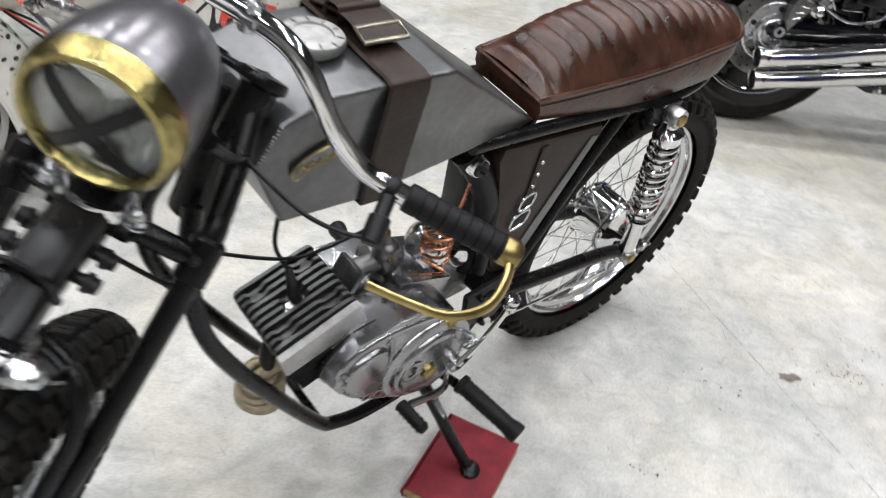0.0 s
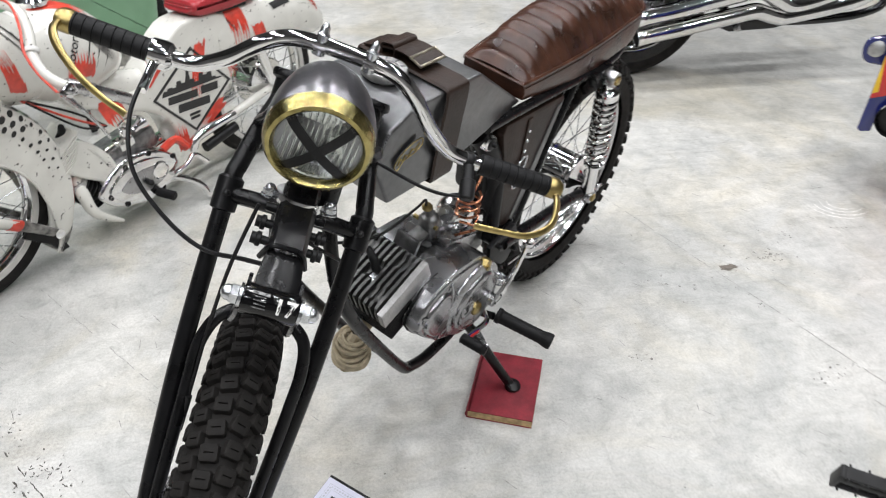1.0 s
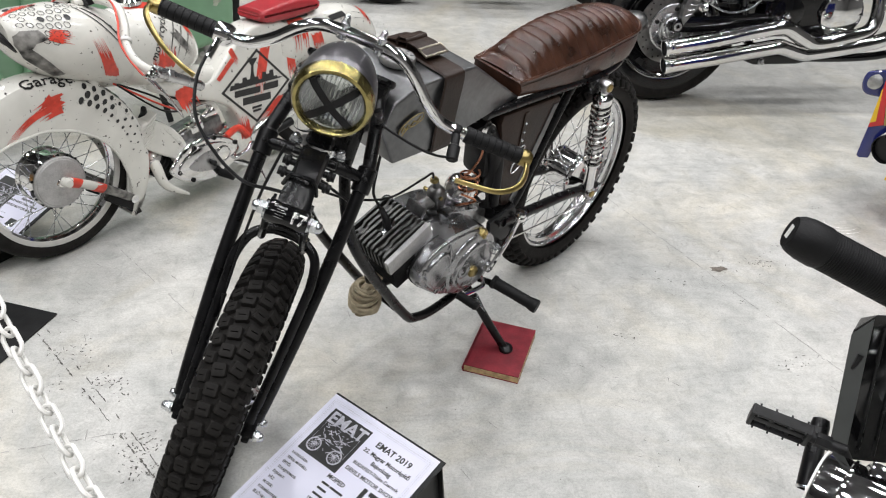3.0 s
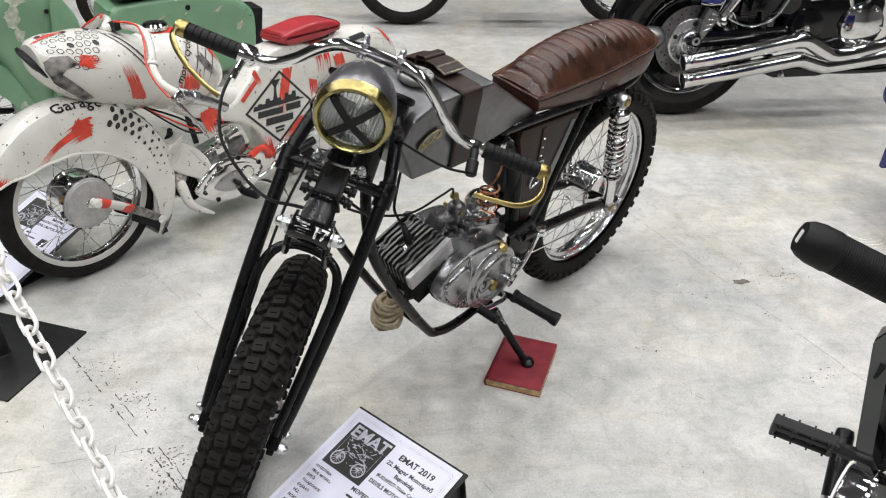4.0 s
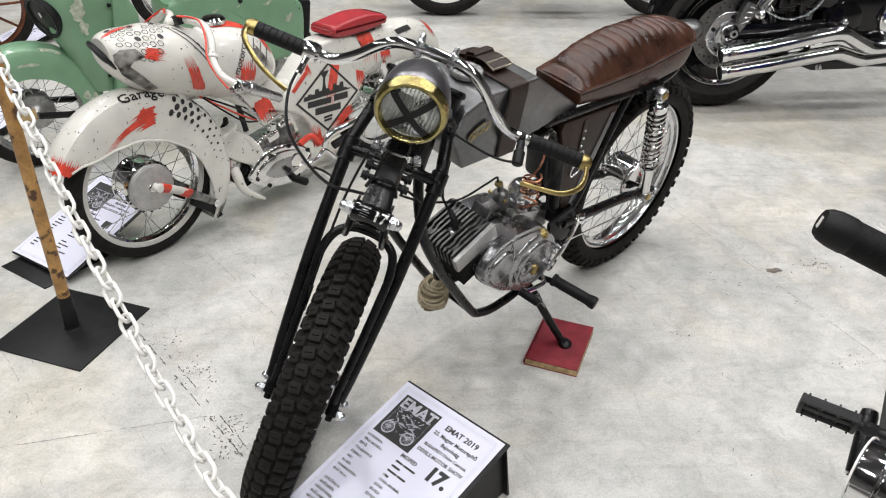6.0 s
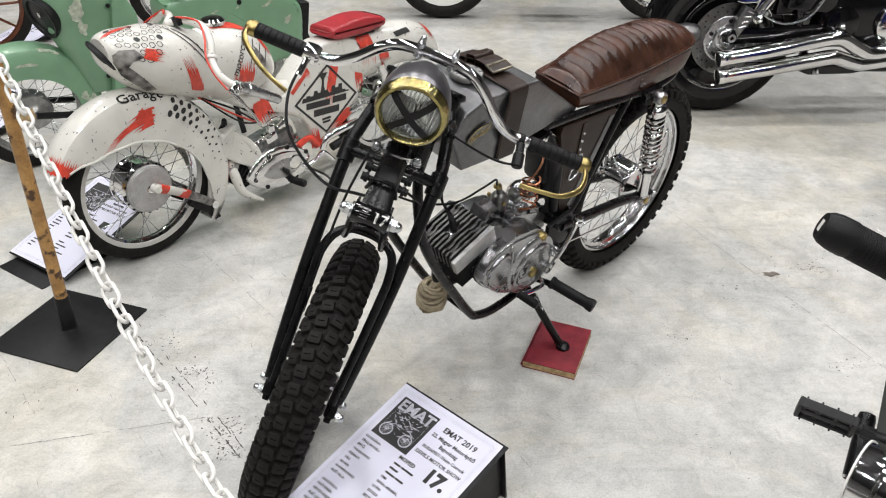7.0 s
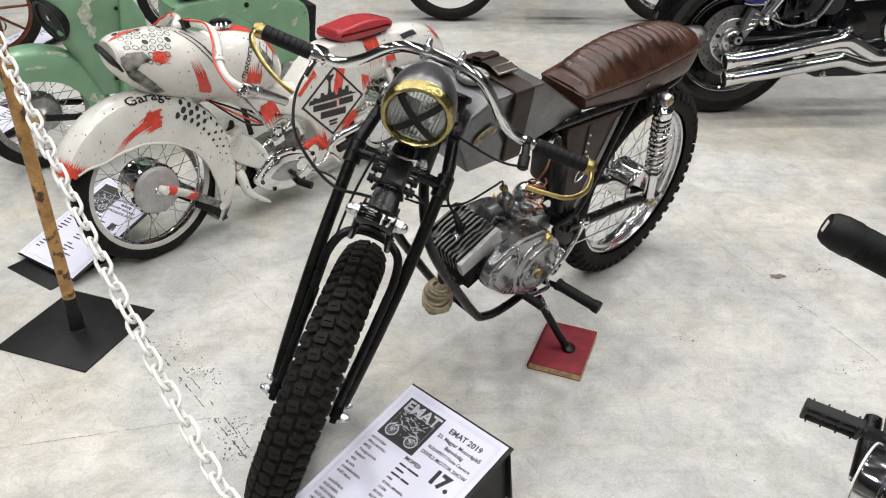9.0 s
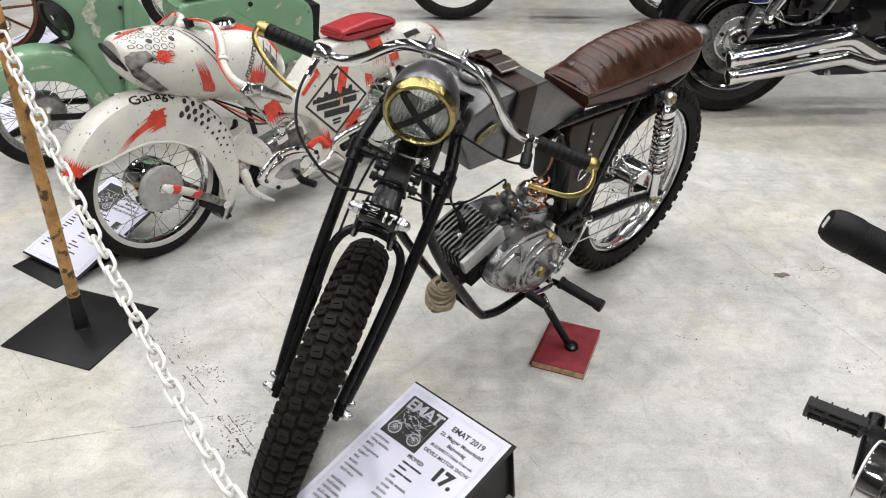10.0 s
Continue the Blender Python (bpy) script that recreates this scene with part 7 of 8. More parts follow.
    part("pipe_bracket", prism([(0.34, 0.245), (0.40, 0.222), (0.62, 0.225), (0.72, 0.245), (0.62, 0.27), (0.38, 0.27)], -0.165, -0.13, 0.004), GLOSSBLACK, ob, "black exhaust bracket")
    part("bracket_bolt", acorn_bolt((0.435, -0.165, 0.238), (0, -1, 0), 0.012), ALU, ob)
    # engine and frame, black with chrome
    eng = part("engine", box((0.50, 0.26, 0.24), (0.66, 0.0, 0.46), bevel=0.03), GLOSSBLACK, ob, "black V-twin engine with chrome covers")
    for x, a in ((0.60, -24), (0.84, 22)):
        for k in range(8):
            part("cylinder_fin", box((0.17, 0.19, 0.010), (x + math.sin(radians(a)) * 0.026 * k, 0, 0.60 + 0.024 * k), (0, a, 0), bevel=0.003), SATIN, eng)
        part("rocker_cover", box((0.18, 0.20, 0.07), (x + math.sin(radians(a)) * 0.23, 0, 0.82), (0, a, 0), bevel=0.02), CHROME, eng, "chrome rocker cover")
    part("cam_cover", lathe([(0.11, 0), (0.105, 0.02), (0.08, 0.035), (0.0, 0.04)], (0.80, -0.13, 0.46), (0, -1, 0), 36), CHROME, eng, "round chrome cover")
    part("gearbox_cover", lathe([(0.085, 0), (0.08, 0.02), (0.05, 0.03), (0.0, 0.034)], (0.52, -0.13, 0.46), (0, -1, 0), 32), GLOSSBLACK, eng)
    for k in range(6):
        part("cover_bolt", acorn_bolt((0.80 + 0.09 * math.cos(k * 1.05), -0.15, 0.46 + 0.09 * math.sin(k * 1.05)), (0, -1, 0), 0.010), CHROME, eng)
    part("pushrod_tube", cyl((0.74, -0.12, 0.54), (0.66, -0.10, 0.78), 0.014), CHROME, eng)
    part("pushrod_tube", cyl((0.80, -0.12, 0.54), (0.88, -0.10, 0.78), 0.014), CHROME, eng)
    part("frame_rail", tube([(1.25, -0.10, 0.95), (1.24, -0.12, 0.40), (1.12, -0.13, 0.26), (0.60, -0.13, 0.25), (0.36, -0.12, 0.33), (0.30, -0.11, 0.60)], 0.02, 12), GLOSSBLACK, ob, "black frame rail")
    part("shock_absorber", tube([(0.095, -0.13, 0.515), (0.20, -0.13, 0.68)], 0.030, 16, straight=True), CHROME, ob, "chrome rear shock")
    part("shock_collar", lathe([(0.03, 0), (0.036, 0.004), (0.036, 0.02), (0.03, 0.024)], (0.11, -0.13, 0.515), (0.55, 0, 0.85), 20), ALU, ob)
    part("side_cover", box((0.24, 0.03, 0.20), (0.36, -0.12, 0.62), (0, 6, 0), bevel=0.012), GLOSSBLACK, ob, "black side cover")
    part("battery_box", box((0.26, 0.20, 0.22), (0.33, 0.0, 0.60), bevel=0.02), GLOSSBLACK, ob)
    part("blue_badge", box((0.10, 0.02, 0.05), (0.03, -0.14, 0.60), (0, 10, 0), bevel=0.006), BLUEPAINT, ob, "blue panel with a chrome edge")
    part("badge_edge", tube([(-0.025, -0.153, 0.580), (0.02, -0.153, 0.572), (0.082, -0.153, 0.582), (0.08, -0.153, 0.62)], 0.005, 8), CHROME, ob)
    part("chrome_badge", box((0.11, 0.012, 0.03), (0.56, -0.145, 0.60), (0, -4, 0), bevel=0.005), CHROME, ob)
    part("brake_hose", tube([(0.10, -0.14, 0.52), (0.22, -0.15, 0.47), (0.34, -0.15, 0.50), (0.40, -0.15, 0.60)], 0.006, 8), ZINC, ob, "braided hose")
    part("fender", valanced_fender(lambda d: 0.30, radians(40), radians(165), 0.385, 0.10, 24), GLOSSBLACK, ob, "black rear fender", hub)
    part("seat", prism(smooth_round([(-0.10, 0.78), (0.15, 0.74), (0.45, 0.76), (0.50, 0.82), (0.20, 0.80), (-0.12, 0.84)], 3), -0.14, 0.14, 0.02), DARKLEATHER, ob, "black seat")
    part("tank", pod((0.86, 0, 0.98), (0.30, 0.15, 0.12)), BLUEPAINT, ob, "dark blue tank")
    wheel(ob, "front_wheel", pose(1.72, 0.0, 0.33), 0.33, 0.05, 0.05, "road", 0.08, 0.05, rim_mat=CHROME, spokes=32)
    for s in (1, -1):
        part("fork_leg", cyl((1.72, 0.09 * s, 0.33), (1.38, 0.09 * s, 1.00), 0.025), CHROME, ob, "chrome fork leg")


cruiser()


def far_motorcycle():
    """Only its rear tyre reaches into view, far behind."""
    m = pose(0.0, 4.66, 0, 0, 0, 0)
    ob = thing("motorcycle", m, "distant black motorcycle with a white-rimmed tyre", "motorcycle")
    hub = pose(0, 0.05, 0.34)
    rim = part("front_wheel", lathe([(0.20, -0.04), (0.235, -0.055), (0.25, -0.056), (0.245, -0.045), (0.22, 0), (0.245, 0.045), (0.25, 0.056), (0.235, 0.055), (0.20, 0.04)], (0, 0, 0), (0, 1, 0), 48), PLASTICWHITE, ob, "pale rimmed wheel", hub)
    part("tyre", tyre_mesh(0.34, 0.055, 0.066, "road"), RUBBER, rim, "black road tyre", hub)
    part("hub", lathe([(0.02, -0.08), (0.09, -0.06), (0.20, -0.02), (0.20, 0.02), (0.09, 0.06), (0.02, 0.08)], (0, 0, 0), (0, 1, 0), 32), SATIN, rim, m=hub)
    part("fender", valanced_fender(lambda d: 0.33, radians(30), radians(150), 0.40, 0.09, 24), SATIN, ob, "black fender", hub)
    part("frame", tube([(0, 0.05, 0.36), (0.35, 0.05, 0.46), (0.80, 0.05, 0.45), (1.3, 0.05, 0.36)], 0.05, 12), SATIN, ob)
    part("engine", box((0.5, 0.3, 0.36), (0.75, 0.05, 0.42), bevel=0.04), SATIN, ob)
    wheel(ob, "rear_wheel", pose(1.45, 0.05, 0.33), 0.33, 0.05, 0.055, "road", 0.08, 0.05, spokes=20)


far_motorcycle()


def racing_moped():
    """Dark blue fairing with yellow and red stripes; drawn in a panel frame: x to its rear, y outwards."""
    m = basis((1.75, 1.985, 0), (0.76, -0.65, 0), (0.65, 0.76, 0))
    ob = thing("racing_moped", m, "small racing moped in dark blue, red and yellow", "moped")
    panel = [(-0.008, 0.210), (-0.005, 0.27), (-0.001, 0.332), (0.001, 0.40), (0.002, 0.48), (0.003, 0.56), (0.008, 0.657), (0.012, 0.78), (0.60, 0.80), (0.62, 0.34), (0.34, 0.345), (0.20, 0.352), (0.120, 0.350), (0.072, 0.335), (0.044, 0.297), (0.036, 0.211), (0.004, 0.203)]
    body = part("fairing", prism(panel, 0.0, 0.16, 0.006), BLUEPAINT, ob, "dark blue tail fairing")
    y = -0.0015
    for pts, mat, lab in (([(0.0005, 0.346), (0.019, 0.357), (0.006, 0.48), (0.0035, 0.48)], YELLOWPAINT, "yellow stripe"), ([(0.0, 0.329), (0.048, 0.350), (0.015, 0.503), (0.0045, 0.552), (0.006, 0.48), (0.019, 0.357), (0.0005, 0.346)], SCARLET, "red stripe"),
                          ([(0.049, 0.3495), (0.056, 0.349), (0.019, 0.503), (0.006, 0.556), (0.005, 0.550), (0.0155, 0.503)], BRASS, "gold pinstripe")):
        part("stripe", prism(pts, y - 0.0012, y, 0.0), mat, body, lab)
    nose = Vector((-0.22, -0.93, 0.12))
    at = Vector((-0.031, 0.04, 0.485))
    pod_bm = bmesh.new()
    rings(pod_bm, [[at + nose * h + Vector((x * k, 0, z * k)) + Vector((0.02 * (1 - k), 0, 0)) for x, z in smooth_round([(-0.040, -0.012), (-0.036, 0.024), (-0.018, 0.040), (0.050, 0.048), (0.055, -0.040), (0.0, -0.052), (-0.028, -0.042)], 3)] for h, k in ((-0.12, 0.6), (-0.07, 0.9), (-0.02, 1.0), (0.008, 0.97), (0.014, 0.86))])
    lamp = part("lamp_pod", pod_bm, BLUEPAINT, ob, "blue lamp housing")
    part("lamp_glass", lathe([(0.029, 0.010), (0.029, 0.0155), (0.025, 0.017), (0.016, 0.021), (0.0, 0.023)], at + Vector((0.002, 0, 0.004)), nose, 28), CAST, lamp, "clear round lamp glass")
    ex = part("exhaust_pipe", lathe([(0.049, 0.03), (0.048, 0.0), (0.051, -0.002), (0.053, 0.004), (0.053, 0.30), (0.043, 0.34)], (0.080, -0.05, 0.275), (0.45, 0.85, 0.10), 36), BLACK, ob, "wide black exhaust mouth")
    part("exhaust_inside", lathe([(0.047, 0.012), (0.047, 0.02)], (0.080, -0.05, 0.275), (0.45, 0.85, 0.10), 30), SATIN, ex)
    low = [(0.120, 0.190), (0.138, 0.29), (0.168, 0.421), (0.19, 0.52), (0.60, 0.56), (0.62, 0.08), (0.32, 0.11), (0.20, 0.160)]
    belly = part("belly_panel", prism(low, -0.10, 0.06, 0.006), SCARLET, ob, "red belly panel with a yellow edge")
    part("yellow_edge", prism([(0.119, 0.189), (0.137, 0.29), (0.167, 0.421), (0.189, 0.522), (0.205, 0.522), (0.183, 0.421), (0.156, 0.29), (0.140, 0.182)], -0.103, -0.1005, 0.0), YELLOWPAINT, belly, "yellow edge stripe")
    wheel(ob, "rear_wheel", pose(0.42, 0.12, 0.215), 0.215, 0.035, 0.04, "road", 0.05, 0.04, spokes=18)
    part("rear_block", box((0.30, 0.12, 0.25), (0.45, 0.10, 0.55), bevel=0.03), BLUEPAINT, ob)


racing_moped()


def motor_bicycle():
    """The black motorised bicycle at the camera's right: its grip, pedal and frame side reach into view."""
    ob = thing("motorised_bicycle", Matrix(), "black motorised bicycle with chrome covers and a ribbed grip", "bicycle")
    a, d = Vector((0.2965, -0.060, 1.102)), Vector((0.873, -0.334, -0.353)).normalized()
    prof = [(0.0, -0.012), (0.0150, -0.0117), (0.0185, -0.006), (0.0205, 0.004), (0.0208, 0.020), (0.0202, 0.022)]
    for k in range(42):
        prof += [(0.0198, 0.0235 + k * 0.0025), (0.0198, 0.0247 + k * 0.0025), (0.0191, 0.0251 + k * 0.0025), (0.0191, 0.0256 + k * 0.0025)]
    prof += [(0.020, 0.13), (0.012, 0.132)]
    bar = part("handlebar", tube([a + d * 0.10, a + d * 0.25, (0.66, -0.18, 0.99), (0.82, -0.12, 0.96), (0.90, -0.05, 0.95)], 0.011, 12), SATIN, ob, "black handlebar")
    gp = part("grip", lathe(prof, a, d, 28), GRIP, bar, "black finely ribbed grip")
    part("grip_mark", box((0.013, 0.008, 0.0006)), PLASTICWHITE, gp, "small white print block", basis(a - d * 0.0122, (0.37, 0.08, 0.85), d.cross(Vector((0.37, 0.08, 0.85)))))
    # tall black body that leans with the machine
    def leaned(x, y, z):
        return Vector((x - 0.15 * (z - 0.3), y + 0.02 * (z - 0.3), z))

    t = Vector((0.72, -0.69, 0)).normalized()
    plan = [(0.836, 0.453), (0.861, 0.430), (1.18, 0.372), (1.19, 0.42), (0.862, 0.478)]
    tops = [0.582, 0.632, 0.615, 0.610, 0.590]
    panel = bmesh.new()
    loops = []
    for f in (0.0, 0.04, 0.96, 1.0):
        k = 0.985 if f in (0.0, 1.0) else 1.0
        mx, my = 1.01, 0.425
        loops.append([leaned(mx + (x - mx) * k, my + (y - my) * k, 0.27 + (z - 0.27) * f) for (x, y), z in zip(plan, tops)])
    rings(panel, loops)
    tank = part("frame_tank", panel, GLOSSBLACK, ob, "tall gloss black frame tank")
    for k in range(9):
        f = 0.05 + 0.1 * k
        x, y = 0.864 + 0.31 * f, 0.4285 - 0.056 * f
        part("tank_rib", tube([leaned(x, y - 0.001, 0.29), leaned(x, y - 0.001, 0.605)], 0.004, 6, straight=True), BLACK, tank)
    plate = bmesh.new()
    rings(plate, [[leaned(0.836 + 0.025 * f - d, 0.453 - 0.023 * f - d, z) for f, z in ((0.04, 0.285), (0.96, 0.285), (0.96, 0.622), (0.04, 0.574))] for d in (-0.002, 0.002)])
    part("tank_plate", plate, material("grey_satin_plate", (0.075, 0.08, 0.078), 0.5, vary=0.12, scale=6), tank, "satin grey end plate")
    part("tank_catch", tube([leaned(0.851, 0.435, 0.535), leaned(0.846, 0.436, 0.515), leaned(0.842, 0.440, 0.500)], [0.006, 0.004, 0.003], 8), SATIN, tank)
    p_out, p_in = Vector((0.659, 0.470, 0.363)), Vector((0.754, 0.412, 0.356))
    u = (p_out - p_in).normalized()
    v = Vector((-0.25, -0.35, 0.90)).normalized()
    v = (v - u * v.dot(u)).normalized()
    mm = basis((p_in + p_out) / 2, u, v)
    ped = box((0.112, 0.008, 0.022), (0, 0.026, 0), bevel=0.003)
    merge(ped, box((0.112, 0.008, 0.022), (0, -0.026, 0), bevel=0.003), box((0.010, 0.062, 0.024), (0.054, 0, 0), bevel=0.004), box((0.010, 0.062, 0.024), (-0.054, 0, 0), bevel=0.004), box((0.114, 0.018, 0.016), (0, 0, 0), bevel=0.003),
          box((0.008, 0.058, 0.014), (0.018, 0, 0), bevel=0.002), box((0.008, 0.058, 0.014), (-0.018, 0, 0), bevel=0.002))
    for x in (-0.045, -0.015, 0.015, 0.045):
        for yy in (0.028, -0.028):
            cyl((x, yy, -0.015), (x, yy, 0.015), 0.002, seg=6, bm=ped)
    pedal = part("pedal", ped, SATIN, ob, "black caged pedal with pins", mm)
    part("pedal_axle", merge(cyl(p_in + u * 0.01, p_in - u * 0.07, 0.011), cyl(p_in - u * 0.012, p_in - u * 0.040, 0.0145, seg=6)), SATIN, pedal)
    part("crank_arm", tube([p_in - u * 0.06, p_in - u * 0.065 + Vector((0.05, -0.03, -0.10))], 0.013, 10, straight=True), SATIN, ob, "black crank arm")
    ex0, ex1 = Vector((0.790, 0.410, 0.205)), Vector((0.848, 0.514, 0.300))
    pipe = part("exhaust_pipe", lathe([(0.017, 0.012), (0.0185, 0.0), (0.0195, 0.004), (0.0195, 0.138), (0.017, 0.150), (0.009, 0.154)], ex0, ex1 - ex0, 32), BLACK, ob, "gloss black exhaust tube")
    part("exhaust_mouth", lathe([(0.0165, -0.0005), (0.0192, -0.0005), (0.0200, 0.002), (0.0198, 0.005)], ex0, ex1 - ex0, 32, caps=False), CHROME, pipe, "bright mouth ring")
    face, ax = Vector((0.6864, 0.2664, 0.367)), Vector((-0.691, 0.721, -0.052))
    cov = part("engine_cover", lathe([(0.082, -0.12), (0.082, -0.006), (0.080, -0.002), (0.076, 0.0), (0.0, 0.001)], face, ax, 48), CHROME, ob, "round chrome engine cover")
    part("cover_face", lathe([(0.0805, -0.002), (0.079, 0.002), (0.0, 0.003)], face, ax, 40), PLASTICWHITE, cov, "pale disc on the cover")
    part("cover_fin", lathe([(0.086, -0.05), (0.086, -0.045), (0.082, -0.042)], face, ax, 40), CHROME, cov)
    part("cover_clamp", box((0.04, 0.03, 0.03), (0.770, 0.235, 0.440), (20, 10, -30), bevel=0.005), CHROME, cov, "chrome clamp")
    part("engine_block", box((0.20, 0.16, 0.22), (0.92, 0.22, 0.22), (0, 0, -44), bevel=0.02), CAST, ob, "cast engine block")
    wheel(ob, "rear_wheel", basis((1.30, -0.10, 0.33), t, Vector((0, 0, 1)).cross(t)), 0.33, 0.03, 0.03, "road", 0.04, 0.04, spokes=20)
    part("chain_stay", tube([(0.95, 0.22, 0.33), (1.30, -0.15, 0.33)], 0.012, 10, straight=True), BLACK, ob)
    part("stand", tube([(0.95, 0.20, 0.20), (0.93, 0.10, 0.006)], 0.010, 8, straight=True), BLACK, ob)
    part("steering_tube", tube([(0.90, -0.05, 0.95), (0.97, 0.05, 0.72), (1.0, 0.12, 0.55)], 0.02, 10), BLACK, ob)


motor_bicycle()


# ---- small things round the moped ----
def book():
    o, a, b = Vector((0.153, 1.034, 0)), Vector((0.299, 0.974, 0)), Vector((0.240, 1.238, 0))
    m = basis(o, a - o, b - o)
    w, h, t = (a - o).length, (b - o).length, 0.0245
    ob = thing("book", m, "closed dark red clothbound book lying flat under the stand", "book")
    part("cover", box((w, h, 0.003), (w / 2, h / 2, t - 0.0015), bevel=0.001), BOOKCLOTH, ob, "dark red cloth cover")
    part("cover", box((w, h, 0.003), (w / 2, h / 2, 0.0015), bevel=0.001), BOOKCLOTH, ob)
    spine = [Vector((0.004 - 0.007 * math.sin(math.pi * k / 8), 0, t * k / 8)) for k in range(9)]
    bm = bmesh.new()
    rings(bm, [[p + Vector((0, y, 0)) for p in spine] + [p + Vector((0.003, y, 0)) for p in reversed(spine)] for y in (0, h)])
    part("spine", bm, BOOKCLOTH, ob)
    pages = box((w - 0.004, h - 0.002, t - 0.006), (w / 2 + 0.0015, h / 2, t / 2))
    part("page_block", pages, PAGES, ob, "yellowed page block")


book()


def plain_bars(bm, x, y, count, word=0.012, size=0.0045, gap=0.003, seed=1):
    r = random.Random(seed)
    for _ in range(count):
        w = word * r.uniform(0.6, 1.4)
        merge(bm, box((w, size, 0.0003), (x + w / 2, y, 0)))
        x += w + gap
    return bm


def words(text, size, x, y, align="LEFT", bold=0.028):
    bm = text_mesh(text, size, bold=bold)
    xs = [v.co.x for v in bm.verts]
    if align == "LEFT":
        bm.transform(Matrix.Translation((x - min(xs), y, 0)))
    else:
        bm.transform(Matrix.Translation((x, y, 0)))
    return bm


def show_card(name, m, w, h, label, number, full=True):
    """A printed sheet on its black folding board; x along the top, y up the sheet, origin at the middle of the sheet."""
    card = thing(name, m, label, "sign", "show cards")
    part("board", box((w + 0.012, h + 0.012, 0.004), (0.004, 0.0, -0.004), bevel=0.001), SATIN, card, "black board")
    sheet = part("sheet", box((w, h, 0.0006), (0, 0, 0)), PAPER, card, "white printed paper sheet")
    lift = 0.0005
    edge = bmesh.new()
    for inset, t in ((0.010, 0.0006), (0.019, 0.0006)):
        for sx, sy, lx, ly in ((0, 1, w - 2 * inset, t), (0, -1, w - 2 * inset, t), (1, 0, t, h - 2 * inset), (-1, 0, t, h - 2 * inset)):
            merge(edge, box((lx, ly, 0.0002), (sx * (w / 2 - inset), sy * (h / 2 - inset), lift)))
    n = int((w - 0.03) / 0.0062)
    for i in range(n):
        x = -w / 2 + 0.0145 + (i + 0.5) * (w - 0.029) / n
        for s in (1, -1):
            merge(edge, box((0.0032, 0.0032, 0.0002), (x, s * (h / 2 - 0.0145), lift), (0, 0, 45)))
    n = int((h - 0.03) / 0.0062)
    for i in range(n):
        y = -h / 2 + 0.0145 + (i + 0.5) * (h - 0.029) / n
        for s in (1, -1):
            merge(edge, box((0.0032, 0.0032, 0.0002), (s * (w / 2 - 0.0145), y, lift), (0, 0, 45)))
    part("printed_border", edge, GREYINK, sheet, "grey patterned border", kind="stuff")
    # the emblem: a black panel with a pale engine-like drawing
    px, py = -w / 2 + 0.086, h / 2 - 0.090
    panel = part("emblem_panel", box((0.116, 0.122, 0.0002), (px, py, lift)), INK, sheet, "black emblem panel")
    art = bmesh.new()
    r = random.Random(number)
    if full:
        title = text_mesh("EMAT", 0.036, bold=0.03)
        title.transform(Matrix.Translation((px, py + 0.033, lift + 0.0003)))
        merge(art, title)
    for s in (1, -1):
        tube([(px + 0.042 * s, py + 0.024, lift + 0.0003), (px + 0.042 * s, py - 0.03, lift + 0.0003)], 0.0009, 4, straight=True, bm=art, flat=0.2)
    tube([(px - 0.042, py + 0.024, lift), (px + 0.042, py + 0.024, lift)], 0.0009, 4, straight=True, bm=art)
    for cx in (-0.028, 0.026):
        pts = [(px + cx + 0.014 * math.cos(a), py - 0.030 + 0.014 * math.sin(a), lift) for a in (2 * math.pi * i / 20 for i in range(20))]
        tube(pts, 0.0016, 4, closed=True, straight=True, bm=art)
        for i in range(6):
            a = math.pi * i / 6
            tube([(px + cx + 0.013 * math.cos(a), py - 0.030 + 0.013 * math.sin(a), lift), (px + cx - 0.013 * math.cos(a), py - 0.030 - 0.013 * math.sin(a), lift)], 0.0005, 4, straight=True, bm=art)
    for _ in range(60):
        x, y, a = r.uniform(-0.034, 0.034), r.uniform(-0.03, 0.02), r.uniform(-60, 60)
        merge(art, box((r.uniform(0.004, 0.014), r.uniform(0.0007, 0.002), 0.0002), (px + x, py + y, lift + 0.0003), (0, 0, a)))
    art.transform(Matrix.Translation((px, py, 0)) @ Matrix.Diagonal((1.16, 1.16, 1, 1)) @ Matrix.Translation((-px, -py, 0)))
    part("emblem_print", art, GREYINK, panel, "pale line drawing", kind="stuff")
    hx, hy = w / 2 - 0.092, h / 2 - 0.046
    head_text = bmesh.new()
    for txt, size, dy in (("EMAT 2019", 0.0205, 0.0), ("22. Magyar Motor\u00e9p\u00edt\u0151", 0.0138, -0.024), ("Bajnoks\u00e1g", 0.0138, -0.042), ("BUDAPEST-T\u00fcske Csarnok", 0.0112, -0.060), ("DEVILS MOTOR SHOW", 0.0132, -0.079)):
        merge(head_text, words(txt, size, hx, hy + dy, "CENTER"))
    for v in head_text.verts:
        v.co.z += lift
    part("heading", head_text, INK, sheet, "printed show heading")
    rows = ("KATEG\u00d3RIA:", "T\u00cdPUS, MODELL:", "\u00c9P\u00cdT\u0150:", "TULAJDONOS:", "\u00c9VJ\u00c1RAT:", "V\u00c1Z:", "BLOKK:", "KORM\u00c1NYKIFLI:", "ELS\u0150 VILLA:", "", "LENG\u0150VILLA:", "ELS\u0150 KER\u00c9K:", "H\u00c1TS\u00d3 KER\u00c9K:", "ELS\u0150 L\u00c1MPA:", "H\u00c1TS\u00d3 L\u00c1MPA:")
    values = ("MOPED", None, None, None, "1988", "GY\u00c1RI, MINIM\u00c1L", "GY\u00c1RI", "EGYEDI", "EGYEDI", "", None, None, None, None, None)
    body = bmesh.new()
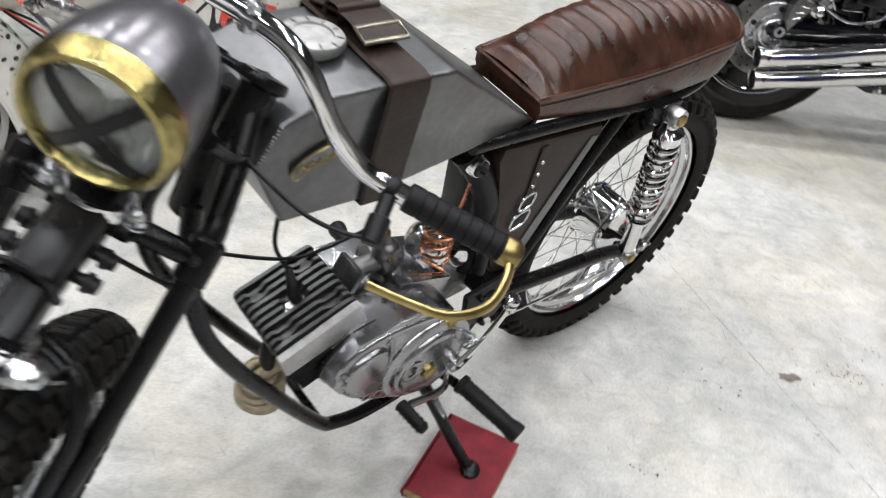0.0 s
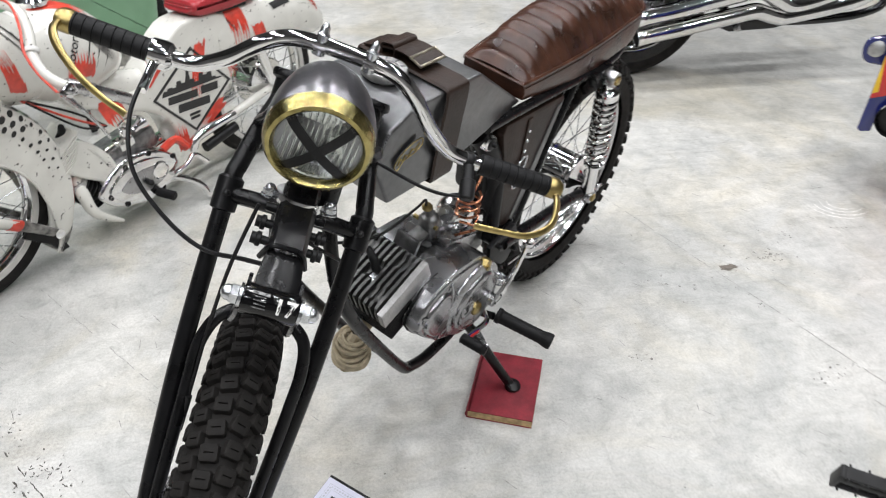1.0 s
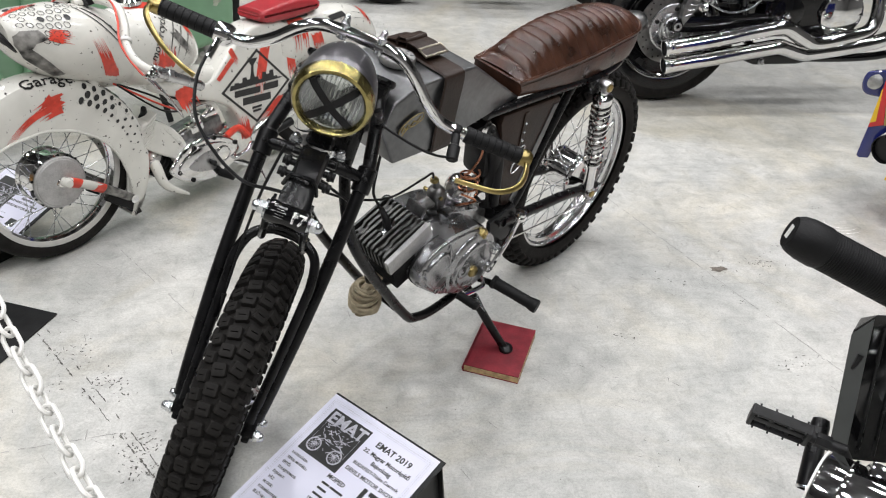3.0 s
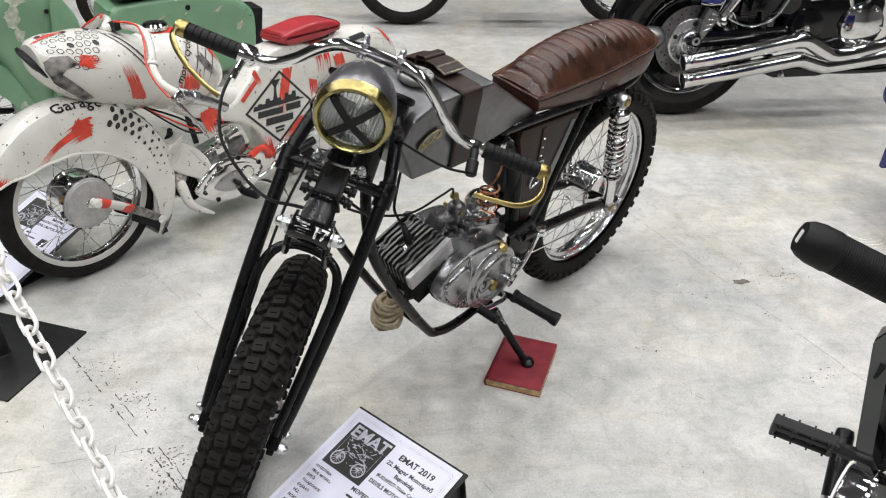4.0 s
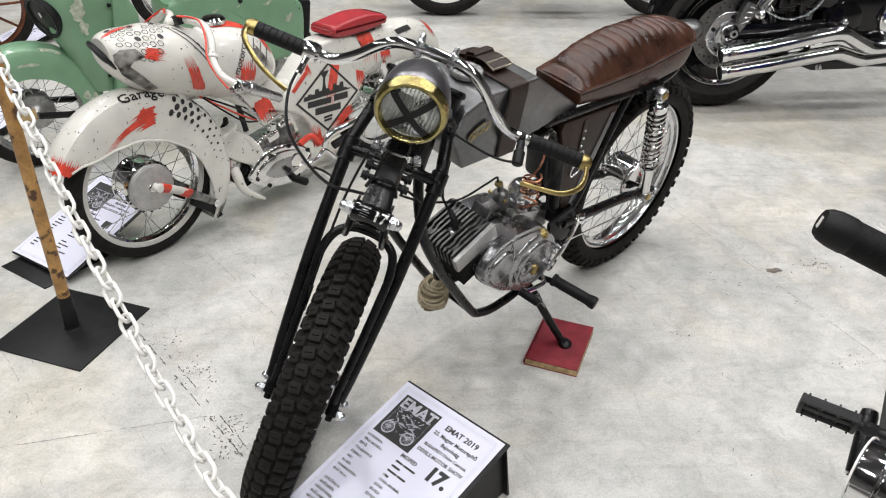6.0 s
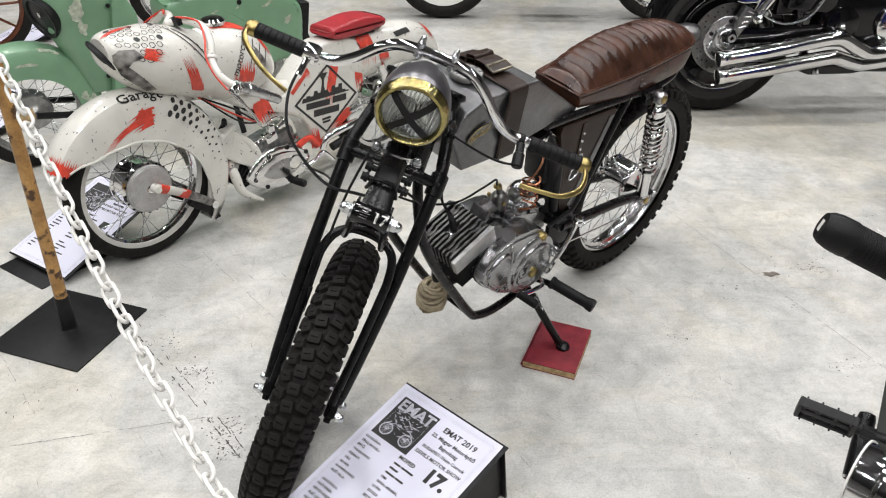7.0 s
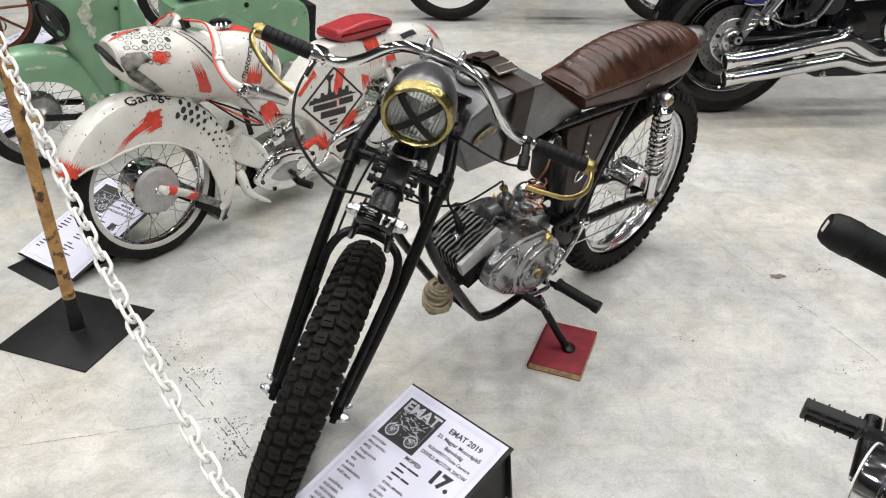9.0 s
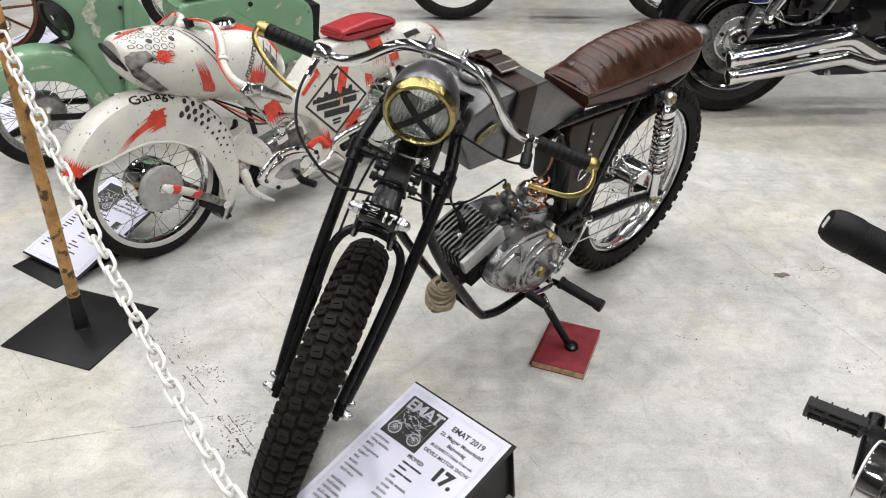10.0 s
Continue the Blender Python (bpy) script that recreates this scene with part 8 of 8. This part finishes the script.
    y = py - 0.076
    for i, (a, b) in enumerate(zip(rows, values)):
        if a and full:
            merge(body, words(a, 0.0085, -w / 2 + 0.027, y))
        elif a:
            plain_bars(body, -w / 2 + 0.03, y, 1, 0.03, 0.005, seed=i)
        if b and full:
            merge(body, words(b, 0.0145 if i == 0 else 0.0088, -w / 2 + 0.135, y + (0.004 if i == 0 else 0)))
        elif b is None or (b and not full):
            plain_bars(body, -w / 2 + 0.135, y, 1 + i % 2, 0.026, 0.0050, seed=i + 7)
        y -= 0.0142
    merge(body, box((0.046, 0.0009, 0.0002), (-w / 2 + 0.158, py - 0.0715, 0)))
    for v in body.verts:
        v.co.z += lift
    part("table_text", body, INK, sheet, "printed table of data", kind="stuff")
    num = words(number, 0.049, w / 2 - 0.068, h / 2 - 0.160, "CENTER", 0.055) if full else plain_bars(bmesh.new(), w / 2 - 0.08, h / 2 - 0.185, 1, 0.05, 0.03)
    for v in num.verts:
        v.co.z += lift
    part("large_number", num, INK, sheet, "large bold number")
    return card


GREYINK = material("grey_print", (0.50, 0.50, 0.56), 0.6, vary=0.2, scale=80)
TL, TR = Vector((-0.179, 0.742, 0.190)), Vector((0.046, 0.526, 0.190))
ACROSS = (TR - TL).normalized()
DOWN = (Vector((-0.6925, -0.7214, 0)) * 0.408 + Vector((0, 0, -0.105))).normalized()
CARD_W, CARD_H = 0.312, 0.42
centre = (TL + TR) / 2 + DOWN * CARD_H / 2
card = show_card("show_card", basis(centre, ACROSS, -DOWN), CARD_W, CARD_H, "white printed show card on a black folding board", "17.")
inv = card.matrix_world.inverted()
back = bmesh.new()
p0, p1 = TL + ACROSS * 0.02 + Vector((0, 0, -0.004)), TR + Vector((0, 0, -0.004))
out = Vector((0.6925, 0.7214, 0)) * 0.030
rings(back, [[inv @ q for q in (p0 + Vector((0.003, 0.003, 0)), p0 + out * 0.2, p0 + out + Vector((0, 0, -0.186)), p0 + out * 0.8 + Vector((0, 0, -0.186)))],
             [inv @ q for q in (p1 + Vector((0.003, 0.003, 0)), p1 + out * 0.2, p1 + out + Vector((0, 0, -0.186)), p1 + out * 0.8 + Vector((0, 0, -0.186)))]])
part("board_back", back, SATIN, card, "black rear leg of the board")
side_leg = bmesh.new()
foot = TR + Vector((-0.36, -0.33, -0.187)) * 0.25
rings(side_leg, [[inv @ q for q in (TR + Vector((0, 0, -0.006)) + d, TR + out * 0.9 + Vector((0, 0, -0.186)) + d, TR + DOWN * 0.16 + Vector((0, 0, -0.145)) + d, TR + DOWN * 0.16 + Vector((0, 0, -0.008)) + d)] for d in (-ACROSS * 0.012, -ACROSS * 0.016)])
part("board_side", side_leg, SATIN, card)
base_leg = box((0.30, 0.02, 0.004), (0, -0.19, -0.06))
lowc = TL + DOWN * 0.40 + ACROSS * 0.15
rest = bmesh.new()
rings(rest, [[inv @ (lowc + ACROSS * x + Vector((0, 0, z)) + Vector((0.6925, 0.7214, 0)) * y) for x, z, y in ((-0.15, -0.008, 0.0), (0.15, -0.008, 0.0), (0.15, -lowc.z, 0.02), (-0.15, -lowc.z, 0.02))],
             [inv @ (lowc + ACROSS * x + Vector((0, 0, z)) + Vector((0.6925, 0.7214, 0)) * y) for x, z, y in ((-0.15, -0.008, 0.004), (0.15, -0.008, 0.004), (0.15, -lowc.z, 0.024), (-0.15, -lowc.z, 0.024))]])
part("board_front_leg", rest, SATIN, card)
base_leg.free()


# ---- barrier: wooden stanchions and a white plastic chain ----
def stanchion(x, y, turn, label):
    st = thing("stanchion", pose(x, y, 0, 0, 0, turn), label, "stanchion", "barrier posts")
    part("base_plate", box((0.325, 0.325, 0.006), (0, 0, 0.003), bevel=0.0015), SATIN, st, "square black steel base plate")
    part("socket", lathe([(0.026, 0.005), (0.0225, 0.008), (0.0215, 0.012), (0.0215, 0.118), (0.0195, 0.122)], (0, 0, 0), (0, 0, 1), 20), SATIN, st, "black steel socket")
    pole = lathe([(0.0185, 0.1), (0.0185, 0.4), (0.0180, 0.7), (0.0182, 0.99), (0.012, 1.0)], (0, 0, 0), (0, 0, 1), 18)
    part("pole", pole, WOOD, st, "scorched wooden pole")
    part("hook", tube([(0, 0, 0.945), (0.022, 0, 0.95), (0.034, 0, 0.942), (0.034, 0, 0.93), (0.024, 0, 0.924)], 0.0025, 6), ZINC, st)


stanchion(-1.224, 1.217, 70, "wooden pole barrier post on a black square base plate")
stanchion(0.265, -0.93, 19, "wooden pole barrier post holding the chain's end")


def chain():
    start, turn = Vector((-1.206, 1.18, 0)), radians(-55)
    d = Vector((math.cos(turn), math.sin(turn), 0))
    span, low, drop = 2.56, 0.478, 0.455

    def at(s):
        return start + d * s + Vector((0, 0, low + drop * (abs(s - span / 2) / (span / 2)) ** 1.5))

    ob = thing("barrier_chain", pose(*start), "white plastic barrier chain hung between wooden posts", "chain")
    link = tube([(0.0195 * math.cos(a) + (0.011 if math.cos(a) > 0 else -0.011) * 1.0, 0.0145 * math.sin(a), 0) for a in (2 * math.pi * i / 16 + 0.001 for i in range(16))], 0.0042, 7, closed=True, n=2)
    first = part("link", link, PLASTICWHITE, ob)
    mesh = first.data
    s, i, pitch = 0.0, 0, 0.0455
    rnd = random.Random(3)
    while s < span - 0.02:
        p, q = at(s), at(s + pitch)
        m = basis((p + q) / 2 - start, q - p, (0, 0, 1) if i % 2 else (d.y, -d.x, 0)) @ pose(0, 0, 0, 38 + rnd.uniform(-8, 8), 0, 0)
        if i == 0:
            first.matrix_basis = m
        else:
            o = new("link", mesh)
            o.parent = ob
            o.matrix_basis = m
        s += pitch * 1.0 / max(1.0, (q - p).length / pitch)
        i += 1


chain()


# ---- marks on the floor: saw cuts, cracks, a spill ----
def floor_marks():
    grime = material("floor_grime", (0.10, 0.095, 0.085), 0.6, vary=0.4, scale=60)
    faint = material("floor_scratch", (0.30, 0.295, 0.28), 0.6, vary=0.3, scale=60)
    rnd = random.Random(11)

    def sliver(bm, x, y, length, width, a, z=0.0006):
        n = 5
        top, bot = [], []
        for k in range(n + 1):
            u = -0.5 + k / n
            w = width * (1 - (2 * u) ** 2) * rnd.uniform(0.6, 1.2) + 0.0002
            bend = rnd.uniform(-1, 1) * width * 0.6
            cx, cy = u * length, bend
            ca, sa = math.cos(a), math.sin(a)
            top.append(bm.verts.new((x + cx * ca - (cy + w) * sa, y + cx * sa + (cy + w) * ca, z)))
            bot.append(bm.verts.new((x + cx * ca - (cy - w) * sa, y + cx * sa + (cy - w) * ca, z)))
        for k in range(n):
            bm.faces.new((bot[k], bot[k + 1], top[k + 1], top[k]))

    def cut(a, b, width, gaps, name, mat):
        bm = bmesh.new()
        a, b = Vector(a), Vector(b)
        n = int((b - a).length / 0.02)
        ang = math.atan2((b - a).y, (b - a).x)
        for i in range(n):
            if rnd.random() < gaps:
                continue
            p = a.lerp(b, (i + 0.5) / n)
            sliver(bm, p.x + rnd.uniform(-1, 1) * 0.0008, p.y + rnd.uniform(-1, 1) * 0.0008, 0.024, width * rnd.uniform(0.7, 1.3), ang + rnd.uniform(-0.03, 0.03))
        tagged(part(name, bm, mat), "thin dark crack line in the concrete", "crack", kind="structure")

    cut((0.60, 2.56), (1.40, 0.62), 0.0014, 0.1, "floor_joint", faint)
    cut((-1.16, 1.37), (-0.56, 0.63), 0.0019, 0.45, "floor_crack", grime)
    cut((-1.06, 1.29), (-0.60, 0.715), 0.0014, 0.6, "floor_crack", grime)
    cut((-1.45, 0.665), (-0.72, 0.825), 0.0015, 0.2, "floor_joint", faint)
    cut((-1.45, 1.18), (-1.18, 0.84), 0.0011, 0.35, "floor_crack", faint)
    cut((-0.95, 1.70), (-0.58, 1.24), 0.0012, 0.25, "floor_joint", faint)
    cut((0.15, 3.3), (0.9, 3.9), 0.004, 0.6, "floor_crack", faint)
    stuff = bmesh.new()
    for _ in range(420):
        x, y = rnd.uniform(-1.6, 2.2), rnd.uniform(0.1, 3.2)
        sliver(stuff, x, y, rnd.uniform(0.010, 0.05), rnd.uniform(0.0005, 0.0013), rnd.gauss(-0.9, 0.25) if rnd.random() < 0.8 else rnd.uniform(0, 3), 0.0008)
    tagged(part("floor_scratches", stuff, faint), "fine scratches scattered over the floor", "scratches", kind="stuff")
    dots = bmesh.new()
    for cx, cy, n, spread in ((0.27, 3.05, 22, 0.07), (-0.02, 4.2, 20, 0.12), (1.35, 1.66, 10, 0.05), (0.66, 1.18, 8, 0.03), (0.86, 1.49, 6, 0.03), (0.98, 1.43, 9, 0.06), (1.08, 1.335, 4, 0.01), (1.16, 1.56, 14, 0.06),
                              (1.62, 1.95, 5, 0.02), (1.55, 1.70, 6, 0.03), (-0.66, 0.78, 60, 0.04), (-0.80, 1.0, 50, 0.05), (-0.95, 1.14, 30, 0.05), (-0.62, 0.70, 40, 0.03), (0.575, 3.83, 26, 0.05), (0.03, 4.52, 30, 0.14), (1.24, 1.575, 26, 0.03), (1.118, 1.035, 14, 0.03), (-1.2, 0.86, 10, 0.05), (0.35, 0.45, 5, 0.05), (0.6, 0.7, 5, 0.06)):
        for _ in range(n):
            sliver(dots, cx + rnd.gauss(0, spread), cy + rnd.gauss(0, spread * 0.6), rnd.uniform(0.003, 0.012), rnd.uniform(0.0006, 0.0020), rnd.uniform(0, 3), 0.001)
    tagged(part("floor_grit", dots, grime), "dark scuffs and grit on the floor", "grit", kind="stuff")
    blot = bmesh.new()
    ring = [blot.verts.new((1.074 + 0.028 * math.cos(a) * rnd.uniform(0.6, 1.15) * 1.1, 1.53 + 0.017 * math.sin(a) * rnd.uniform(0.6, 1.2), 0.0012)) for a in (2 * math.pi * i / 18 for i in range(18))]
    blot.faces.new(ring)
    tagged(part("floor_stain", blot, material("floor_stain", (0.14, 0.12, 0.10), 0.5, vary=0.3, scale=80)), "small brown spill stain on the floor", "stain", kind="structure")


floor_marks()


def scuff_swirl():
    """Pale polishing arcs in the sealed floor."""
    pale = material("floor_scuff", (0.66, 0.65, 0.62), 0.5, vary=0.25, scale=70)
    bm = bmesh.new()
    for k, (r, a0, a1) in enumerate(((0.05, 150, 300), (0.075, 160, 320), (0.10, 170, 310), (0.125, 175, 290))):
        tube([(1.66 + r * math.cos(radians(a0 + (a1 - a0) * i / 10)), 1.84 + 0.8 * r * math.sin(radians(a0 + (a1 - a0) * i / 10)), 0.0004) for i in range(11)], [0.0008, 0.003, 0.004, 0.003, 0.0008], 6, straight=True, bm=bm, flat=1.0)
    for v in bm.verts:
        v.co.z = max(0.0003, v.co.z * 0.15)
    tagged(part("floor_scuff", bm, pale), "pale scuff arcs on the concrete", "scuff", kind="stuff")


scuff_swirl()

# ---- show card of the white moped ----
WTL, WTR = Vector((-1.352, 1.960, 0.150)), Vector((-1.112, 1.800, 0.150))
wacross = (WTR - WTL).normalized()
wdown = (Vector((wacross.y, -wacross.x, 0)) * 0.40 + Vector((0, 0, -0.13))).normalized()
show_card("show_card", basis((WTL + WTR) / 2 + wdown * 0.21 + Vector((0, 0, 0.004)), wacross, -wdown), 0.30, 0.42, "white printed show card on a black board beside a wheel", "1", full=False)
plate = thing("card_board", basis((-1.41, 1.62, 0.002), (0.83, -0.56, 0), (0.56, 0.83, 0)), "flat black board under the show card", "board")
part("board", box((0.245, 0.30, 0.004), (0, 0, 0), bevel=0.001), SATIN, plate)


# ---- further show cards on the floor behind ----
for cx, cy, tip in ((-2.52, 4.16, 0.05), (-2.16, 2.80, 0.05)):
    far_down = (Vector((wacross.y, -wacross.x, 0)) * 0.40 + Vector((0, 0, -0.09))).normalized()
    show_card("show_card", basis((cx, cy, tip + 0.005), wacross, -far_down), 0.30, 0.42, "white printed show card lying on a black board behind a moped", "2", full=False)
